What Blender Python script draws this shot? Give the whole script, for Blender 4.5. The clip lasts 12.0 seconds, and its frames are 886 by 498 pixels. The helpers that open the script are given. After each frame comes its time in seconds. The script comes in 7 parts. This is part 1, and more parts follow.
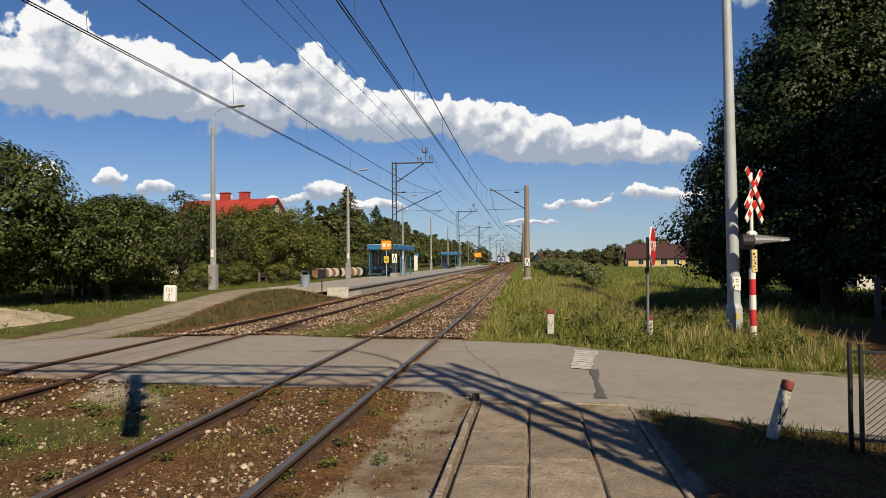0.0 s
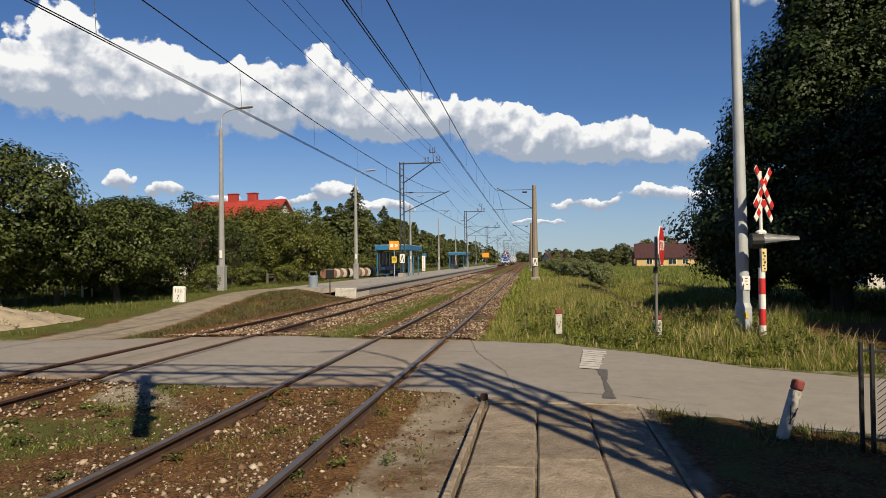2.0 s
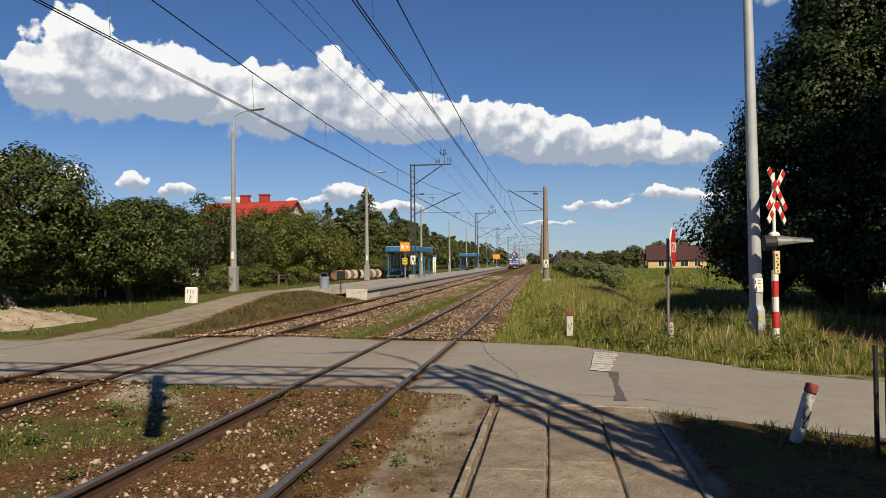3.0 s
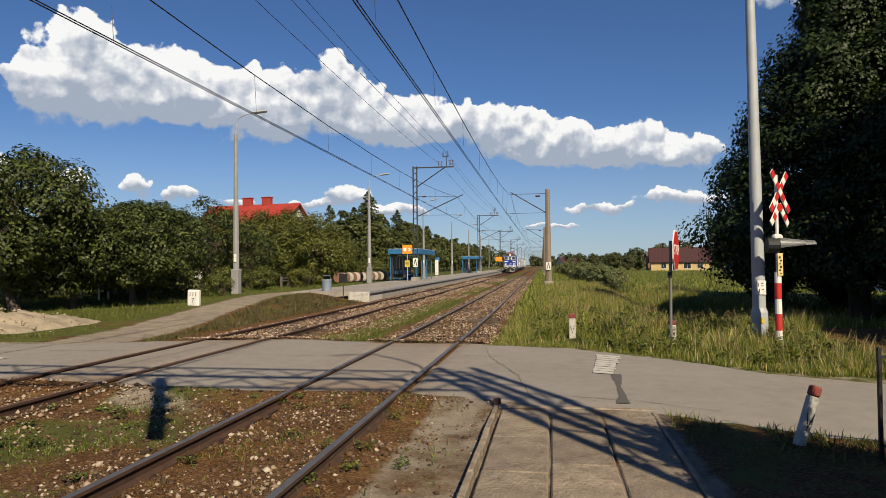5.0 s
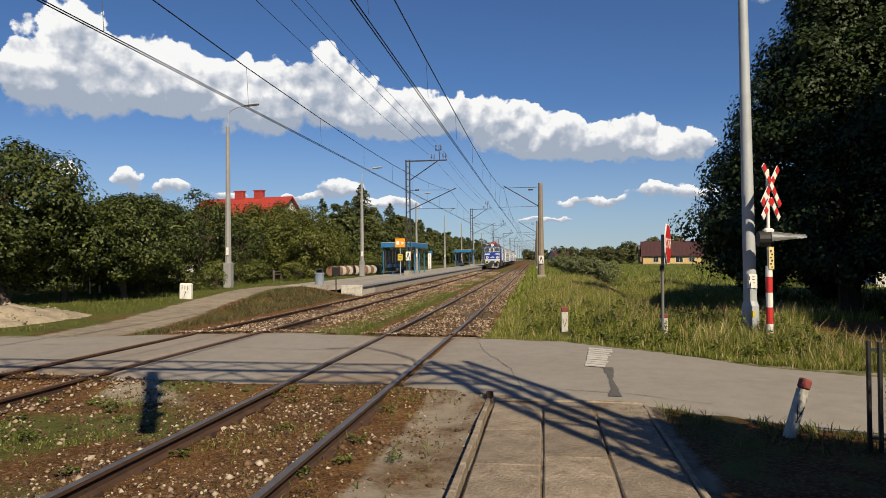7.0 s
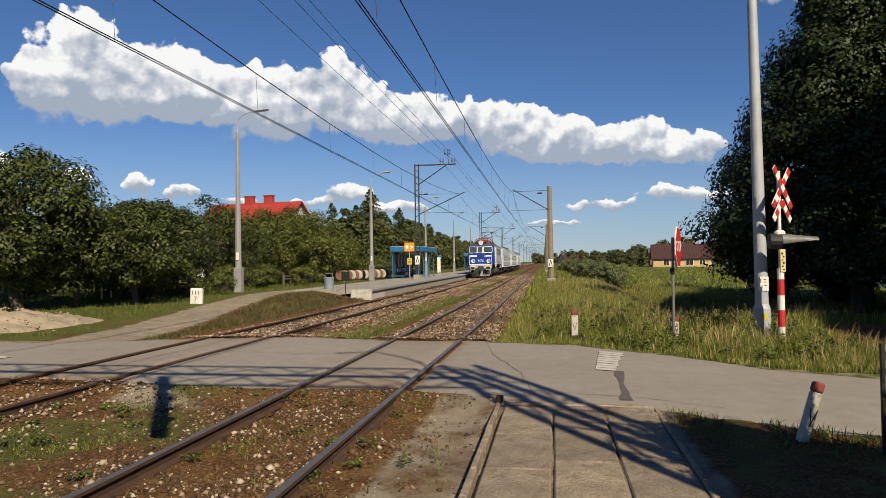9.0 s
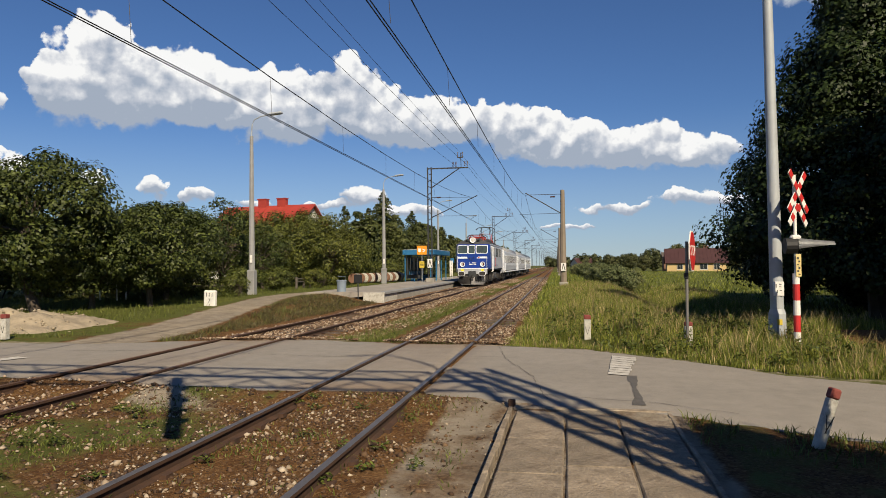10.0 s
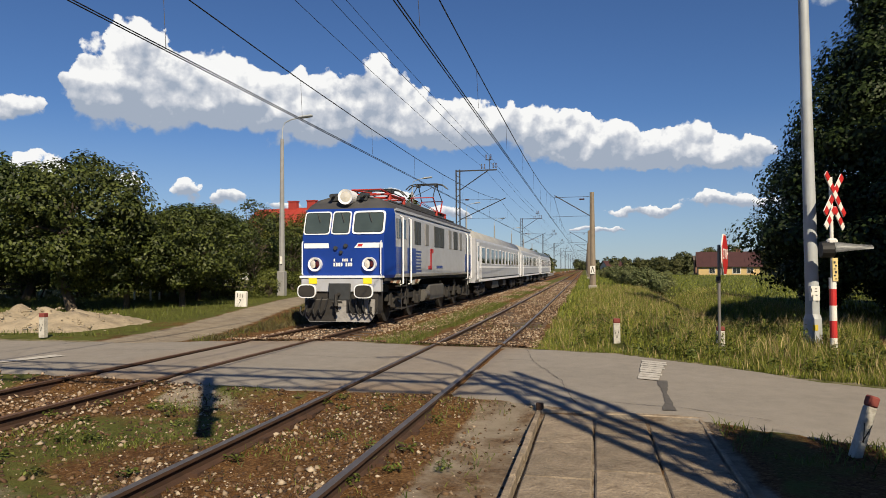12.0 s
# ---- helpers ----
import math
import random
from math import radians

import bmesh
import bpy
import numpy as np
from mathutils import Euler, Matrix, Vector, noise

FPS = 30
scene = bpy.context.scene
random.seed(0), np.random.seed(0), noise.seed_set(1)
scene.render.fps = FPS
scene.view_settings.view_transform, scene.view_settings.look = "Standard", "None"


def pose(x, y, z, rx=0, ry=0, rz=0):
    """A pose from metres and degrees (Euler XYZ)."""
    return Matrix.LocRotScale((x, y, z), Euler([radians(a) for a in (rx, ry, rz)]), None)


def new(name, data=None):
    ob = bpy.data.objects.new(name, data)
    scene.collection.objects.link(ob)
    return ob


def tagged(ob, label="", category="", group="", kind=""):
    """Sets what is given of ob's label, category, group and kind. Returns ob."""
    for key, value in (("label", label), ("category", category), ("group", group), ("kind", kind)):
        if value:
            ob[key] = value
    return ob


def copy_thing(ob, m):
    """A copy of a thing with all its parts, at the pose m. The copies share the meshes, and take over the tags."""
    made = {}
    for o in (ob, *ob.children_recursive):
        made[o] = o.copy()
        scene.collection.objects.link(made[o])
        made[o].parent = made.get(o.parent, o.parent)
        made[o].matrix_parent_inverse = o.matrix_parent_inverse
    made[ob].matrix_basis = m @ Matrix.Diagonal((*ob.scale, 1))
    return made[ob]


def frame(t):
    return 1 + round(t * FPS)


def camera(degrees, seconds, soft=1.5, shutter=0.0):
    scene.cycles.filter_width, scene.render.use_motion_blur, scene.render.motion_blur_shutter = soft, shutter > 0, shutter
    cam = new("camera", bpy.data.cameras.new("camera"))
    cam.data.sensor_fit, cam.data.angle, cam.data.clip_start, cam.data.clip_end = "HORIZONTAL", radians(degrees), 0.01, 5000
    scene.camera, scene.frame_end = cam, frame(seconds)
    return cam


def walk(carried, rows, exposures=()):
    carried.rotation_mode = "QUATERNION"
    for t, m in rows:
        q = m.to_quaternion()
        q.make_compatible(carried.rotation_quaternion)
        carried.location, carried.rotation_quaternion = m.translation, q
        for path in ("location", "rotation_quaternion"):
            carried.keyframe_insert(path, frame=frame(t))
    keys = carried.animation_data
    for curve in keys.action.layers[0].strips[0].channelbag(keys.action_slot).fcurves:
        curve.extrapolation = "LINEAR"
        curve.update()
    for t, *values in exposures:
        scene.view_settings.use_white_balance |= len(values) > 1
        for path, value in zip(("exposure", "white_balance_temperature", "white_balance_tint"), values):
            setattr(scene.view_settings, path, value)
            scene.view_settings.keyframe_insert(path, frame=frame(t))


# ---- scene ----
# ---- camera ----
EYE = (0.0, 0.0, 1.69)
TURNS = [  # seconds, yaw, pitch, roll of a camera held by hand
    (0.0, 7.32, 1.00, 0.46),
    (0.5, 7.27, 0.37, 0.97),
    (1.0, 7.36, 0.14, 0.85),
    (1.5, 7.65, 0.69, 0.95),
    (2.0, 7.97, 1.02, 0.66),
    (2.5, 8.48, 1.08, 0.72),
    (3.0, 8.87, 1.16, 0.53),
    (5.0, 9.07, 1.37, 0.56),
    (5.5, 9.56, 1.41, 0.34),
    (6.0, 9.52, 1.62, 0.27),
    (6.5, 9.42, 1.10, 0.08),
    (7.0, 8.47, 0.82, 0.53),
    (9.0, 9.25, 1.16, 0.79),
    (9.5, 10.22, 1.33, 0.43),
    (10.0, 10.29, 1.45, 0.55),
    (10.5, 10.47, 1.58, 0.33),
    (11.0, 10.92, 1.52, 0.29),
    (11.5, 11.66, 1.62, 0.25),
    (12.0, 12.65, 1.66, 0.24)]
cam = camera(66.0, 12.0, soft=0.7)
walk(cam, [(t, pose(*EYE, 90 + p, r, y)) for t, y, p, r in TURNS])

# ---- world: blue sky with a band of cumulus, low warm sun from behind the camera on its right ----
SUN_EL = 38.0
SUN_TO = Vector((-0.508, 0.861, 0)).normalized()      # horizontal way of the light
SLOPE = 1 / math.tan(radians(SUN_EL))
sun = new("sun", bpy.data.lights.new("sun", "SUN"))
sun.data.energy, sun.data.angle, sun.data.color = 5.0, radians(0.6), (1.0, 0.85, 0.62)
down = Vector((SUN_TO.x * math.cos(radians(SUN_EL)), SUN_TO.y * math.cos(radians(SUN_EL)), -math.sin(radians(SUN_EL))))
sun.matrix_world = down.to_track_quat("-Z", "Y").to_matrix().to_4x4()
scene.view_settings.exposure = 0.44

# cumulus: azimuth to the right, elevation, half width, half height, all in degrees
CLOUDS = [(-36.9, 14.5, 4.9, 3.3), (-36.9, 17.0, 2.3, 2.0), (-39.6, 13.5, 2.8, 2.3), (-31.6, 14.3, 4.5, 2.8), (-27.9, 13.8, 3.8, 2.5),
          (-23.6, 14.1, 3.6, 2.3), (-18.2, 15.2, 3.0, 2.4), (-15.4, 12.7, 4.2, 2.6), (-21.4, 12.3, 5.0, 2.0), (-10.3, 12.1, 5.2, 1.9),
          (-5.5, 11.6, 4.0, 2.2), (-2.2, 11.3, 1.9, 1.8), (1.1, 10.3, 4.1, 1.7), (5.7, 9.6, 4.0, 1.7), (7.3, 10.7, 2.0, 1.3),
          (11.0, 8.7, 2.9, 1.4), (2.9, 9.1, 6.0, 1.2), (-37.5, 6.5, 1.5, 1.25), (-33.4, 6.3, 1.1, 0.8), (-30.2, 5.7, 1.6, 0.75), (-43.6, 7.2, 2.4, 1.4),
          (-16.9, 5.8, 2.8, 1.0), (4.2, 4.6, 3.4, 0.6), (9.9, 5.2, 3.2, 0.65), (-12.5, 4.6, 2.4, 0.5), (0.2, 3.0, 3.0, 0.35), (24.6, 17.9, 2.2, 1.2), (-45.1, 11.5, 2.0, 1.2),
          (-38.6, 12.4, 3.0, 2.2), (-34.0, 12.4, 4.0, 2.0), (-29.0, 12.8, 3.6, 1.9), (-24.5, 12.0, 4.0, 2.2), (-12.5, 11.3, 4.5, 1.6), (-1.0, 9.9, 4.5, 1.5), (8.0, 8.6, 4.0, 1.3),
          (-20.2, 4.9, 2.6, 0.55), (-13.9, 4.9, 1.7, 0.5), (13.5, 5.3, 2.2, 0.5), (19.6, 19.6, 3.6, 1.4), (-25.5, 5.0, 2.0, 0.4)]


def make_world():
    world = bpy.data.worlds.new("sky")
    scene.world = world
    world.use_nodes = True
    nt = world.node_tree
    N, L = nt.nodes, nt.links
    N.clear()

    def math_node(op, a, b=None, c=None):
        n = N.new("ShaderNodeMath")
        n.operation = op
        for i, v in enumerate((a, b, c)):
            if v is None:
                continue
            if isinstance(v, (int, float)):
                n.inputs[i].default_value = v
            else:
                L.new(v, n.inputs[i])
        return n.outputs[0]

    out, bg = N.new("ShaderNodeOutputWorld"), N.new("ShaderNodeBackground")
    sky = N.new("ShaderNodeTexSky")
    sky.sky_type, sky.sun_disc = "NISHITA", False
    sky.sun_elevation = radians(SUN_EL)
    sky.sun_rotation = math.atan2(-SUN_TO.x, -SUN_TO.y)
    sky.air_density, sky.dust_density, sky.ozone_density = 1.0, 0.0, 3.0
    coord = N.new("ShaderNodeTexCoord")
    sep = N.new("ShaderNodeSeparateXYZ")
    L.new(coord.outputs["Generated"], sep.inputs[0])
    az = math_node("MULTIPLY", math_node("ARCTAN2", sep.outputs[0], sep.outputs[1]), 57.2958)
    el = math_node("MULTIPLY", math_node("ARCSINE", sep.outputs[2]), 57.2958)
    place = N.new("ShaderNodeCombineXYZ")
    L.new(az, place.inputs[0])
    L.new(el, place.inputs[1])

    def fbm(scale, detail, rough=0.6, shift=(0, 0, 0)):
        add = N.new("ShaderNodeVectorMath")
        add.operation = "ADD"
        add.inputs[1].default_value = shift
        L.new(place.outputs[0], add.inputs[0])
        n = N.new("ShaderNodeTexNoise")
        n.inputs["Scale"].default_value, n.inputs["Detail"].default_value, n.inputs["Roughness"].default_value = scale, detail, rough
        L.new(add.outputs[0], n.inputs["Vector"])
        return n
    warp = fbm(0.35, 5, 0.6)
    bend = N.new("ShaderNodeVectorMath")
    bend.operation = "MULTIPLY_ADD"
    L.new(warp.outputs["Color"], bend.inputs[0])
    bend.inputs[1].default_value = (3.6, 2.6, 0)
    bend.inputs[2].default_value = (-1.8, -1.3, 0)
    bent = N.new("ShaderNodeVectorMath")
    bent.operation = "ADD"
    L.new(bend.outputs[0], bent.inputs[0])
    L.new(place.outputs[0], bent.inputs[1])
    thick, lift = None, None
    for a, e, ra, re in CLOUDS:
        off = N.new("ShaderNodeVectorMath")
        off.operation = "SUBTRACT"
        L.new(bent.outputs[0], off.inputs[0])
        off.inputs[1].default_value = (a, e, 0)
        rel = N.new("ShaderNodeVectorMath")
        rel.operation = "MULTIPLY"
        L.new(off.outputs[0], rel.inputs[0])
        rel.inputs[1].default_value = (1 / ra, 1 / re, 0)
        dot = N.new("ShaderNodeVectorMath")
        dot.operation = "DOT_PRODUCT"
        L.new(rel.outputs[0], dot.inputs[0])
        L.new(rel.outputs[0], dot.inputs[1])
        body = math_node("MAXIMUM", math_node("SUBTRACT", 1.25, dot.outputs["Value"]), 0)
        parts = N.new("ShaderNodeSeparateXYZ")
        L.new(rel.outputs[0], parts.inputs[0])
        high = math_node("MULTIPLY", parts.outputs[1], body)
        thick = body if thick is None else math_node("ADD", thick, body)
        lift = high if lift is None else math_node("ADD", lift, high)
    # flat bases: less cloud below a blob's middle, billows above it
    puff = fbm(0.75, 5, 0.46)
    fine = fbm(2.6, 6, 0.65)
    lobes = N.new("ShaderNodeTexVoronoi")
    lobes.feature = "SMOOTH_F1"
    lobes.inputs["Scale"].default_value = 0.5
    lobes.inputs["Smoothness"].default_value = 0.35
    L.new(bent.outputs[0], lobes.inputs["Vector"])
    mean = math_node("DIVIDE", lift, math_node("MAXIMUM", thick, 0.05))
    near = math_node("MINIMUM", math_node("MULTIPLY", thick, 3.0), 1.0)
    swell = math_node("MULTIPLY", math_node("SUBTRACT", puff.outputs[0], 0.5), 1.7)
    swell = math_node("ADD", swell, math_node("MULTIPLY", math_node("SUBTRACT", 0.45, lobes.outputs["Distance"]), 0.75))
    dens = math_node("ADD", thick, math_node("MULTIPLY", swell, near))
    cover = N.new("ShaderNodeMapRange")
    cover.interpolation_type = "SMOOTHSTEP"
    cover.inputs["From Min"].default_value = 0.36
    L.new(math_node("ADD", 0.62, math_node("MULTIPLY", math_node("MAXIMUM", math_node("MULTIPLY", mean, -1), 0), 0.75)), cover.inputs["From Max"])
    L.new(dens, cover.inputs["Value"])
    # light from above: relief of the billows against the same relief seen a little lower
    puff_low = fbm(0.75, 4, 0.46, (-0.35, 0.9, 0))
    relief = math_node("SUBTRACT", puff.outputs[0], puff_low.outputs[0])
    shade = math_node("ADD", math_node("MULTIPLY", mean, 1.2), math_node("MULTIPLY", relief, 1.6))
    shade = math_node("ADD", shade, math_node("MULTIPLY", math_node("SUBTRACT", 0.4, lobes.outputs["Distance"]), 0.40))
    shade = math_node("ADD", shade, math_node("MULTIPLY", math_node("SUBTRACT", fine.outputs[0], 0.5), 0.10))
    ramp = N.new("ShaderNodeValToRGB")
    L.new(math_node("ADD", shade, 0.36), ramp.inputs[0])
    r = ramp.color_ramp
    r.elements[0].position, r.elements[0].color = 0.0, (0.38, 0.44, 0.54, 1)
    r.elements[1].position, r.elements[1].color = 0.80, (0.98, 0.98, 0.97, 1)
    mid = r.elements.new(0.42)
    mid.color = (0.63, 0.66, 0.72, 1)
    gain = N.new("ShaderNodeVectorMath")
    gain.operation = "SCALE"
    L.new(ramp.outputs[0], gain.inputs[0])
    gain.inputs["Scale"].default_value = 0.707 / SKY
    mix = N.new("ShaderNodeMix")
    mix.data_type = "RGBA"
    L.new(cover.outputs[0], mix.inputs[0])
    hue = N.new("ShaderNodeVectorMath")               # the film's cool rendering of the sky
    hue.operation = "MULTIPLY"
    hue.inputs[1].default_value = (0.76, 1.02, 1.42)
    L.new(sky.outputs[0], hue.inputs[0])
    haze = N.new("ShaderNodeMapRange")                # paler air towards the horizon
    haze.interpolation_type = "SMOOTHSTEP"
    haze.inputs["From Min"].default_value, haze.inputs["From Max"].default_value = -1.0, 13.0
    haze.inputs["To Min"].default_value, haze.inputs["To Max"].default_value = 0.44, 0.0
    L.new(el, haze.inputs["Value"])
    air = N.new("ShaderNodeMix")
    air.data_type = "RGBA"
    air.inputs[7].default_value = tuple(c * 0.707 / SKY for c in (0.47, 0.54, 0.64)) + (1,)
    L.new(haze.outputs[0], air.inputs[0])
    L.new(hue.outputs[0], air.inputs[6])
    L.new(air.outputs[2], mix.inputs[6])
    L.new(gain.outputs[0], mix.inputs[7])
    L.new(mix.outputs[2], bg.inputs[0])
    bg.inputs[1].default_value = SKY
    L.new(bg.outputs[0], out.inputs[0])


SKY = 0.0396
make_world()


# ---- materials ----
def tree_of(name):
    m = bpy.data.materials.new(name)
    m.use_nodes = True
    nt = m.node_tree
    return m, nt.nodes, nt.links, nt.nodes["Principled BSDF"]


def noise_node(N, L, scale, detail=6, rough=0.6, coord=None):
    n = N.new("ShaderNodeTexNoise")
    n.inputs["Scale"].default_value, n.inputs["Detail"].default_value, n.inputs["Roughness"].default_value = scale, detail, rough
    if coord is not None:
        L.new(coord, n.inputs["Vector"])
    return n


def ramp_node(N, L, value, stops):
    n = N.new("ShaderNodeValToRGB")
    L.new(value, n.inputs[0])
    e = n.color_ramp.elements
    while len(e) < len(stops):
        e.new(0.5)
    for el, (p, c) in zip(e, stops):
        el.position, el.color = p, (*c, 1)
    return n


def mixed(N, L, fac, a, b, mode="MIX"):
    n = N.new("ShaderNodeMix")
    n.data_type, n.blend_type = "RGBA", mode
    for i, v in ((0, fac), (6, a), (7, b)):
        if isinstance(v, (int, float)):
            n.inputs[i].default_value = v
        elif isinstance(v, tuple):
            n.inputs[i].default_value = (*v, 1)
        else:
            L.new(v, n.inputs[i])
    return n.outputs[2]


def bump(N, L, b, height, strength, distance=0.02):
    n = N.new("ShaderNodeBump")
    n.inputs["Strength"].default_value, n.inputs["Distance"].default_value = strength, distance
    L.new(height, n.inputs["Height"])
    L.new(n.outputs[0], b.inputs["Normal"])


def surface(name, color, rough=0.6, metal=0.0, vary=0.25, scale=3.0, grain=40.0, relief=0.15, dirt=None, dirt_amount=0.5, per_object=0.0):
    """A surface with wear at two scales: broad blotches and fine grain, and dirt in patches where given."""
    m, N, L, b = tree_of(name)
    co = N.new("ShaderNodeTexCoord").outputs["Object"]
    broad, fine = noise_node(N, L, scale, 5, 0.6, co), noise_node(N, L, grain, 4, 0.6, co)
    lo, hi = tuple(c * (1 - vary) for c in color), tuple(min(1, c * (1 + vary)) for c in color)
    col = ramp_node(N, L, broad.outputs[0], [(0.32, lo), (0.68, hi)]).outputs[0]
    col = mixed(N, L, vary * 0.8, col, ramp_node(N, L, fine.outputs[0], [(0.3, lo), (0.7, hi)]).outputs[0])
    if dirt:
        d = ramp_node(N, L, noise_node(N, L, scale * 2.3, 8, 0.7, co).outputs[0], [(0.45, (0, 0, 0)), (0.75, (dirt_amount,) * 3)])
        col = mixed(N, L, d.outputs[0], col, dirt)
    if per_object:
        info = N.new("ShaderNodeObjectInfo")
        r = ramp_node(N, L, info.outputs["Random"], [(0, (1 - per_object,) * 3), (1, (1 + per_object * 0.4,) * 3)])
        col = mixed(N, L, 1.0, col, r.outputs[0], "MULTIPLY")
    L.new(col, b.inputs["Base Color"])
    rr = N.new("ShaderNodeMapRange")
    rr.inputs["To Min"].default_value, rr.inputs["To Max"].default_value = max(0.02, rough - 0.12), min(1, rough + 0.12)
    L.new(fine.outputs[0], rr.inputs["Value"])
    L.new(rr.outputs[0], b.inputs["Roughness"])
    b.inputs["Metallic"].default_value = metal
    if relief:
        bump(N, L, b, fine.outputs[0], relief)
    return m


def leaf_material(name, dark, light, yellow=0.0):
    m, N, L, b = tree_of(name)
    g = N.new("ShaderNodeNewGeometry")
    col = ramp_node(N, L, g.outputs["Random Per Island"], [(0, dark), (0.7, light), (1, tuple(min(1, c * (1.3 + yellow)) for c in light))]).outputs[0]
    info = N.new("ShaderNodeObjectInfo")
    col = mixed(N, L, 1.0, col, ramp_node(N, L, info.outputs["Random"], [(0, (0.85, 0.9, 0.85)), (1, (1.1, 1.05, 0.95))]).outputs[0], "MULTIPLY")
    L.new(col, b.inputs["Base Color"])
    b.inputs["Roughness"].default_value = 0.55
    b.inputs["Specular IOR Level"].default_value = 0.3
    tr = N.new("ShaderNodeBsdfTranslucent")
    L.new(col, tr.inputs[0])
    ms = N.new("ShaderNodeMixShader")
    ms.inputs[0].default_value = 0.14
    L.new(b.outputs[0], ms.inputs[1])
    L.new(tr.outputs[0], ms.inputs[2])
    L.new(ms.outputs[0], N["Material Output"].inputs[0])
    return m


def ground_material():
    """Soil, gravel, sand and sward, mixed by the two masks that the ground carries."""
    m, N, L, b = tree_of("ground_cover")
    co = N.new("ShaderNodeTexCoord").outputs["Object"]
    big, mid, fine = noise_node(N, L, 0.35, 5, 0.6, co), noise_node(N, L, 2.2, 7, 0.7, co), noise_node(N, L, 26, 6, 0.7, co)
    speck = N.new("ShaderNodeTexVoronoi")
    speck.inputs["Scale"].default_value = 38
    L.new(co, speck.inputs["Vector"])
    soil = ramp_node(N, L, mid.outputs[0], [(0.3, (0.0402, 0.0188, 0.0068)), (0.5, (0.1244, 0.0578, 0.0195)), (0.75, (0.2489, 0.1393, 0.0555))]).outputs[0]
    grit = ramp_node(N, L, speck.outputs["Color"], [(0.2, (0.0562, 0.0265, 0.0105)), (0.6, (0.1524, 0.0800, 0.0317)), (0.95, (0.3211, 0.2158, 0.1110))]).outputs[0]
    soil = mixed(N, L, 0.5, soil, grit)
    sward = ramp_node(N, L, mid.outputs[0], [(0.28, (0.0440, 0.0490, 0.0094)), (0.5, (0.0881, 0.0953, 0.0186)), (0.72, (0.1573, 0.1464, 0.0466))]).outputs[0]
    sward = mixed(N, L, 0.45, sward, ramp_node(N, L, fine.outputs[0], [(0.3, (0.037, 0.0518, 0.0104)), (0.7, (0.1184, 0.1332, 0.037))]).outputs[0])
    sand = ramp_node(N, L, mid.outputs[0], [(0.3, (0.20, 0.165, 0.125)), (0.7, (0.33, 0.285, 0.225))]).outputs[0]

    def mask(attr, noise, spread):
        a = N.new("ShaderNodeAttribute")
        a.attribute_name = attr
        s = N.new("ShaderNodeMath")
        s.operation = "MULTIPLY_ADD"
        L.new(noise, s.inputs[0])
        s.inputs[1].default_value = spread
        L.new(a.outputs["Fac"], s.inputs[2])
        r = N.new("ShaderNodeMapRange")
        r.inputs["From Min"].default_value, r.inputs["From Max"].default_value = 0.5 + spread * 0.5 - 0.12, 0.5 + spread * 0.5 + 0.12
        L.new(s.outputs[0], r.inputs["Value"])
        return r.outputs[0]
    col = mixed(N, L, mask("sward", mid.outputs[0], 1.1), soil, sward)
    col = mixed(N, L, mask("sand", mid.outputs[0], 0.7), col, sand)
    col = mixed(N, L, 0.5, col, ramp_node(N, L, big.outputs[0], [(0.3, (0.75, 0.75, 0.75)), (0.7, (1.1, 1.08, 1.0))]).outputs[0], "MULTIPLY")
    L.new(col, b.inputs["Base Color"])
    b.inputs["Roughness"].default_value = 0.95
    b.inputs["Specular IOR Level"].default_value = 0.15
    bump(N, L, b, fine.outputs[0], 1.0, 0.035)
    return m


def asphalt_material():
    m, N, L, b = tree_of("worn_asphalt")
    co = N.new("ShaderNodeTexCoord").outputs["Object"]
    broad, mid, fine = noise_node(N, L, 0.5, 4, 0.55, co), noise_node(N, L, 3.5, 7, 0.7, co), noise_node(N, L, 140, 3, 0.6, co)
    col = ramp_node(N, L, broad.outputs[0], [(0.3, (0.2193, 0.2013, 0.1798)), (0.7, (0.2848, 0.2590, 0.2298))]).outputs[0]
    col = mixed(N, L, 0.35, col, ramp_node(N, L, mid.outputs[0], [(0.35, (0.1616, 0.1443, 0.1232)), (0.65, (0.3232, 0.2886, 0.2464))]).outputs[0])
    col = mixed(N, L, 0.25, col, ramp_node(N, L, fine.outputs[0], [(0.35, (0.0770, 0.0740, 0.0666)), (0.65, (0.2924, 0.2664, 0.2264))]).outputs[0])
    rust = N.new("ShaderNodeAttribute")
    rust.attribute_name = "rust"
    col = mixed(N, L, rust.outputs["Fac"], col, mixed(N, L, mid.outputs[0], (0.1539, 0.0962, 0.0533), (0.2540, 0.1702, 0.0999)))
    L.new(col, b.inputs["Base Color"])
    b.inputs["Roughness"].default_value = 0.86
    b.inputs["Specular IOR Level"].default_value = 0.3
    bump(N, L, b, fine.outputs[0], 0.3, 0.006)
    return m


def stone_material(name, stops, rough=0.9):
    m, N, L, b = tree_of(name)
    g = N.new("ShaderNodeNewGeometry")
    co = N.new("ShaderNodeTexCoord").outputs["Object"]
    n = noise_node(N, L, 30, 5, 0.65, co)
    col = ramp_node(N, L, g.outputs["Random Per Island"], stops).outputs[0]
    col = mixed(N, L, 0.6, col, ramp_node(N, L, n.outputs[0], [(0.3, (0.6, 0.55, 0.5)), (0.7, (1.1, 1.1, 1.1))]).outputs[0], "MULTIPLY")
    L.new(col, b.inputs["Base Color"])
    b.inputs["Roughness"].default_value = rough
    return m


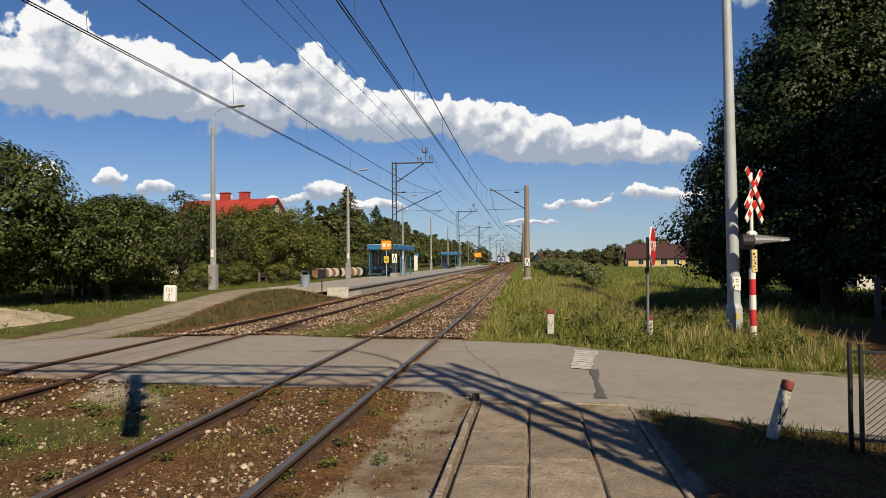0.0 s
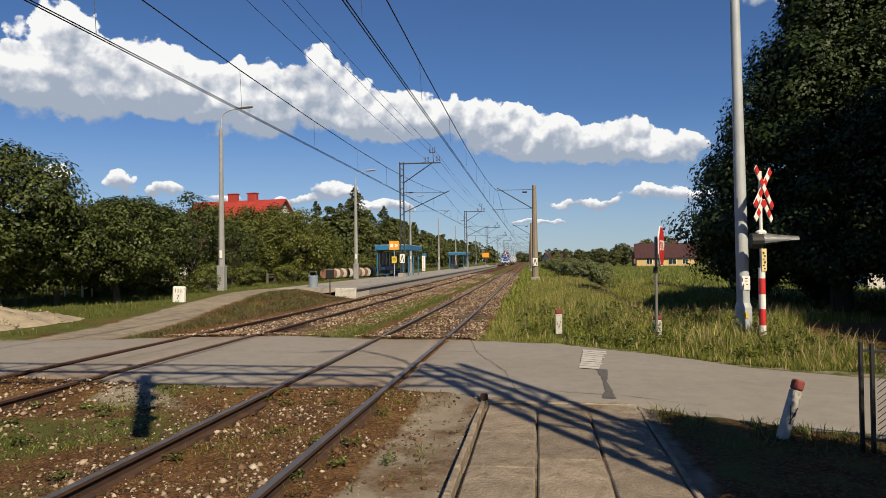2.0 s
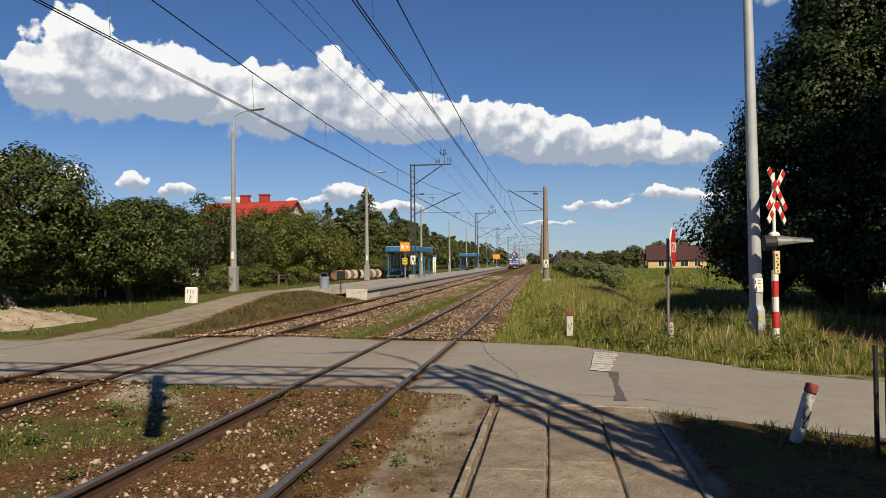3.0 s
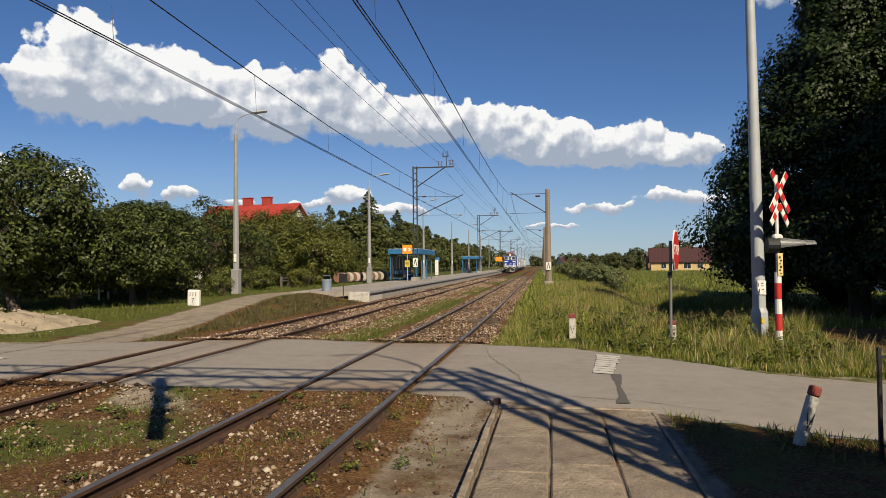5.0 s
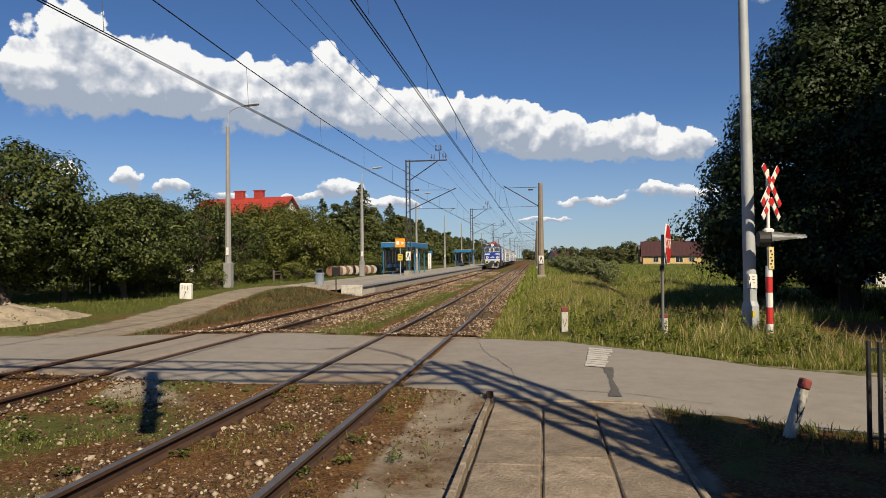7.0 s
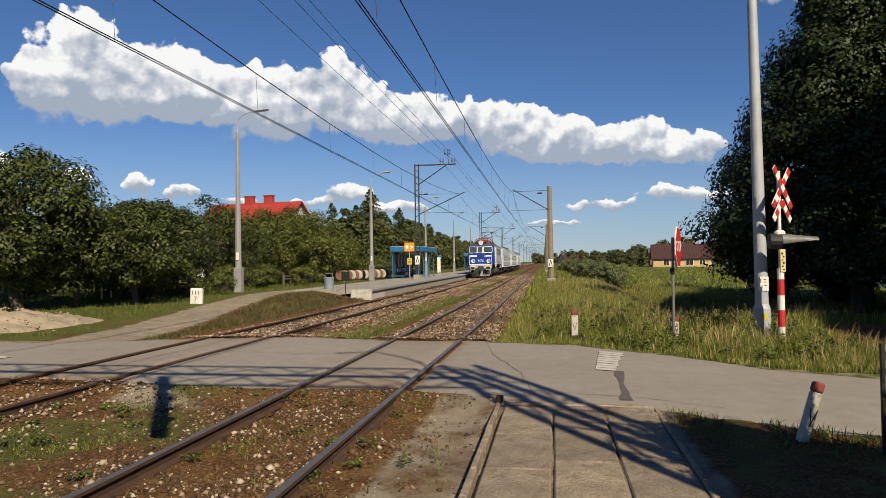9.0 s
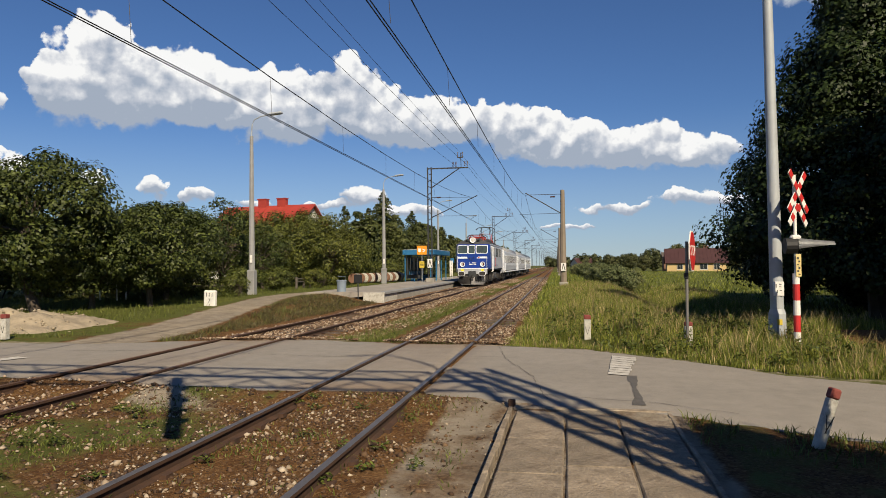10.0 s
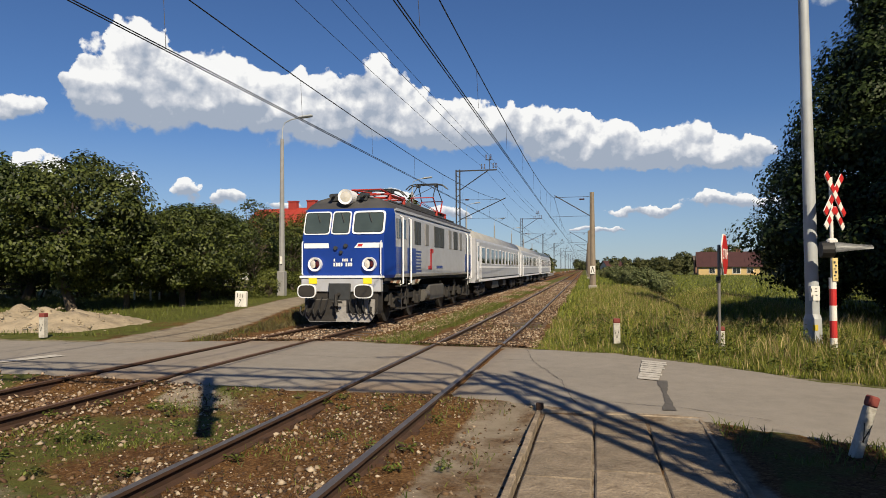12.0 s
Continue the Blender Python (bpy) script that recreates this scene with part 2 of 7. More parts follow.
M_GROUND, M_ASPHALT = ground_material(), asphalt_material()
M_BALLAST = stone_material("ballast_stone", [(0, (0.030, 0.016, 0.008)), (0.5, (0.090, 0.047, 0.022)), (0.78, (0.165, 0.105, 0.058)), (1, (0.46, 0.39, 0.30))])
M_BALLAST_NEW = stone_material("pale_ballast_stone", [(0, (0.075, 0.038, 0.02)), (0.4, (0.19, 0.118, 0.068)), (0.75, (0.32, 0.24, 0.165)), (1, (0.50, 0.43, 0.34))])
M_SAND = surface("sand_heap", (0.296, 0.2442, 0.1702), 0.95, vary=0.3, scale=2.5, grain=20, relief=0.5)
M_RUST = surface("rail_rust", (0.050, 0.024, 0.013), 0.85, vary=0.4, scale=5, grain=60, relief=0.3)
M_RAILTOP = surface("polished_rail_head", (0.148, 0.1295, 0.1147), 0.42, 0.55, vary=0.2, scale=6, grain=80, relief=0.05)
M_RAILTOP_OLD = surface("brown_rail_head", (0.135, 0.075, 0.045), 0.6, 0.35, vary=0.3, scale=6, grain=80, relief=0.1)
M_SLEEPER = surface("weathered_sleeper", (0.0962, 0.0703, 0.0518), 0.9, vary=0.35, scale=4, grain=50, relief=0.4, per_object=0.3)
M_SLAB = surface("worn_concrete_slab", (0.2516, 0.2035, 0.148), 0.92, vary=0.5, scale=3.4, grain=34, relief=0.9, dirt=(0.0962, 0.0681, 0.0444), dirt_amount=0.9, per_object=0.28)
M_CONCRETE = surface("grey_concrete", (0.2664, 0.2516, 0.222), 0.85, vary=0.2, scale=1.6, grain=45, relief=0.25, dirt=(0.1184, 0.1036, 0.0814), dirt_amount=0.5)
M_PALE_CONC = surface("pale_concrete_pole", (0.2368, 0.2405, 0.2442), 0.8, vary=0.15, scale=1.3, grain=50, relief=0.2, dirt=(0.1998, 0.185, 0.1628), dirt_amount=0.45)
M_POLE = surface("galvanised_pole", (0.34, 0.365, 0.385), 0.6, 0.1, vary=0.15, scale=1.5, grain=30, relief=0.08)
M_PLATFORM = surface("platform_paving", (0.2738, 0.2479, 0.2146), 0.9, vary=0.2, scale=1.2, grain=25, relief=0.3)
M_STEEL = surface("dark_painted_steel", (0.0407, 0.0444, 0.0481), 0.6, 0.3, vary=0.3, scale=4, grain=40, relief=0.1)
M_MASTSTEEL = surface("weathered_mast_steel", (0.0407, 0.0407, 0.0444), 0.65, 0.4, vary=0.3, scale=2, grain=30, relief=0.1)
M_WIRE = surface("wire", (0.037, 0.0333, 0.0333), 0.55, 0.6, vary=0.1, relief=0)
M_INSUL = surface("brown_insulator", (0.0518, 0.0222, 0.0148), 0.25, vary=0.2, relief=0)
M_WHITE = surface("white_paint", (0.6708, 0.6622, 0.6278), 0.55, vary=0.08, scale=3, grain=35, relief=0.05, dirt=(0.3612, 0.3268, 0.2752), dirt_amount=0.35)
M_ROADPAINT = surface("worn_road_paint", (0.4884, 0.4662, 0.4218), 0.8, vary=0.12, scale=4, grain=60, relief=0.2, dirt=(0.222, 0.1998, 0.1776), dirt_amount=0.7)
M_RED = surface("red_paint", (0.4472, 0.0258, 0.0258), 0.45, vary=0.15, scale=4, grain=30, relief=0.03)
M_BRICKRED = surface("faded_red_paint", (0.1628, 0.0333, 0.0259), 0.7, vary=0.2, scale=6, grain=40, relief=0.1)
M_BLACK = surface("matt_black_paint", (0.0089, 0.0089, 0.0096), 0.6, vary=0.2, relief=0.03)
M_YELLOW = surface("yellow_paint", (0.5332, 0.4042, 0.043), 0.5, vary=0.12, scale=4, relief=0.02)
M_ORANGE = surface("orange_plate", (0.6708, 0.258, 0.0129), 0.5, vary=0.1, scale=4, relief=0.02)
M_BLUE = surface("blue_shelter_paint", (0.018, 0.125, 0.27), 0.5, vary=0.2, scale=2, relief=0.05)
M_TEXT = surface("black_lettering", (0.0172, 0.0172, 0.0172), 0.6, vary=0.05, relief=0)
M_TEXT_WHITE = surface("white_lettering", (0.688, 0.688, 0.6708), 0.5, vary=0.05, relief=0)
M_BARK = surface("tree_bark", (0.0629, 0.0481, 0.0355), 0.95, vary=0.35, scale=5, grain=25, relief=0.6)
M_LEAF_APPLE = leaf_material("fruit_tree_leaves", (0.010, 0.019, 0.004), (0.056, 0.072, 0.016), 0.3)
# Set darker than real leaves; the colour stands in for the crowns' deep shade.
M_LEAF_LIME = leaf_material("shade_darkened_leaves", (0.007, 0.015, 0.004), (0.022, 0.038, 0.008), 0.2)
M_LEAF_BUSH = leaf_material("shrub_leaves", (0.0222, 0.034, 0.0067), (0.1036, 0.1147, 0.0222), 0.1)
M_LEAF_FAR = leaf_material("distant_leaves", (0.0333, 0.0414, 0.0163), (0.0777, 0.0851, 0.0311))
M_NEEDLE = leaf_material("conifer_needles", (0.0266, 0.0385, 0.0111), (0.0829, 0.0925, 0.0266))
M_GRASS = leaf_material("tall_grass", (0.058, 0.084, 0.011), (0.165, 0.182, 0.033), 0.4)
M_WEED = leaf_material("low_weeds", (0.0407, 0.0577, 0.0096), (0.1147, 0.1332, 0.0266), 0.1)
M_ROOF_RED = surface("red_roof_sheet", (0.3096, 0.0387, 0.0258), 0.55, vary=0.12, scale=0.8, grain=8, relief=0.1)
M_ROOF_BROWN = surface("brown_red_roof", (0.0555, 0.0222, 0.0207), 0.6, vary=0.15, scale=0.8, grain=8, relief=0.1)
M_WALL_CREAM = surface("cream_render", (0.4884, 0.3552, 0.1628), 0.85, vary=0.08, scale=0.7, grain=12, relief=0.1)
M_WALL_WHITE = surface("white_render", (0.5032, 0.4884, 0.4514), 0.85, vary=0.08, scale=0.7, grain=12, relief=0.1)
M_BRICK = surface("brown_brick", (0.1776, 0.0962, 0.0629), 0.9, vary=0.2, scale=1.5, grain=14, relief=0.2)
M_TIMBER = surface("grey_timber", (0.0962, 0.0814, 0.0666), 0.9, vary=0.3, scale=3, grain=20, relief=0.3)


def glass_material(name, tint, rough=0.05):
    m, N, L, b = tree_of(name)
    co = N.new("ShaderNodeTexCoord").outputs["Object"]
    n = noise_node(N, L, 1.2, 3, 0.5, co)
    L.new(ramp_node(N, L, n.outputs[0], [(0.3, tuple(c * 0.7 for c in tint)), (0.7, tint)]).outputs[0], b.inputs["Base Color"])
    b.inputs["Roughness"].default_value = rough
    b.inputs["Specular IOR Level"].default_value = 0.8
    return m


M_PANE = glass_material("dark_window_glass", (0.028, 0.034, 0.036))


# ---- small building kit ----
def part(name, bm, material, parent=None, label="", smooth=False):
    """Links a bmesh as one mesh object under a thing or a part."""
    me = bpy.data.meshes.new(name)
    bm.normal_update()
    bm.to_mesh(me)
    bm.free()
    if smooth:
        me.polygons.foreach_set("use_smooth", [True] * len(me.polygons))
    for mat in material if isinstance(material, (list, tuple)) else [material]:
        me.materials.append(mat)
    ob = new(name, me)
    if parent is not None:
        ob.parent = parent
    return tagged(ob, label)


def thing(name, m, label, category, group="", kind=""):
    ob = new(name)
    ob.empty_display_size = 0.2
    ob.matrix_basis = m
    return tagged(ob, label, category, group, kind)


def box(bm, size, at=(0, 0, 0), rot=(0, 0, 0), bevel=0.0, mat=0):
    """A box of that size; at is the middle of its base when bevel is left out of the height, else its middle."""
    made = bmesh.ops.create_cube(bm, size=1.0)["verts"]
    bmesh.ops.scale(bm, vec=size, verts=made)
    if bevel:
        edges = list({e for v in made for e in v.link_edges})
        res = bmesh.ops.bevel(bm, geom=edges, offset=bevel, segments=1, affect="EDGES", profile=0.5)
        made = list({v for f in res["faces"] for v in f.verts} | {v for v in made if v.is_valid})
    if any(rot):
        bmesh.ops.rotate(bm, cent=(0, 0, 0), matrix=Euler([radians(a) for a in rot]).to_matrix(), verts=made)
    bmesh.ops.translate(bm, vec=at, verts=made)
    if mat:
        for f in {f for v in made for f in v.link_faces}:
            f.material_index = mat
    return bm


def rod(bm, a, b, r0, r1=None, seg=8, cap=True):
    """A round bar from a to b, tapering from r0 to r1."""
    a, b = Vector(a), Vector(b)
    r1 = r0 if r1 is None else r1
    q = (b - a).to_track_quat("Z", "Y").to_matrix()
    rings = []
    for p, r in ((a, r0), (b, r1)):
        rings.append([bm.verts.new(p + q @ Vector((r * math.cos(i * math.tau / seg), r * math.sin(i * math.tau / seg), 0))) for i in range(seg)])
    for i in range(seg):
        bm.faces.new((rings[0][i], rings[0][(i + 1) % seg], rings[1][(i + 1) % seg], rings[1][i]))
    if cap:
        bm.faces.new(rings[1])
        bm.faces.new(rings[0][::-1])
    return bm


def rods(bm, points, r, seg=6):
    """A bent round bar or wire through the points, in one piece."""
    pts = [Vector(p) for p in points]
    rings = []
    for i, p in enumerate(pts):
        way = (pts[min(i + 1, len(pts) - 1)] - pts[max(i - 1, 0)]).normalized()
        u = way.cross(Vector((0, 0, 1)) if abs(way.z) < 0.95 else Vector((1, 0, 0))).normalized()
        v = way.cross(u)
        rings.append([bm.verts.new(p + r * (u * math.cos(k * math.tau / seg) + v * math.sin(k * math.tau / seg))) for k in range(seg)])
    for a, b in zip(rings, rings[1:]):
        for k in range(seg):
            bm.faces.new((a[k], a[(k + 1) % seg], b[(k + 1) % seg], b[k]))
    bm.faces.new(rings[0])
    bm.faces.new(rings[-1][::-1])
    return bm


def plate(bm, outline, y0, y1):
    """An outline of (x, z) made solid between y0 and y1."""
    a = [bm.verts.new((x, y0, z)) for x, z in outline]
    b = [bm.verts.new((x, y1, z)) for x, z in outline]
    bm.faces.new(a)
    bm.faces.new(b[::-1])
    n = len(a)
    for i in range(n):
        bm.faces.new((a[i], b[i], b[(i + 1) % n], a[(i + 1) % n]))
    bmesh.ops.recalc_face_normals(bm, faces=bm.faces)
    return bm


def mesh_from(name, verts, faces, material, parent=None, attrs=None, smooth=False):
    """A mesh from arrays: verts (n, 3), faces (m, 3 or 4)."""
    me = bpy.data.meshes.new(name)
    k = faces.shape[1]
    me.vertices.add(len(verts))
    me.vertices.foreach_set("co", np.ascontiguousarray(verts, np.float32).ravel())
    me.loops.add(faces.size)
    me.loops.foreach_set("vertex_index", np.ascontiguousarray(faces, np.int32).ravel())
    me.polygons.add(len(faces))
    me.polygons.foreach_set("loop_start", np.arange(0, faces.size, k, dtype=np.int32))
    me.polygons.foreach_set("loop_total", np.full(len(faces), k, np.int32))
    if smooth:
        me.polygons.foreach_set("use_smooth", np.ones(len(faces), bool))
    for key, values in (attrs or {}).items():
        me.attributes.new(key, "FLOAT", "POINT").data.foreach_set("value", np.ascontiguousarray(values, np.float32))
    me.update(calc_edges=True)
    me.validate()
    me.materials.append(material)
    ob = new(name, me)
    ob.parent = parent
    return ob


def lettering(name, text, size, parent, m, material, align="CENTER"):
    cu = bpy.data.curves.new(name, "FONT")
    cu.body, cu.size, cu.align_x, cu.align_y, cu.extrude = text, size, align, "CENTER", 0.002
    tmp = bpy.data.objects.new(name, cu)
    me = bpy.data.meshes.new_from_object(tmp)
    bpy.data.objects.remove(tmp)
    me.materials.append(material)
    ob = new(name, me)
    ob.parent, ob.matrix_basis = parent, m
    return ob


# ---- plan ----
RAILS_1 = (-2.065, -3.57)          # the two rails of the near track
MID_1, MID_2 = -2.818, -7.46
PLATFORM_Z, PLATFORM_X = 0.38, -9.22


def easing(y, rate, start=25.0, stop=1e9):
    """A gentle bend to the left beyond start."""
    d = min(y, stop) - start
    return -rate * d * d / (d + 12) if d > 0 else 0.0


def shift_2(y):
    return easing(y, 0.0143, 20)


def shift_1(y):
    return easing(y, 0.0160, 17)


NEAR_EDGE = [(-90, 11.5), (-30, 10.3), (-14, 9.85), (-8.15, 9.62), (-4.2, 9.12), (-2.3, 9.2), (-1.2, 8.92), (-0.3, 8.55), (1.05, 8.28), (2.13, 7.6), (3.0, 7.12), (5, 5.9), (9, 3.0), (14, -2), (40, -30)]
FAR_EDGE = [(-90, 17.5), (-30, 15.6), (-14, 14.1), (-10.6, 14.2), (-9.0, 14.9), (-5.9, 15.5), (-3.6, 14.9), (-1.46, 14.73), (0.39, 14.2), (2.06, 12.75), (3.22, 11.5), (4.4, 10.8), (7.5, 9.3), (12.5, 5.2), (17, 0), (44, -27)]


def along(line, x):
    return float(np.interp(x, [p[0] for p in line], [p[1] for p in line]))


PATH_LINE = [(-10.9, 14.0), (-11.3, 18.0), (-12.6, 24.5), (-13.7, 31.0), (-13.2, 37.0)]


def path_distance(x, y):
    if y < 13 or y > 40:
        return 9.0
    return abs(x - float(np.interp(y, [p[1] for p in PATH_LINE], [p[0] for p in PATH_LINE])))


def step(v, a, b):
    k = min(1, max(0, (v - a) / (b - a)))
    return k * k * (3 - 2 * k)


def ground_z(x, y):
    """Height of the ground above the rail heads' level."""
    s1, s2 = shift_1(y), shift_2(y)
    z = -0.03
    # railway strip
    if x < -0.6 + s1 and x > -9.3 + s2:
        z = -0.15 - 0.02 * math.sin(x * 3.1 + y * 0.7)
        if y > 15 and abs(x - (-5.2 + s2)) < 0.7:
            z = -0.19
    elif x >= -0.6 + s1:
        z = -0.15 + 0.09 * step(x, -0.6 + s1, 0.2 + s1)
        if y > 14:                                    # verge, ditch and meadow on the right-hand side
            z += 0.12 * step(x, -0.3, 0.6) * step(y, 14.5, 17)
            mid = 4.6 + 0.02 * (y - 20)
            z -= 1.05 * math.exp(-((x - mid) / 1.3) ** 2) * step(y, 17.5, 22)
            z -= 0.30 * step(x, mid, mid + 4) * step(y, 17, 22)
    else:
        bank = step(-9.3 + s2 - x, 0.0, 3.4)
        z = -0.15 + (0.15 + 0.33 * step(y, 15, 33)) * bank
        z += 0.12 * step(-x, 17, 25)
    if y < 9 and -0.75 < x < 1.3:
        z = -0.075
    z += 0.025 * noise.noise((x * 0.6, y * 0.6, 0)) + 0.012 * noise.noise((x * 2.3, y * 2.3, 3))
    if abs(x) > 30 or y > 90:
        z += 0.35 * noise.noise((x * 0.02, y * 0.02, 9)) * step(max(abs(x) - 30, y - 90), 0, 60)
    # the roadbed
    near = min(y - along(NEAR_EDGE, x), along(FAR_EDGE, x) - y)
    k = step(near, -0.9, -0.1)
    z = z * (1 - k) - 0.035 * k - 0.025 * step(near, -0.05, 0.15)
    if y < 5 and x > 1.2:
        z = min(z, -0.02)
    return z


def spaced(dense_lo, dense_hi, size, lo, hi, grow=1.22):
    v = list(np.arange(dense_lo, dense_hi + 1e-6, size))
    for sign, end, edge in ((1, hi, v[-1]), (-1, lo, v[0])):
        d, p, more = size, edge, []
        while (end - p) * sign > 0:
            d *= grow
            p += sign * d
            more.append(p)
        v = v + more if sign > 0 else more[::-1] + v
    return np.array(v)


def sward_mask(x, y):
    """How much grass grows: none on ballast and trodden soil, full on verge and meadow."""
    s1, s2 = shift_1(y), shift_2(y)
    if y < along(NEAR_EDGE, x) + 0.3:
        if x < -3.9:
            return 0.60 + 0.5 * noise.noise((x * 0.8, y * 0.8, 5)) - 0.35 * (abs(x - MID_2) < 1.3)
        if x > 1.35:
            return 0.42 + 0.35 * noise.noise((x, y, 7))
        return 0.12
    if x > -1.45 + s1:
        return 0.3 if x > 5.5 + 0.1 * (y - 12) and y < 20 else 1.0
    if x < -9.5 + s2:
        if path_distance(x, y) < 0.8:
            return 0.2
        if x > -11.9 + s2 and y > 17:
            return 0.30 + 0.35 * noise.noise((x * 0.9, y * 0.5, 5))
        return 0.60 + 0.5 * step(-x, 12.5, 16) + 0.3 * noise.noise((x * 0.5, y * 0.5, 5))
    if abs(x - (-5.05 + 0.5 * (s1 + s2))) < 0.75:
        return 0.35 + 0.9 * noise.noise((0.3, y * 0.22, 2)) + 0.3
    return 0.06


def build_ground():
    xs, ys = spaced(-17, 12, 0.25, -1800, 1800), spaced(2, 32, 0.3, -400, 3200)
    verts, sward, sand = [], [], []
    for y in ys:
        for x in xs:
            x, y = float(x), float(y)
            edge = y - along(FAR_EDGE, x)
            verts.append((x, y, ground_z(x, y)))
            sward.append(sward_mask(x, y))
            d = path_distance(x, y)
            sand.append(max(0.62 - 1.1 * abs(edge - 0.1) if abs(edge) < 0.6 else 0.0, 1.0 - step(d, 0.35, 1.25) if d < 5 else 0.0, 0.14 + 1.2 * noise.noise((x * 0.75 + 3, y * 0.75, 4)) if y < 9.2 and -6.2 < x < -3.7 else 0.56 + 0.3 * noise.noise((x * 1.5, y * 1.5, 4)) if y < 9 and -1.6 < x < 1.3 else 0.0))
    nx, ny = len(xs), len(ys)
    i = np.arange(nx * (ny - 1)).reshape(ny - 1, nx)[:, :-1].ravel()
    faces = np.stack([i, i + 1, i + nx + 1, i + nx], 1)
    ob = mesh_from("ground", np.array(verts), faces, M_GROUND, attrs={"sward": sward, "sand": sand}, smooth=True)
    tagged(ob, "trodden soil, gravel and rough grass beside the railway line", "ground", kind="structure")


build_ground()


def build_road():
    """The asphalt lane over the two tracks, with ragged edges and rusty stains along the rails."""
    xs = np.concatenate([np.arange(-90, -14, 2.0), np.arange(-14, 9, 0.12), np.arange(9, 40, 1.5)])
    verts, rust = [], []
    n = 26
    for x in xs:
        a = along(NEAR_EDGE, x) + 0.10 * noise.noise((x * 1.7, 0, 0)) + 0.05 * noise.noise((x * 6, 0, 0))
        b = along(FAR_EDGE, x) + 0.10 * noise.noise((x * 1.7, 5, 0)) + 0.05 * noise.noise((x * 6, 5, 0))
        for j in range(n):
            y = a + (b - a) * j / (n - 1)
            drop = 0.035 if j in (0, n - 1) else 0.0
            z = -0.012 - drop + 0.006 * noise.noise((x * 0.7, y * 0.7, 2))
            z -= 0.03 * step(x, 1.5, 4)
            for r in (*RAILS_1, MID_2 - 0.752, MID_2 + 0.752):
                if abs(x - r - 0.0) < 0.10:
                    z -= 0.05
            verts.append((x, y, z))
            k = 0.0
            for mid in (MID_1, MID_2):
                k = max(k, 0.55 * (1 - step(abs(x - mid), 0.6, 1.7)) * (0.35 + 0.65 * (1 - step(min(y - a, b - y), 0.1, 1.2))))
            rust.append(k)
    m = len(xs)
    i = np.arange(m * n).reshape(m, n)[:-1, :-1].ravel()
    faces = np.stack([i, i + n, i + n + 1, i + 1], 1)
    ob = mesh_from("road", np.array(verts), faces, M_ASPHALT, attrs={"rust": rust}, smooth=True)
    tagged(ob, "worn grey asphalt lane crossing both railway tracks", "road", kind="structure")


build_road()


def build_markings():
    bm = bmesh.new()
    corners = [((0.60, 10.86), (0.92, 10.72), (1.24, 12.85), (0.80, 13.12))]
    for quad in corners:
        a, b, c, d = (Vector((*p, 0)) for p in quad)
        rng = random.Random(4)
        for k in range(9):                          # worn strips of an old zebra patch
            u0, u1 = k / 9 + 0.012, (k + 1) / 9 - 0.012 * rng.random()
            e0, e1 = rng.uniform(0, 0.04), rng.uniform(0.86, 1.0)
            pts = [(a.lerp(d, u0)).lerp(b.lerp(c, u0), e0), a.lerp(d, u0).lerp(b.lerp(c, u0), e1), a.lerp(d, u1).lerp(b.lerp(c, u1), e1), a.lerp(d, u1).lerp(b.lerp(c, u1), e0)]
            bm.faces.new([bm.verts.new((p.x, p.y, 0.002)) for p in pts])
    tagged(part("road_marking", bm, M_ROADPAINT), "worn white painted patch on the asphalt", "road marking", kind="structure")
    bm = bmesh.new()
    rng = random.Random(14)
    for k in range(12):                               # stop line across the lane before the tracks, half worn away
        u0, u1 = k / 12, (k + 1) / 12
        p, q = Vector((-11.05, 9.95, 0)).lerp(Vector((-10.45, 11.65, 0)), u0), Vector((-11.05, 9.95, 0)).lerp(Vector((-10.45, 11.65, 0)), u1)
        s = Vector((0.15 + rng.uniform(-0.02, 0.02), -0.05, 0))
        bm.faces.new([bm.verts.new(Vector((v.x, v.y, 0.003))) for v in (p - s, p + s, q + s, q - s)])
    tagged(part("road_line", bm, M_ROADPAINT), "faded white stop line painted across the lane", "road marking", kind="structure")
    # tar repair running on from the patch
    bm = bmesh.new()
    rng = random.Random(8)
    y = 8.55
    ring_a, ring_b = [], []
    while y < 10.8:
        x = 0.84 + 0.05 * (y - 8.5) + rng.uniform(-0.012, 0.012)
        w = 0.05 + 0.02 * math.sin(y * 3.1) + rng.uniform(-0.012, 0.012)
        ring_a.append(bm.verts.new((x - w, y, -0.004)))
        ring_b.append(bm.verts.new((x + w, y, -0.004)))
        y += 0.16
    for i in range(len(ring_a) - 1):
        bm.faces.new((ring_a[i], ring_b[i], ring_b[i + 1], ring_a[i + 1]))
    tagged(part("tar_patch", bm, surface("dark_tar", (0.085, 0.078, 0.07), 0.8, vary=0.3, scale=8, relief=0.2)), "dark tar repair strip on the asphalt", "road patch", kind="structure")


build_markings()


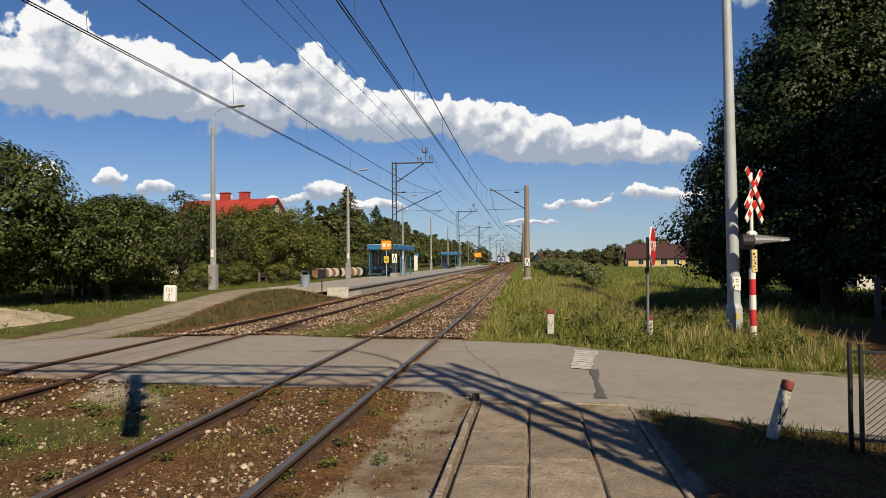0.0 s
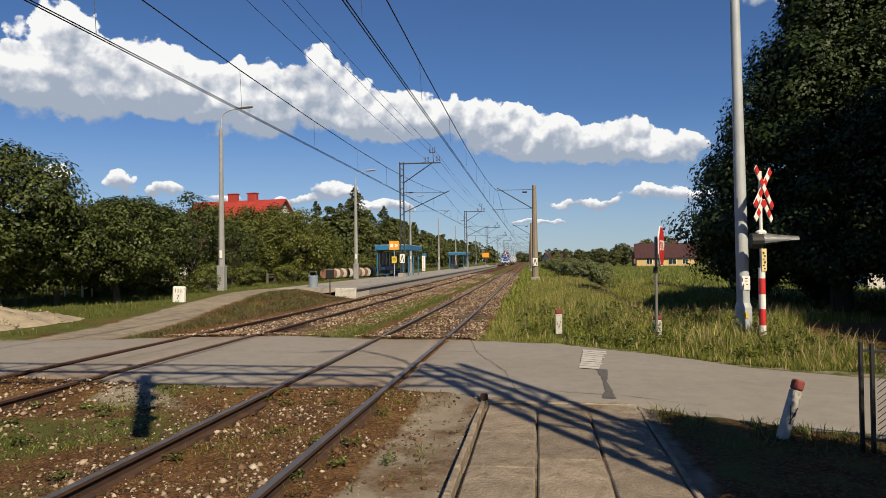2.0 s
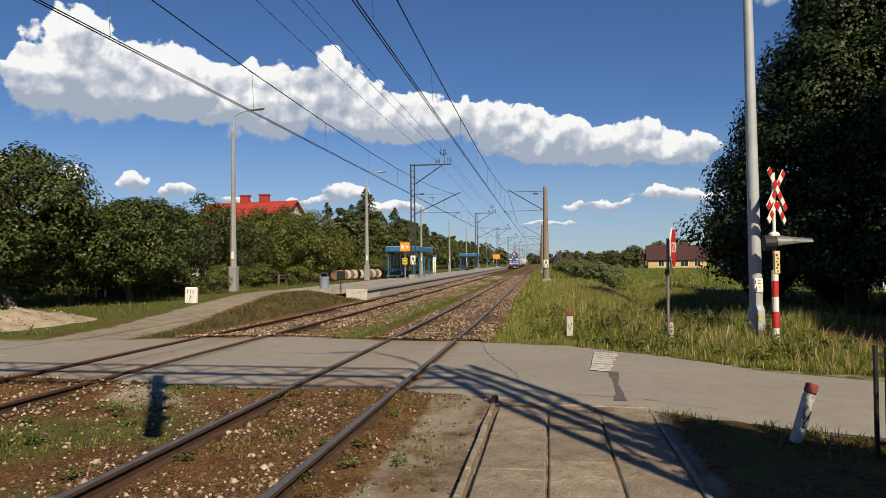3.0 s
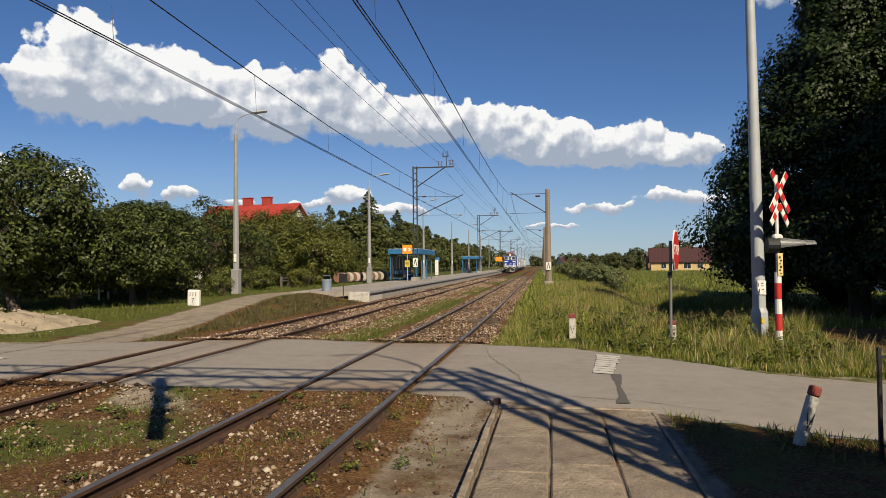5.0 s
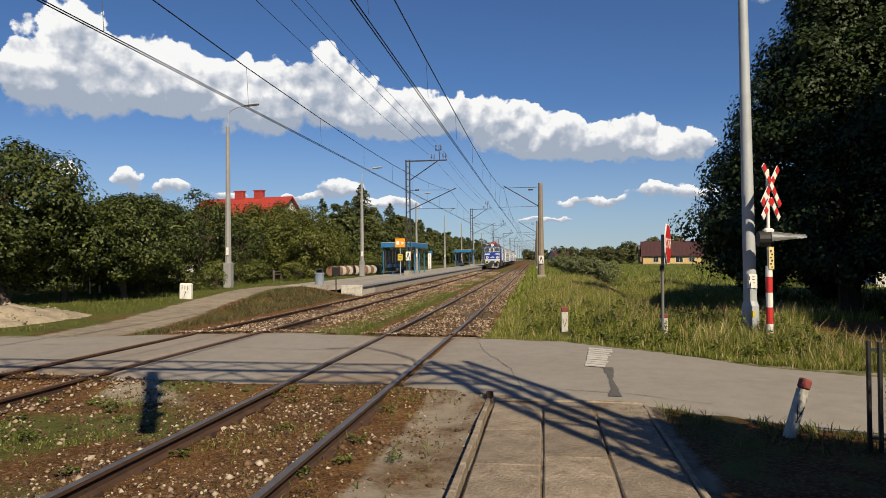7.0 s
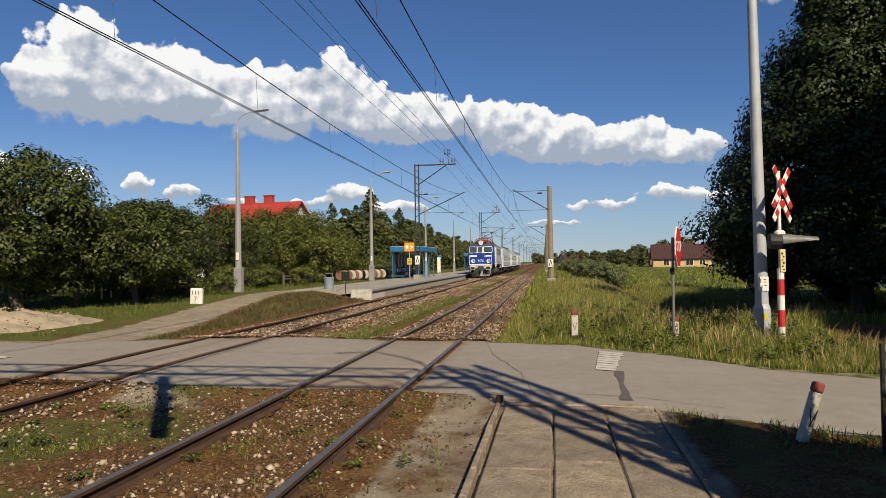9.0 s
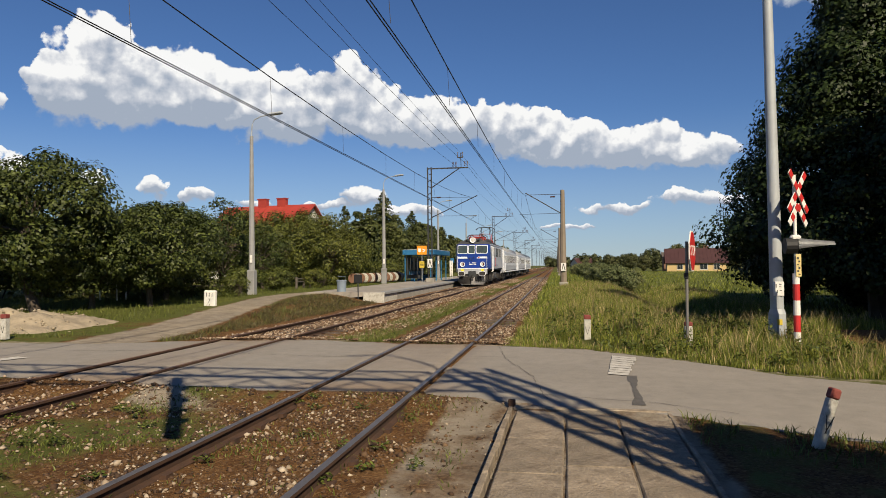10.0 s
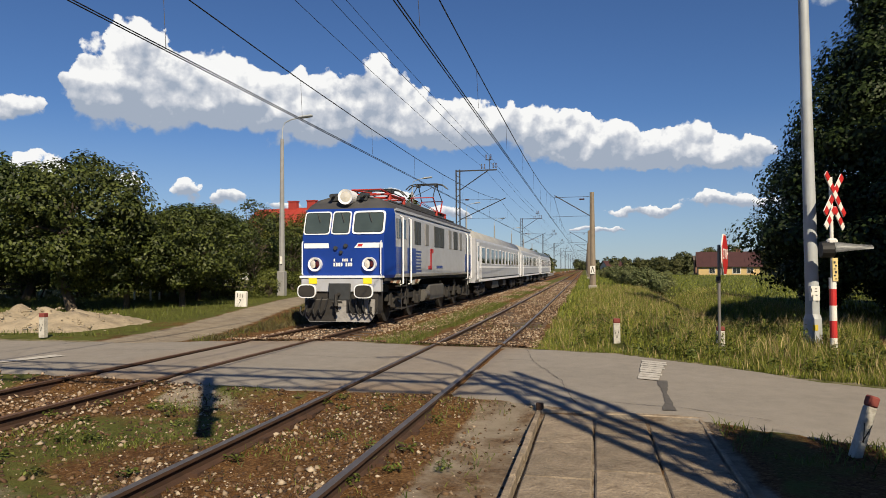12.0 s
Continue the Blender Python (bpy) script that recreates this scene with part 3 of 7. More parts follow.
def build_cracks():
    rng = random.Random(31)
    # Dark strips: the shade inside the cracks is given as colour.
    tar = surface("crack_shade", (0.0518, 0.0459, 0.0407), 0.9, vary=0.2, relief=0.1)
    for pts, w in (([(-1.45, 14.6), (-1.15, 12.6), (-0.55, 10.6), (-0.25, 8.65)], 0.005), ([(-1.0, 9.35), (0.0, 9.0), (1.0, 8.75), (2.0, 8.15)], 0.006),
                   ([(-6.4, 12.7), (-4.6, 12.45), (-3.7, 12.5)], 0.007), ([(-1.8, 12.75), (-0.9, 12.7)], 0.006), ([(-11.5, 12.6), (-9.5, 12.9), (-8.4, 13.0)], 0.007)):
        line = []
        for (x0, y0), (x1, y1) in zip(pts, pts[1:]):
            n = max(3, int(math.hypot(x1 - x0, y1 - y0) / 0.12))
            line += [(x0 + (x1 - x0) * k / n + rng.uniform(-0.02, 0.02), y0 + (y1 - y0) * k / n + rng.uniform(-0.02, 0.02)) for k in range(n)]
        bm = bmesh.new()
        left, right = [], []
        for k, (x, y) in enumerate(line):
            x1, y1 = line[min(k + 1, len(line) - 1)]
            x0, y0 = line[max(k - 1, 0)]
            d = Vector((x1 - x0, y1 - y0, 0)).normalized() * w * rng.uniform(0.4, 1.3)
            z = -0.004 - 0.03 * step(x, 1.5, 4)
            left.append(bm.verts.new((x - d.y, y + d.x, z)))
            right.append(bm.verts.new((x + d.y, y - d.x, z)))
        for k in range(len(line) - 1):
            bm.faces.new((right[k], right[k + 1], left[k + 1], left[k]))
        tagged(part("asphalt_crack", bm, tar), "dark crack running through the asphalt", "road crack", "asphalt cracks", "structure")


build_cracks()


# ---- railway ----
RAIL_PROFILE = [(-0.036, 0), (0.036, 0), (0.038, -0.03), (0.010, -0.045), (0.009, -0.115), (0.07, -0.135), (0.07, -0.15), (-0.07, -0.15), (-0.07, -0.135), (-0.009, -0.115), (-0.010, -0.045), (-0.038, -0.03)]


def build_rail(x, bend, track, top):
    ys = np.concatenate([np.arange(-30, 25, 5.0), np.arange(25, 160, 5.0), np.arange(160, 900, 20.0)])
    bm = bmesh.new()
    rings = [[bm.verts.new((x + px + bend(float(y)), float(y), pz)) for px, pz in RAIL_PROFILE] for y in ys]
    n = len(RAIL_PROFILE)
    for a, b in zip(rings, rings[1:]):
        for i in range(n):
            f = bm.faces.new((a[i], a[(i + 1) % n], b[(i + 1) % n], b[i]))
            f.material_index = 1 if i == 0 else 0
    bm.faces.new(rings[0][::-1])
    bmesh.ops.recalc_face_normals(bm, faces=bm.faces)
    return part("rail", bm, [M_RUST, top], track)


def build_track(mid, gauge, bend, top, label):
    track = thing("railway_track", pose(0, 0, 0), label, "railway track", "tracks", "structure")
    for s in (1, -1):
        build_rail(mid + s * gauge / 2, bend, track, top)
    bm = bmesh.new()
    box(bm, (2.5, 0.24, 0.14), (0, 0, -0.225), bevel=0.015)
    first = part("sleeper", bm, M_SLEEPER, track)
    data = first.data
    y, k = 2.6, 0
    rng = random.Random(3)
    while y < 105:
        on_road = along(NEAR_EDGE, mid) - 0.2 < y < along(FAR_EDGE, mid) + 0.2
        if not on_road:
            ob = first if k == 0 else new("sleeper", data)
            ob.parent = track
            ob.matrix_basis = pose(mid + bend(y) + rng.uniform(-0.03, 0.03), y, 0.012 + rng.uniform(-0.012, 0.006) + (0.028 if y > 14 else -0.07), 0, 0, rng.uniform(-1, 1))
            k += 1
        y += 0.62
    # fastenings on the rails' feet
    bm = bmesh.new()
    y = 3.0
    while y < 45:
        if not along(NEAR_EDGE, mid) - 0.2 < y < along(FAR_EDGE, mid) + 0.2:
            for s in (1, -1):
                for e in (-0.1, 0.1):
                    box(bm, (0.07, 0.11, 0.05), (mid + s * gauge / 2 + e + bend(y), y, -0.125))
        y += 0.62
    tagged(part("rail_fastening", bm, M_RUST, track), "rusty rail clips", kind="stuff")
    return track


build_track(MID_1, 1.505, shift_1, M_RAILTOP, "near railway track with shiny steel rails on dirty ballast")
build_track(MID_2, 1.505, shift_2, M_RAILTOP_OLD, "railway track with rusty brown rails beside the platform")


def rock_shape(rng):
    v = np.array([(1, 0, 0), (-1, 0, 0), (0, 1, 0), (0, -1, 0), (0, 0, 1), (0, 0, -1)], float)
    return v * rng.uniform(0.6, 1.25, (6, 1))


ROCK_FACES = np.array([(0, 2, 4), (2, 1, 4), (1, 3, 4), (3, 0, 4), (2, 0, 5), (1, 2, 5), (3, 1, 5), (0, 3, 5)])


def scatter_stones(name, spots, sizes, material, label, seed):
    """Many loose stones in one mesh, each an angular lump half sunk where it lies."""
    rng = np.random.default_rng(seed)
    verts, faces = [], []
    for k, ((x, y, z), s) in enumerate(zip(spots, sizes)):
        v = rock_shape(rng) * s * rng.uniform((0.75, 0.75, 0.4), (1.25, 1.25, 0.85))
        a, b = rng.uniform(0, 6.28), rng.normal(0, 0.5)
        rz = np.array([[math.cos(a), -math.sin(a), 0], [math.sin(a), math.cos(a), 0], [0, 0, 1]])
        rx = np.array([[1, 0, 0], [0, math.cos(b), -math.sin(b)], [0, math.sin(b), math.cos(b)]])
        verts.append(v @ (rz @ rx).T + (x, y, z + s * 0.25))
        faces.append(ROCK_FACES + 6 * k)
    ob = mesh_from(name, np.concatenate(verts), np.concatenate(faces), material)
    return tagged(ob, label, "ballast", kind="stuff")


def ballast():
    rng = np.random.default_rng(11)
    spots, sizes = [], []
    # near the camera: worn brown ballast round the near track
    while len(spots) < 11000:
        x, y = rng.uniform(-6.2, -0.75), 3.2 + rng.uniform() ** 1.3 * 6.0
        if y > along(NEAR_EDGE, x) - 0.1:
            continue
        clump = noise.noise((x * 0.9, y * 0.9, 1))
        density = (0.95 if -4.4 < x < -1.25 else 0.35) * (0.55 + clump) * (0.35 if x > -1.5 else 1)
        if rng.uniform() > density or min(abs(x - r) for r in RAILS_1) < 0.075:
            continue
        s = 0.009 + 0.021 * rng.uniform() ** 2 + (0.010 + 0.018 * rng.uniform() if rng.uniform() < 0.08 else 0)
        spots.append((x, y, ground_z(x, y)))
        sizes.append(s)
    scatter_stones("ballast_stone", spots, sizes, M_BALLAST, "dirty brown ballast stones round the near rails", 1)
    for mid, bend, count, mat, label in ((MID_2, shift_2, 13000, M_BALLAST_NEW, "pale gravel ballast round the rusty rails"), (MID_1, shift_1, 6500, M_BALLAST_NEW, "pale ballast round the near track beyond the lane"), (MID_1, shift_1, 6500, M_BALLAST, "brown ballast round the near track beyond the lane")):
        spots, sizes = [], []
        while len(spots) < count:
            y = 14.6 + 75 * rng.uniform() ** 2.0
            x = mid + rng.uniform(-1.35, 2.6 if mid == MID_2 else 1.45)
            if y < along(FAR_EDGE, x) + 0.15 or rng.uniform() > 0.6 + noise.noise((x * 0.7, y * 0.35, 6)):
                continue
            z = ground_z(x + bend(y), y) + (0.045 if abs(x - mid) < 1.3 else 0.025)
            spots.append((x + bend(y), y, z))
            sizes.append(0.018 + 0.022 * rng.uniform() + 0.0004 * y)
        scatter_stones("ballast_stone", spots, sizes, mat, label, 2)
    spots, sizes = [], []
    while len(spots) < 2600:
        x, y = rng.uniform(-13, -5.8), rng.uniform(5.5, 10)
        if y > along(NEAR_EDGE, x) - 0.05 or rng.uniform() > 0.5 + noise.noise((x * 0.8, y * 0.8, 1)) + (0.5 if abs(x - MID_2) < 1.1 else -0.2):
            continue
        spots.append((x, y, ground_z(x, y) + 0.01))
        sizes.append(0.018 + 0.03 * rng.uniform() ** 2)
    scatter_stones("ballast_stone", spots, sizes, M_BALLAST_NEW, "pale stones between the rusty rails", 3)


ballast()


def build_slabs():
    """The footway of cast concrete slabs beside the near track, with its kerb of old rail."""
    walkway = thing("concrete_footway", pose(0, 0, 0), "cracked concrete slab footway with worn joints leading to the lane", "footway", kind="structure")
    rng = random.Random(5)
    cols = [(-0.62, -0.05), (-0.03, 0.53), (0.55, 1.10)]
    for c, (x0, x1) in enumerate(cols):
        y = 1.2 + 0.3 * c
        while y < 8.0:
            y1 = min(y + (1.45 if c != 0 else 1.1) + rng.uniform(-0.1, 0.1), 8.28 - 0.02 * c)
            if 8.3 - y1 < 0.5:
                y1 = 8.3
            bm = bmesh.new()
            box(bm, (x1 - x0 - 0.004, y1 - y - 0.012, 0.12), bevel=0.014)
            for v in bm.verts:
                v.co.z += 0.004 * noise.noise((v.co.x * 5 + c, v.co.y * 3 + y, 0))
            ob = part("slab", bm, M_SLAB, walkway)
            ob.matrix_basis = pose((x0 + x1) / 2, (y + y1) / 2, -0.105 + rng.uniform(-0.004, 0.004), rng.uniform(-0.4, 0.4), rng.uniform(-0.4, 0.4), rng.uniform(-0.3, 0.3))
            y = y1
    bm = bmesh.new()
    for x, y0, y1, w in ((-0.70, 1.0, 8.45, 0.06), (1.14, 1.0, 8.3, 0.05)):
        n = 11
        for i in range(n):
            a, b = y0 + (y1 - y0) * i / n, y0 + (y1 - y0) * (i + 1) / n
            box(bm, (w * rng.uniform(0.85, 1.15), b - a - 0.008, 0.13 + 0.01 * rng.random()), (x + rng.uniform(-0.006, 0.006), (a + b) / 2, -0.112 + 0.010 * rng.random()), bevel=0.008)
    part("kerb", bm, M_SLAB, walkway, "chipped concrete edging")
    bm = bmesh.new()
    box(bm, (0.09, 0.06, 0.13), (-0.69, 8.46, -0.02), bevel=0.01)
    part("rail_stub", bm, M_RUST, walkway, "rusty steel stub")
    bm = bmesh.new()
    box(bm, (1.9, 0.12, 0.1), (0.28, 8.38, -0.075), (0, 0, -2), bevel=0.015)
    part("cross_kerb", bm, M_SLAB, walkway)


build_slabs()


# ---- platform ----
def build_platform():
    pf = thing("platform", pose(0, 0, 0), "low station platform of pale concrete with a whitewashed end", "platform", kind="structure")
    y0, y1 = 34.2, 190.0
    ys = list(np.arange(y0, 90, 3.0)) + list(np.arange(90, y1 + 1, 10.0))
    bm = bmesh.new()
    width = 4.2
    rings = []
    for y in ys:
        x = PLATFORM_X + shift_2(y)
        rings.append([bm.verts.new(p) for p in ((x, y, PLATFORM_Z - 0.13), (x, y, PLATFORM_Z), (x - width, y, PLATFORM_Z), (x - width, y, -0.1))])
    for a, b in zip(rings, rings[1:]):
        for i in range(3):
            bm.faces.new((a[i], b[i], b[i + 1], a[i + 1]))
    bm.faces.new(rings[0])
    bmesh.ops.recalc_face_normals(bm, faces=bm.faces)
    part("platform_top", bm, M_PLATFORM, pf)
    for i, (a, b) in enumerate(zip(ys, ys[1:])):              # face panels, set back under the coping
        bm = bmesh.new()
        box(bm, (0.22, (b - a) - 0.03, PLATFORM_Z + 0.07), bevel=0.012)
        ob = part("face_panel", bm, M_WHITEWASH if i == 0 else M_CONCRETE, pf)
        y = (a + b) / 2
        ob.matrix_basis = pose(PLATFORM_X - 0.15 + shift_2(y), y, (PLATFORM_Z - 0.13 - 0.2) / 2 + 0.0, 0, 0, 0)
        bm = bmesh.new()
        box(bm, (0.42, (b - a) - 0.015, 0.13), bevel=0.012)
        ob = part("coping_slab", bm, M_PALE_CONC, pf)
        ob.matrix_basis = pose(PLATFORM_X - 0.16 + shift_2(y), y, PLATFORM_Z - 0.06)
    bm = bmesh.new()
    box(bm, (1.1, 0.25, 0.55), (PLATFORM_X - 0.6, y0 - 0.15, 0.09), bevel=0.02)
    part("end_wall", bm, M_WHITEWASH, pf, "flaking whitewashed end wall")


M_WHITEWASH = surface("flaking_whitewash", (0.4588, 0.444, 0.3996), 0.9, vary=0.1, scale=3, grain=30, relief=0.3, dirt=(0.1628, 0.1406, 0.111), dirt_amount=0.9)
build_platform()


def shelter(y, x, length):
    sh = thing("platform_shelter", pose(x, y, PLATFORM_Z), "blue steel waiting shelter with a flat roof on the platform", "shelter", "platform shelters")
    d = 2.3
    bm = bmesh.new()
    box(bm, (d + 0.5, length + 0.7, 0.42), (0.1, 0, 2.55), bevel=0.02)
    part("roof_fascia", bm, M_BLUE, sh)
    bm = bmesh.new()
    box(bm, (d + 0.4, length + 0.6, 0.05), (0.1, 0, 2.785), bevel=0.01)
    part("roof_sheet", bm, M_POLE, sh)
    for i in range(4):
        for s in (-1, 1):
            bm = bmesh.new()
            box(bm, (0.09, 0.09, 2.35), (s * d / 2, (i / 3 - 0.5) * length, 1.175), bevel=0.006)
            part("post", bm, M_BLUE, sh)
    bm = bmesh.new()
    for i in range(18):
        box(bm, (0.03, length / 18 - 0.16, 1.75), (-d / 2 + 0.02, (i + 0.5) / 18 * length - length / 2, 1.3))
    part("back_wall", bm, M_STEEL, sh, "dark slatted back wall")
    bm = bmesh.new()
    for k in range(3):
        box(bm, (0.11, length * 0.8, 0.04), (-d / 2 + 0.35 + 0.14 * k, 0, 0.46), bevel=0.005)
    box(bm, (0.04, length * 0.8, 0.3), (-d / 2 + 0.22, 0, 0.72))
    for s in (-1, 0, 1):
        box(bm, (0.4, 0.06, 0.45), (-d / 2 + 0.45, s * length * 0.37, 0.22))
    part("bench", bm, M_BLUE, sh)
    for s in (-1, 1):
        bm = bmesh.new()
        for k in range(5):
            box(bm, (0.05, 0.03, 2.0), (-d / 2 + 0.2 + 0.3 * k, s * length / 2, 1.2))
        box(bm, (d * 0.6, 0.03, 0.3), (-d * 0.2, s * length / 2, 0.4))
        part("side_screen", bm, M_STEEL, sh, "dark barred side screen")
    return sh


shelter(62.5, -12.9, 7.6)
shelter(117.0, -13.6, 7.6)


def plate_sign(name, at, height, w, h, color, label):
    sg = thing(name, pose(*at), label, "sign")
    bm = bmesh.new()
    rod(bm, (0, 0, 0), (0, 0, height), 0.03)
    part("post", bm, M_POLE, sg)
    bm = bmesh.new()
    box(bm, (w, 0.02, h), (0, -0.045, height - h / 2), bevel=0.004)
    pl = part("plate", bm, color, sg)
    return sg, pl


def add_bars(parent, spots, material, y):
    for x, z, w, h, r in spots:
        bm = bmesh.new()
        box(bm, (w, 0.006, h), rot=(0, r, 0))
        ob = part("symbol", bm, material, parent)
        ob.matrix_basis = pose(x, y, z)


# information board beside the shelter
sg, pl = plate_sign("station_sign", (-12.06, 56.5, PLATFORM_Z), 3.06, 0.85, 0.75, M_ORANGE, "orange platform sign with a white square beside the shelter")
add_bars(pl, [(-0.2, 2.68, 0.24, 0.3, 0), (0.19, 2.72, 0.26, 0.10, 20), (0.18, 2.6, 0.2, 0.08, -25)], M_TEXT_WHITE, -0.06)
sg, pl = plate_sign("notice_board", (-12.0, 56.2, PLATFORM_Z), 1.75, 0.42, 0.55, M_YELLOW, "small yellow timetable board on a post")
add_bars(pl, [(0, 1.6, 0.3, 0.04, 0), (0, 1.48, 0.32, 0.03, 0), (0, 1.38, 0.3, 0.03, 0)], M_TEXT, -0.06)
sg, pl = plate_sign("station_sign", (-12.4, 162, PLATFORM_Z), 3.2, 1.6, 1.1, M_ORANGE, "orange platform sign far down the platform")
for yy, xx in ((70.5, -12.0), (71.6, -12.0)):
    plate_sign("white_post", (xx, yy, PLATFORM_Z), 1.9, 0.16, 1.6, M_WHITE, "white post at the platform barrier")
plate_sign("small_blue_sign", (-15.4, 92, PLATFORM_Z), 2.4, 0.5, 0.6, M_BLUE, "small blue sign on a post behind the platform")


# ---- overhead line ----
def lattice(bm, a, b, w, n, r=0.02, chord=0.035):
    """A lattice of two pairs of chords from a to b with zigzag bracing."""
    a, b = Vector(a), Vector(b)
    axis = (b - a).normalized()
    u = Vector((1, 0, 0)) if abs(axis.x) < 0.5 else Vector((0, 0, 1))
    v = axis.cross(u).normalized()
    cs = [(u * i + v * j) * w / 2 for i, j in ((1, 1), (1, -1), (-1, -1), (-1, 1))]
    for c in cs:
        rod(bm, a + c, b + c, chord, seg=5)
    for k in range(n):
        p, q = a.lerp(b, k / n), a.lerp(b, (k + 1) / n)
        for i in range(4):
            s, e = (i, (i + 1) % 4) if k % 2 else ((i + 1) % 4, i)
            rod(bm, p + cs[s], q + cs[e], r, seg=4, cap=False)


def catenary_mast(y, x, side, steel, feeder):
    """A line mast with its bracket, steady arm and, where it carries one, the cross-arm of the feeders. side: +1 reaches to the right."""
    base = ground_z(x, y) if not -14 < x < -9.3 else PLATFORM_Z - 0.02
    top = 10.15 if steel else 7.9
    ms = thing("catenary_mast", pose(x, y, base), "dark steel lattice catenary mast with bracket arms" if steel else "brown-grey concrete catenary mast with a bracket arm", "catenary mast", "catenary masts")
    h = top - base
    bm = bmesh.new()
    if steel:
        for s in (-1, 1):
            box(bm, (0.09, 0.14, h), (s * 0.16, 0, h / 2))
        for k in range(int(h / 0.55)):
            box(bm, (0.34, 0.02, 0.06), (0, 0.07, 0.4 + 0.55 * k), (0, 28 * (-1) ** k, 0))
    else:
        rod(bm, (0, 0, 0), (0, 0, h), 0.27, 0.17, seg=8)
    part("mast_post", bm, M_MASTSTEEL if steel else M_MASTCONC, ms)
    bm = bmesh.new()
    box(bm, (0.7, 0.7, 0.5), (0, 0, 0.1), bevel=0.03)
    part("footing", bm, M_CONCRETE, ms)
    reach = (MID_2 + shift_2(y) - x) if side > 0 else (x - MID_1 - shift_1(y))
    z_c, z_m = 5.62 - base, 7.55 - base
    bm = bmesh.new()
    if side > 0:
        rod(bm, (0.15, 0, 5.85 - base), (reach + 0.5, 0, z_m + 0.08), 0.04, seg=6)
        rod(bm, (0.15, 0, z_m), (0.9, 0, z_m), 0.03, seg=6)
        rod(bm, (0.9, 0, z_m), (reach, 0, z_m - 0.05), 0.014, seg=5)
    else:
        rod(bm, (-0.2, 0, 6.0 - base), (-reach, 0, 7.72 - base), 0.045, seg=6)
        rod(bm, (-0.2, 0, 7.55 - base), (-reach, 0, 7.55 - base), 0.022, seg=6)
    part("bracket", bm, M_MASTSTEEL, ms)
    bm = bmesh.new()
    sgn = 1 if side > 0 else -1
    rod(bm, (sgn * 0.2, 0, z_c + 0.35), (sgn * (reach + 0.5), 0, z_c + 0.32), 0.014, seg=5)
    rod(bm, (sgn * (reach + 0.4), 0, z_c + 0.3), (sgn * (reach - 0.05), 0, z_c + 0.04), 0.014, seg=5)
    part("steady_arm", bm, M_MASTSTEEL, ms)
    bm = bmesh.new()
    if side > 0:
        rod(bm, (sgn * 0.62, 0, z_m), (sgn * 0.95, 0, z_m), 0.06, seg=8)
    else:
        rod(bm, (-1.0, 0, 7.35 - base), (-0.6, 0, 7.35 - base), 0.06, seg=8)
    part("insulator", bm, M_INSUL, ms)
    if feeder:
        bm = bmesh.new()
        box(bm, (3.5, 0.1, 0.1), (1.6, 0, h - 0.12))
        rod(bm, (0.1, 0, h - 1.8), (2.6, 0, h - 0.15), 0.045, seg=6)
        rod(bm, (2.75, 0, h - 0.1), (2.7, 0, h + 1.15), 0.03, seg=5)
        box(bm, (0.5, 0.06, 0.06), (2.65, 0, h + 0.75))
        part("feeder_arm", bm, M_MASTSTEEL, ms)
        for xx, zz in ((2.05, h + 0.0), (2.3, h + 0.0), (3.05, h + 0.05), (3.28, h + 0.05), (2.45, h + 0.8), (2.85, h + 0.8)):
            bm = bmesh.new()
            for q in range(4):
                rod(bm, (xx, 0, zz + q * 0.11), (xx, 0, zz + q * 0.11 + 0.07), 0.07, 0.04, seg=8)
            part("insulator", bm, M_INSUL, ms)
    return ms


M_MASTCONC = surface("brown_grey_mast_concrete", (0.1998, 0.1628, 0.1221), 0.85, vary=0.18, scale=1.5, grain=30, relief=0.3)
MASTS = [57, 115, 172, 230, 288, 346, 404, 462, 520, 578]


def mast_x(y, side):
    """The two lines of masts, which follow the tracks."""
    return -11.45 - 0.0125 * (y - 57) if side < 0 else -0.28 - 0.0148 * (y - 57)


for y in MASTS:
    catenary_mast(y, mast_x(y, -1), 1, True, True)
    catenary_mast(y, mast_x(y, 1), -1, False, False)


def warning_plate(x, y, z, w, h):
    wp = thing("line_warning_plate", pose(x, y, z), "white plate with a black angle sign on a mast", "sign", "mast plates")
    bm = bmesh.new()
    box(bm, (w, 0.03, h), bevel=0.004)
    pl = part("plate", bm, M_WHITE, wp)
    add_bars(pl, [(-w * 0.16, 0.0, w * 0.14, h * 0.8, 14), (w * 0.16, 0.0, w * 0.14, h * 0.8, -14)], M_TEXT, -0.02)


warning_plate(mast_x(57, -1), 56.86, 1.95, 0.42, 0.75)
warning_plate(mast_x(57, 1), 56.65, 1.55, 0.4, 0.65)


def wire(name, points, r, label):
    bm = bmesh.new()
    rods(bm, points, r, 5)
    return tagged(part(name, bm, M_WIRE), label, "overhead wire", "overhead wires")


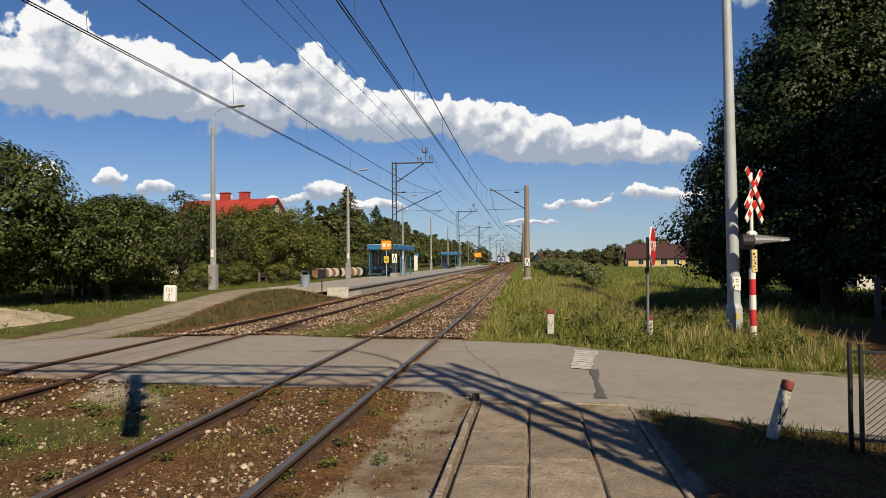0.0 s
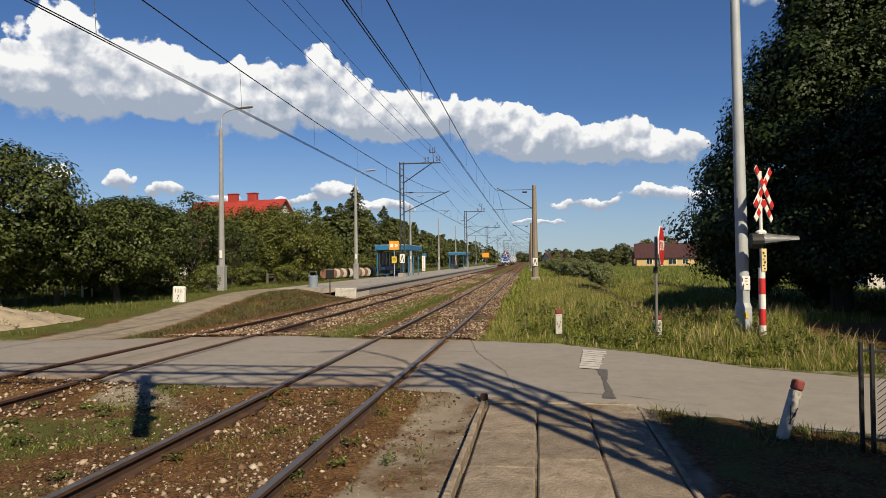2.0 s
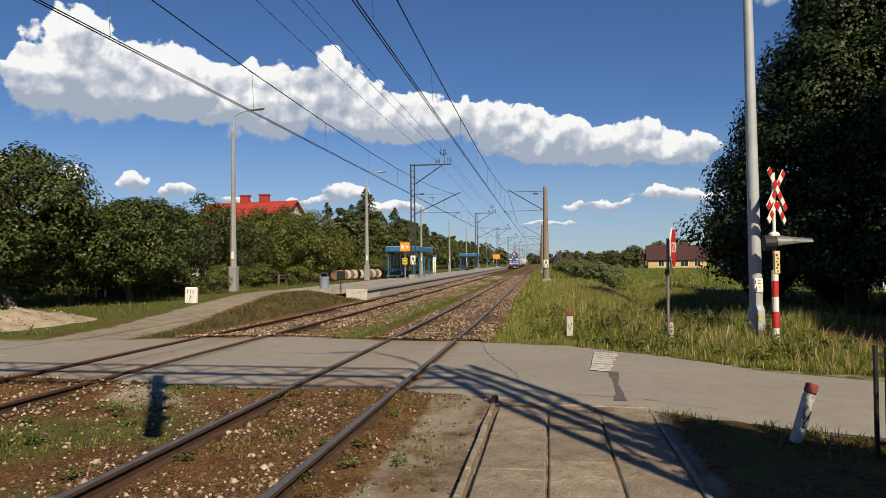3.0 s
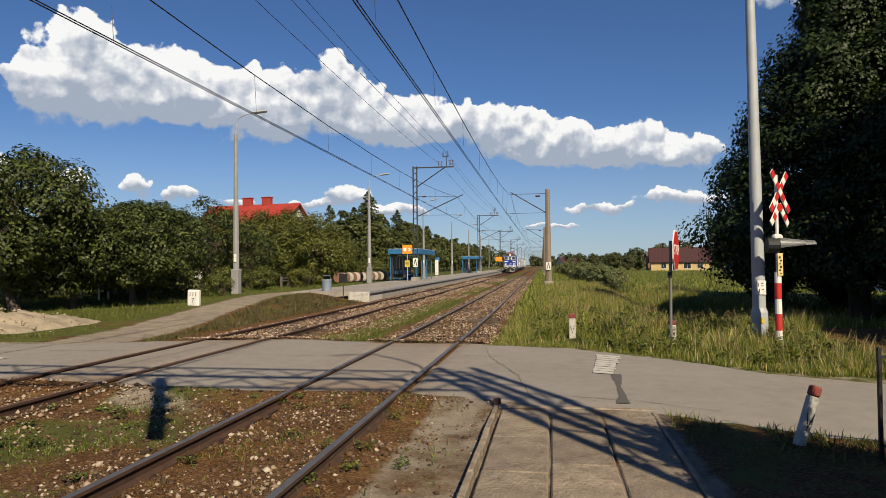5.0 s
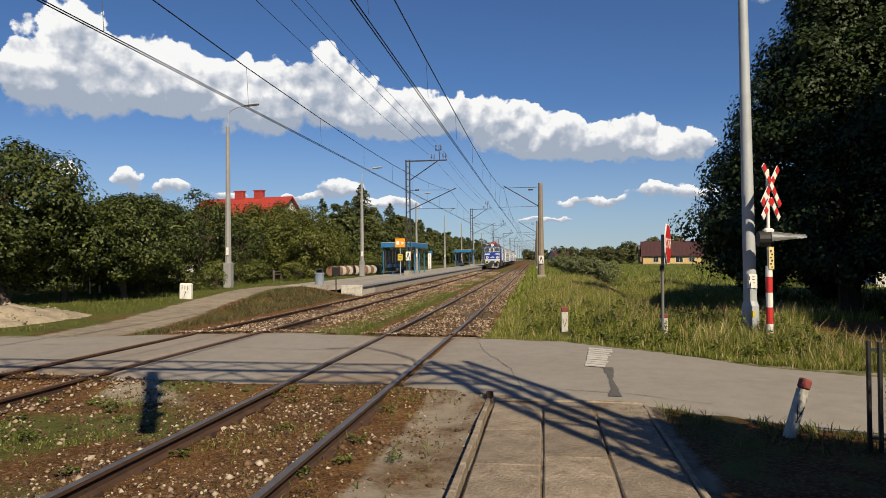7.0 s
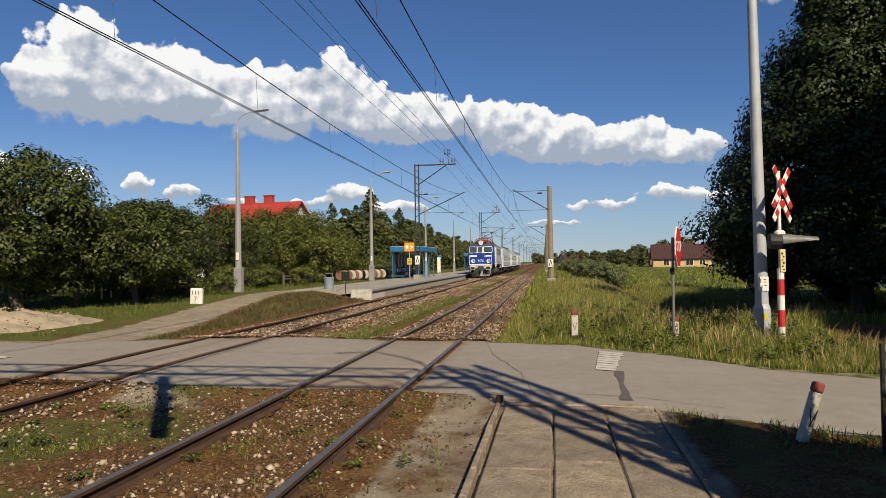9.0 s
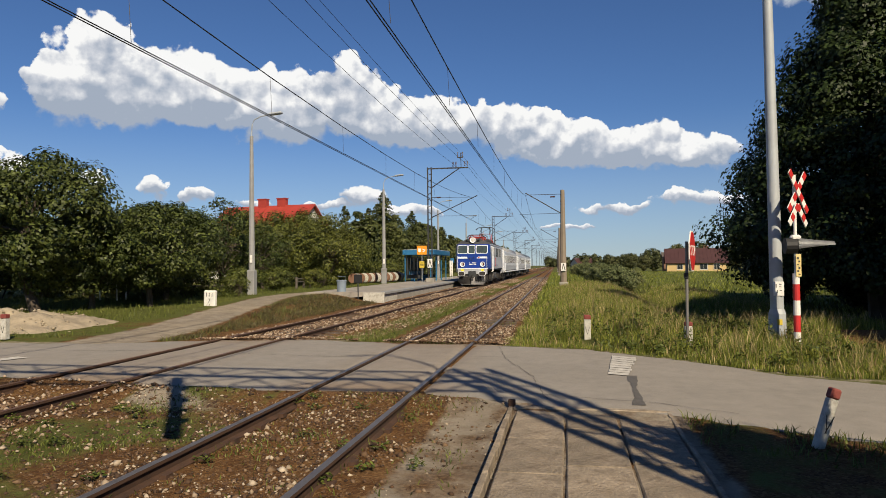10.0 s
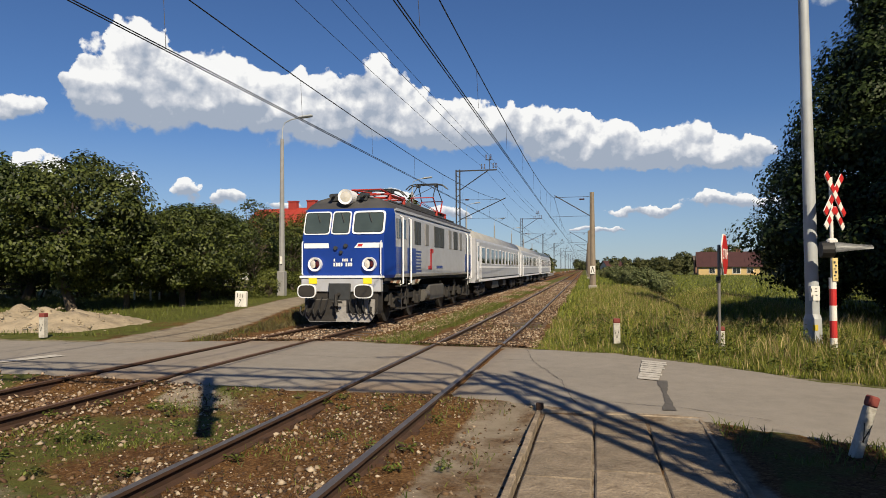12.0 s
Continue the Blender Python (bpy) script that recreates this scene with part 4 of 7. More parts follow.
def line_wires(mid, bend, y_masts, z_c, z_m, sag, zig, doubled):
    supports = [y_masts[0] - 116, y_masts[0] - 58] + y_masts
    for e in ((-0.02, 0.02) if doubled else (0.0,)):
        pts = [(mid + bend(y) + e - zig * (-1) ** i, y, z_c + (0.02 if e > 0 else 0)) for i, y in enumerate(supports)]
        wire("contact_wire", pts, 0.011, "thin copper contact wire above the track")
    pts = []
    for i, (a, b) in enumerate(zip(supports, supports[1:])):
        for k in range(10):
            u = k / 10
            y = a + (b - a) * u
            pts.append((mid + bend(y), y, z_m - sag * 4 * u * (1 - u)))
    wire("messenger_wire", pts, 0.0135, "messenger wire sagging between the masts")
    for i, (a, b) in enumerate(zip(supports[:6], supports[1:7])):
        for k in range(1, 10):
            u = k / 10
            y = a + (b - a) * u
            if y < 4:
                continue
            wire("dropper", [(mid + bend(y), y, z_m - sag * 4 * u * (1 - u)), (mid + bend(y) + -zig * (-1) ** i * (1 - 2 * u), y, z_c)], 0.005, "thin dropper between the overhead wires")


line_wires(MID_2, shift_2, MASTS, 5.62, 7.5, 1.06, 0.12, True)
line_wires(MID_1, shift_1, MASTS, 5.62, 7.5, 1.10, 0.12, True)
for dx, z, sag in ((2.15, 10.3, 0.5), (3.15, 10.35, 0.45), (2.7, 11.3, 0.35)):
    pts = []
    ys = [-59, -1] + MASTS
    for a, b in zip(ys, ys[1:]):
        for k in range(8):
            u = k / 8
            y = a + (b - a) * u
            pts.append((mast_x(y, -1) + dx, y, z - sag * 4 * u * (1 - u)))
    wire("feeder_wire", pts, 0.010, "feeder wire on the mast heads")


# ---- signal gantry over the tracks, close by on the right, known by its shadow ----
def signal_gantry():
    y = 1.9
    gt = thing("signal_gantry", pose(0, y, 0), "grey lattice gantry across the tracks with a hanging signal", "gantry")
    bm = bmesh.new()
    lattice(bm, (3.7, 0, -0.1), (3.7, 0, 8.2), 0.62, 11, 0.028, 0.075)
    part("gantry_mast", bm, M_MASTSTEEL, gt)
    bm = bmesh.new()
    lattice(bm, (-12.6, 0, -0.1), (-12.6, 0, 8.2), 0.6, 11, 0.03, 0.055)
    part("gantry_mast", bm, M_MASTSTEEL, gt)
    bm = bmesh.new()
    lattice(bm, (-12.6, 0, 7.35), (3.7, 0, 7.35), 0.75, 20, 0.026, 0.045)
    part("beam", bm, M_MASTSTEEL, gt)
    bm = bmesh.new()
    rods(bm, [(3.4, 0, 8.2), (3.3, 0, 9.2), (2.9, 0.2, 9.75), (2.1, 0.1, 9.6)], 0.04)
    part("lamp_arm", bm, M_MASTSTEEL, gt)
    bm = bmesh.new()
    box(bm, (0.22, 0.10, 2.9), (-1.35, 0, 5.7), bevel=0.03)
    for k in range(4):
        rod(bm, (-1.35, 0.1, 4.85 + 0.5 * k), (-1.35, 0.22, 4.85 + 0.5 * k), 0.09, seg=10)
    part("signal_head", bm, M_BLACK, gt, "black colour-light signal head")


signal_gantry()


# ---- poles, signs and posts ----
def street_lamp(x, y, base, height, label, arm=1.5, wide=1.0):
    sl = thing("street_lamp", pose(x, y, base), label, "street lamp", "platform lamps")
    h = height - base
    bm = bmesh.new()
    rod(bm, (0, 0, 1.1), (0, 0, h), 0.15 * wide, 0.085 * wide, seg=8)
    part("pole", bm, M_PALE_CONC, sl)
    bm = bmesh.new()
    box(bm, (0.36 * wide, 0.36 * wide, 1.35), (0, 0, 0.6), bevel=0.03)
    part("pole_foot", bm, M_PALE_CONC, sl, "thick square concrete foot")
    bm = bmesh.new()
    rods(bm, [(0, 0, h - 0.05), (0.03, 0, h + 0.55), (0.15, 0, h + 0.85), (0.5, 0, h + 1.0), (arm * 0.65, 0, h + 1.08)], 0.03, 6)
    part("lamp_arm", bm, M_POLE, sl)
    bm = bmesh.new()
    box(bm, (0.75, 0.26, 0.13), (arm * 0.65 + 0.35, 0, h + 1.12), (0, -5, 0), bevel=0.05)
    part("lamp_head", bm, M_POLE, sl)
    bm = bmesh.new()
    box(bm, (0.13, 0.02, 0.4), (0.04, -0.165 * wide, 1.85))
    part("number_plate", bm, M_WHITE, sl)


street_lamp(-16.05, 33.0, ground_z(-16.05, 33), 8.55, "grey concrete lamp post with a curved arm beside the dirt path", wide=1.1)
street_lamp(-14.75, 54.2, 0.3, 8.05, "grey concrete lamp post behind the platform", wide=1.1)
for y, x in ((79, -14.9), (104, -15.2), (129, -15.6), (154, -15.9), (178, -16.2)):
    street_lamp(x, y, 0.3, 8.3, "grey concrete lamp post behind the platform")


def big_pole():
    x, y = 4.38, 15.55
    bp = thing("utility_pole", pose(x, y, 0.0), "tall pale tubular steel pole on a thicker foot", "pole")
    bm = bmesh.new()
    rod(bm, (0, 0, 0.7), (-0.09, 0, 10.5), 0.135, 0.08, seg=32)
    part("shaft", bm, M_POLE, bp)
    bm = bmesh.new()
    rod(bm, (0, 0, -0.1), (0, 0, 0.62), 0.18, 0.17, seg=32)
    rod(bm, (0, 0, 0.62), (0, 0, 0.72), 0.17, 0.136, seg=32)
    part("foot", bm, M_POLE, bp)
    bm = bmesh.new()
    box(bm, (0.21, 0.012, 0.30), (0, -0.143, 1.15), bevel=0.004)
    pl = part("number_plate", bm, M_WHITE, bp, "white plate with worn black marks")
    add_bars(pl, [(-0.05, 1.215, 0.014, 0.08, 0), (0.03, 1.245, 0.045, 0.014, 0), (0.03, 1.19, 0.045, 0.014, 0), (-0.03, 1.09, 0.014, 0.07, 0), (0.04, 1.115, 0.04, 0.013, 0)], M_TEXT, -0.152)
    bm = bmesh.new()
    box(bm, (0.1, 0.01, 0.12), (0, -0.178, 0.45))
    part("warning_label", bm, M_YELLOW, bp)


big_pole()


def striped_arm(bm_parent, length, width, n, m, name="blade"):
    """A blade in equal red and white fields."""
    bm = bmesh.new()
    box(bm, (length, 0.022, width), bevel=0.004)
    ob = part(name, bm, M_WHITE, bm_parent, "white blade with red fields")
    ob.matrix_basis = m
    for k in range(n):
        if k % 2 == 0:
            bm = bmesh.new()
            w = length / n
            box(bm, (w, 0.006, width - 0.004), (-length / 2 + (k + 0.5) * w, -0.0145, 0))
            part("red_field", bm, M_RED, ob)
    return ob


def crossing_signal():
    x, y = 4.57, 14.9
    cs = thing("level_crossing_signal", pose(x, y, -0.02), "striped level crossing post with crossbucks and hooded lights", "crossing signal")
    bands = [(-0.15, 0.0, M_BRICKRED), (0.0, 0.31, M_WHITE), (0.31, 0.65, M_RED), (0.65, 0.95, M_WHITE), (0.95, 1.28, M_RED), (1.28, 1.5, M_WHITE)]
    for a, b, mt in bands:
        bm = bmesh.new()
        rod(bm, (0, 0, a), (0, 0, b), 0.068, seg=14)
        part("post_band", bm, mt, cs, smooth=False)
    bm = bmesh.new()
    rod(bm, (0, 0, 1.5), (0, 0, 3.5), 0.035, seg=10)
    part("upper_post", bm, M_WHITE, cs)
    bm = bmesh.new()
    box(bm, (0.10, 0.012, 0.46), (0.03, -0.075, 1.66), bevel=0.003)
    lb = part("label_plate", bm, M_LABEL, cs, "narrow yellow plate with black marks")
    add_bars(lb, [(0.03 + 0.012 * (-1) ** k, 1.48 + 0.065 * k, 0.035, 0.018 + 0.012 * (k % 3), 0) for k in range(6)], M_TEXT, -0.083)
    for s in (-1, 1):
        striped_arm(cs, 1.08, 0.135, 7, pose(0, 0, 3.15, 0, 0, 48) @ pose(0, -0.05 - 0.03 * (s > 0), 0, 0, s * 47, 0))
    for s in (-1, 1):
        striped_arm(cs, 0.54, 0.135, 4, pose(0, 0, 2.68, 0, 0, 48) @ pose(s * 0.185, -0.06, 0, 0, 47 if s > 0 else 133, 0))
    bm = bmesh.new()
    box(bm, (0.20, 0.16, 0.16), (0, 0, 2.2), bevel=0.04)
    rod(bm, (-0.12, 0, 2.15), (0.14, 0, 2.15), 0.05)
    part("bracket", bm, M_WHITE, cs)
    for s in (1, -1):
        bm = bmesh.new()
        # lamp housing with its long hood, reaching towards the road on the right
        rod(bm, (-0.13 if s > 0 else -0.20, 0.02, 2.06), (0.02 if s > 0 else -0.05, 0.02, 2.06), 0.16, 0.175, seg=14)
        part("lamp_housing", bm, M_BLACK, cs)
    bm = bmesh.new()
    n, rings = 14, []
    for u in (0.0, 0.5, 1.0):
        r = 0.165 - 0.05 * u
        ring = []
        for k in range(n + 1):
            a = math.pi * (-0.12 + 1.24 * k / n)
            ring.append(bm.verts.new((0.02 + 0.50 * u, r * math.cos(a), 2.06 + r * math.sin(a) * (1 - 0.35 * u) + 0.02 * u)))
        rings.append(ring)
    for a, b in zip(rings, rings[1:]):
        for k in range(n):
            bm.faces.new((a[k], b[k], b[k + 1], a[k + 1]))
    bmesh.ops.solidify(bm, geom=bm.faces[:], thickness=0.006)
    part("lamp_hood", bm, M_HOOD, cs, "long grey metal hood")
    bm = bmesh.new()
    n = 10
    ring_a = [bm.verts.new((0.24, 0.24 + 0.15 * math.cos(math.pi * k / n), 2.04 + 0.15 * math.sin(math.pi * k / n))) for k in range(n + 1)]
    ring_b = [bm.verts.new((0.80, 0.24 + 0.11 * math.cos(math.pi * k / n), 2.07 + 0.08 * math.sin(math.pi * k / n))) for k in range(n + 1)]
    for k in range(n):
        bm.faces.new((ring_a[k], ring_b[k], ring_b[k + 1], ring_a[k + 1]))
    bmesh.ops.solidify(bm, geom=bm.faces[:], thickness=0.006)
    part("lamp_hood", bm, M_HOOD, cs, "second grey metal hood")


M_HOOD = surface("grey_hood_metal", (0.27, 0.28, 0.29), 0.5, 0.2, vary=0.15, relief=0.05)
M_LABEL = surface("faded_yellow_plate", (0.60, 0.47, 0.20), 0.6, vary=0.15, scale=8, relief=0.03)
crossing_signal()


def stop_sign():
    x, y = 2.40, 14.64
    st = thing("stop_sign", pose(x, y, -0.05), "red octagonal stop sign on a thin grey post in the grass", "road sign")
    bm = bmesh.new()
    rod(bm, (0, 0, 0), (0.02, 0, 2.2), 0.03, seg=10)
    part("post", bm, M_SIGNPOST, st)
    turn = pose(0.12, -0.02, 2.0, 0, 0, 73)
    oct_ = lambda r: [(r * math.cos(radians(22.5 + 45 * k)), r * math.sin(radians(22.5 + 45 * k))) for k in range(8)]
    bm = plate(bmesh.new(), oct_(0.445), -0.008, 0.012)
    ob = part("sign_back", bm, M_WHITE, st, "white sign edge")
    ob.matrix_basis = turn
    bm = plate(bmesh.new(), oct_(0.415), -0.016, -0.0085)
    ob = part("sign_face", bm, M_RED, st)
    ob.matrix_basis = turn
    lettering("stop_lettering", "STOP", 0.30, st, turn @ pose(0, -0.019, 0, 90, 0, 0), M_TEXT_WHITE)
    bm = bmesh.new()
    box(bm, (0.08, 0.1, 0.12), (0, 0, 1.5), bevel=0.01)
    part("clamp", bm, M_BLACK, st)


M_SIGNPOST = surface("grey_sign_post", (0.1628, 0.1554, 0.148), 0.6, 0.3, vary=0.2, relief=0.05)
stop_sign()


def guard_post(x, y, z, height, lean, w=0.15, turn=0.0):
    gp = thing("guard_post", pose(x, y, z, 0, lean, turn), "short white concrete marker post with a faded red top", "marker post", "marker posts")
    bm = bmesh.new()
    box(bm, (w, w, height * 0.83), (0, 0, height * 0.415), bevel=0.012)
    part("post_body", bm, M_WHITEWASH, gp)
    bm = bmesh.new()
    box(bm, (w + 0.004, w + 0.004, height * 0.17), (0, 0, height * 0.915), bevel=0.015)
    part("post_cap", bm, M_BRICKRED, gp)
    bm = bmesh.new()
    for k in (-1, 1):
        box(bm, (0.008, 0.006, height * 0.3), (k * w * 0.16, -w / 2 - 0.001, height * 0.42), (0, 14 * k, 0))
    part("black_mark", bm, M_TEXT, gp, "black flaked arrow mark")


guard_post(0.44, 15.95, -0.05, 0.60, 0)
guard_post(2.50, 15.1, -0.05, 0.52, 0)
guard_post(-13.55, 14.55, 0.0, 0.62, 0)
guard_post(2.30, 7.0, -0.07, 0.60, 18, 0.092, 12)


def km_stone():
    ks = thing("kilometre_stone", pose(-14.1, 25.3, ground_z(-14.1, 25.3) - 0.03, 0, 2, 0), "white kilometre stone with black numbers beside the path", "milestone")
    bm = bmesh.new()
    box(bm, (0.50, 0.2, 0.66), (0, 0, 0.33), bevel=0.04)
    part("stone_body", bm, M_WHITE, ks)
    lettering("stone_number", "111", 0.24, ks, pose(0, -0.102, 0.48, 90, 0, 0), M_TEXT)
    lettering("stone_number", "7", 0.24, ks, pose(0, -0.102, 0.24, 90, 0, 0), M_TEXT)


km_stone()

sg = thing("track_marker", pose(-9.9, 31.6, 0.15), "small black plate on a thin post at the platform end", "sign")
bm = bmesh.new()
rod(bm, (0, 0, 0), (0, 0, 0.9), 0.03)
part("post", bm, M_STEEL, sg)
bm = bmesh.new()
box(bm, (0.40, 0.06, 0.40), (0, 0, 0.98), bevel=0.01)
part("plate", bm, M_BLACK, sg)

M_BINGREY = surface("blue_grey_bin_paint", (0.17, 0.21, 0.26), 0.6, vary=0.15, relief=0.05)
wb = thing("litter_bin", pose(-11.95, 35.2, PLATFORM_Z), "blue-grey litter bin with a wire hoop at the platform's end", "litter bin")
bm = bmesh.new()
rod(bm, (0, 0, 0), (0, 0, 0.55), 0.24, 0.26, seg=16)
rod(bm, (0, 0, 0.55), (0, 0, 0.62), 0.28, 0.27, seg=16)
rods(bm, [(-0.2, 0, 0.6), (-0.2, 0, 0.82), (0.2, 0, 0.82), (0.2, 0, 0.6)], 0.015)
part("bin_body", bm, M_BINGREY, wb)

# a row of concrete rings behind the platform
for k in range(16):
    pp = thing("concrete_ring", pose(-17.0 + 0.12 * k, 53.0 + 0.55 * k, 0.35, 0, 0, 0), "stained concrete ring lying in a row behind the platform", "concrete ring", "row of concrete rings")
    bm = bmesh.new()
    n = 18
    for r0, r1, y0, y1 in ((0.36, 0.36, -0.21, 0.21), (0.42, 0.42, -0.07, 0.07)):
        rod(bm, (0, y0, 0.42), (0, y1, 0.42), r0, r1, seg=n)
    part("ring_body", bm, M_WHITEWASH if k % 2 else M_BRICK, pp, smooth=False)


def mesh_fence():
    """The wire-mesh fence by the footway: tubular posts, frame and diagonal wires."""
    fn = thing("mesh_fence", pose(2.83, 6.55, -0.05, 0, 0, 0), "low dark chain-link fence panel in an angle-iron frame", "fence")
    run = Vector((0.93, -0.36, 0)).normalized()
    length, h = 2.6, 0.95
    for d in (0.0, 0.085, length):
        bm = bmesh.new()
        p = run * d
        box(bm, (0.034, 0.034, h + (0.02 if d else 0.04)), (p.x, p.y, (h + 0.02) / 2), bevel=0.005)
        part("fence_post", bm, M_BLACK, fn)
    bm = bmesh.new()
    for z in (0.12, h - 0.05):
        rod(bm, (0, 0, z), (*(run * length).xy, z), 0.014, seg=5)
    part("fence_rail", bm, M_STEEL, fn)
    bm = bmesh.new()
    s, r = 0.055, 0.0038
    for k in range(int((length + h) / s)):
        for sign in (1, -1):
            d0 = k * s - (h if sign > 0 else 0)
            a0, a1 = max(0.12, d0), min(length, d0 + h - 0.17)
            if a1 <= a0:
                continue
            za = 0.12 + (a0 - d0) if sign > 0 else h - 0.05 - (a0 - d0)
            zb = 0.12 + (a1 - d0) if sign > 0 else h - 0.05 - (a1 - d0)
            rod(bm, (*(run * a0).xy, za), (*(run * a1).xy, zb), r, seg=3, cap=False)
    part("wire_mesh", bm, M_STEEL, fn, "diagonal wire mesh")


mesh_fence()


def sand_heap():
    bm = bmesh.new()
    n, m = 40, 26
    rows = []
    for j in range(m):
        row = []
        for i in range(n):
            u, v = i / (n - 1) * 2 - 1, j / (m - 1) * 2 - 1
            x, y = -16.3 + 2.9 * u, 17.6 + 2.2 * v
            k = max(0.0, 1 - u * u) * max(0.0, 1 - v * v)
            z = ground_z(x, y) - 0.06 + 0.66 * k * (0.7 + 0.75 * noise.noise((x * 1.3, y * 1.3, 4))) + 0.16 * k * noise.noise((x * 5, y * 5, 1))
            row.append(bm.verts.new((x, y, z)))
        rows.append(row)
    for a, b in zip(rows, rows[1:]):
        for i in range(n - 1):
            bm.faces.new((a[i], a[i + 1], b[i + 1], b[i]))
    tagged(part("sand_mound", bm, M_SAND, smooth=True), "low heap of pale sand and rubble beside the lane", "sand heap")
    rng = np.random.default_rng(5)
    spots, sizes = [], []
    while len(spots) < 260:
        u, v = rng.uniform(-1, 1, 2)
        x, y = -16.3 + 3.0 * u, 17.2 + 2.3 * v
        if u * u + v * v > 1.1 or y < along(FAR_EDGE, x) + 0.1:
            continue
        k = max(0.0, 1 - u * u) * max(0.0, 1 - (v * 2.4 - 0.4) ** 2 / 5.3)
        spots.append((x, y, ground_z(x, y) - 0.04 + 0.55 * k))
        sizes.append(0.02 + 0.06 * rng.uniform() ** 2.5)
    ob = scatter_stones("rubble", spots, sizes, M_SAND, "lumps of pale rubble on the sand heap", 7)


sand_heap()


# ---- trees, shrubs and grass ----
def leaf_cards(centres, normals, size, rng, aspect=0.62):
    """A pointed leaf of two triangles at each centre, facing roughly its normal."""
    n = len(centres)
    nrm = normals + rng.normal(0, 0.38, (n, 3))
    nrm /= np.linalg.norm(nrm, axis=1, keepdims=True) + 1e-9
    up = rng.normal(0, 1, (n, 3))
    u = np.cross(nrm, up)
    u /= np.linalg.norm(u, axis=1, keepdims=True) + 1e-9
    v = np.cross(nrm, u)
    s = size * rng.uniform(0.6, 1.3, (n, 1))
    a, b = centres - u * s * 0.5, centres + u * s * 0.5
    c, d = centres + v * s * aspect * 0.5 + nrm * s * 0.12, centres - v * s * aspect * 0.5 + nrm * s * 0.12
    verts = np.stack([a, d, b, c], 1).reshape(-1, 3)
    return verts, np.arange(4 * n).reshape(n, 4)


def crown_points(rng, radius, z0, z1, lumps, per_lump, lump_size, cone=0.0):
    """Leaves on many uneven lumps spread through an egg-shaped crown, with gaps between them."""
    pts, nrm, mids = [], [], []
    for _ in range(lumps):
        d = rng.normal(0, 1, 3)
        d /= np.linalg.norm(d)
        k = rng.uniform(0.35, 1.0) ** 0.55
        h = (d[2] * k + 1) / 2
        wide = radius * (0.55 + 0.75 * math.sin(math.pi * min(0.98, 0.12 + 0.80 * h)) ** 0.8) * 0.78
        if cone:
            h = rng.uniform() ** 1.2
            wide = radius * (1 - cone * h) ** 0.85 * (0.7 + 0.3 * min(1, h / 0.1))
            turn = rng.uniform(0, math.tau)
            d, k = np.array([math.cos(turn), math.sin(turn), h - 0.3]), rng.uniform(0.2, 1.0) ** 0.5
        mid = np.array([d[0] * wide * k, d[1] * wide * k, z0 + (z1 - z0) * h])
        size = lump_size * rng.uniform(0.6, 1.35)
        q = rng.normal(0, 1, (per_lump, 3))
        q /= np.linalg.norm(q, axis=1, keepdims=True)
        r = size * rng.uniform(0.45, 1.05, (per_lump, 1)) ** 0.6
        pts.append(mid + q * r * (1, 1, 0.75))
        out = q + 0.5 * np.array([0, 0, 1]) + 0.3 * d
        nrm.append(out)
        mids.append(mid)
    return np.concatenate(pts), np.concatenate(nrm), mids


def make_tree(name, seed, height, radius, crown_from, lumps, per_lump, leaf, lump_size, material, label, trunk_r=0.16, stems=1, category="tree", group="", cone=0.0):
    rng = np.random.default_rng(seed)
    tr = thing(name, pose(0, 0, 0), label, category, group)
    pts, nrm, mids = crown_points(rng, radius, crown_from, height, lumps, per_lump, lump_size, cone)
    verts, faces = leaf_cards(pts, nrm, leaf, rng)
    mesh_from("crown", verts, faces, material, tr)
    bm = bmesh.new()
    for s in range(stems):
        lean = rng.normal(0, 0.12 + 0.2 * (stems > 1), 2)
        top = Vector((lean[0] * radius, lean[1] * radius, crown_from + (height - crown_from) * 0.55))
        foot = Vector((lean[0] * 0.4, lean[1] * 0.4, -0.15))
        bend = foot.lerp(top, 0.5) + Vector((*rng.normal(0, 0.08 * radius, 2), 0))
        rod(bm, foot, bend, trunk_r / stems ** 0.5, trunk_r * 0.72 / stems ** 0.5, seg=8)
        rod(bm, bend, top, trunk_r * 0.72 / stems ** 0.5, trunk_r * 0.25 / stems ** 0.5, seg=7)
        for mid in mids[s::max(stems, len(mids) // 14)]:
            u = rng.uniform(0.25, 0.8)
            start = foot.lerp(bend, u * 2) if u < 0.5 else bend.lerp(top, u * 2 - 1)
            elbow = start.lerp(Vector(mid), 0.5) + Vector((0, 0, 0.1 * radius))
            rod(bm, start, elbow, trunk_r * 0.32, trunk_r * 0.2, seg=5)
            rod(bm, elbow, Vector(mid), trunk_r * 0.2, trunk_r * 0.06, seg=5)
    part("trunk", bm, M_BARK, tr)
    return tr


def place_copies(first, spots):
    """Further trees of one kind: x, y, turn and scale of each; the first one is moved to the first spot."""
    for k, (x, y, turn, s, *sz) in enumerate(spots):
        m = pose(x, y, ground_z(x, y), 0, 0, turn)
        ob = first if k == 0 else copy_thing(first, m)
        ob.matrix_basis = m @ Matrix.Diagonal((s, s, sz[0] if sz else s, 1))


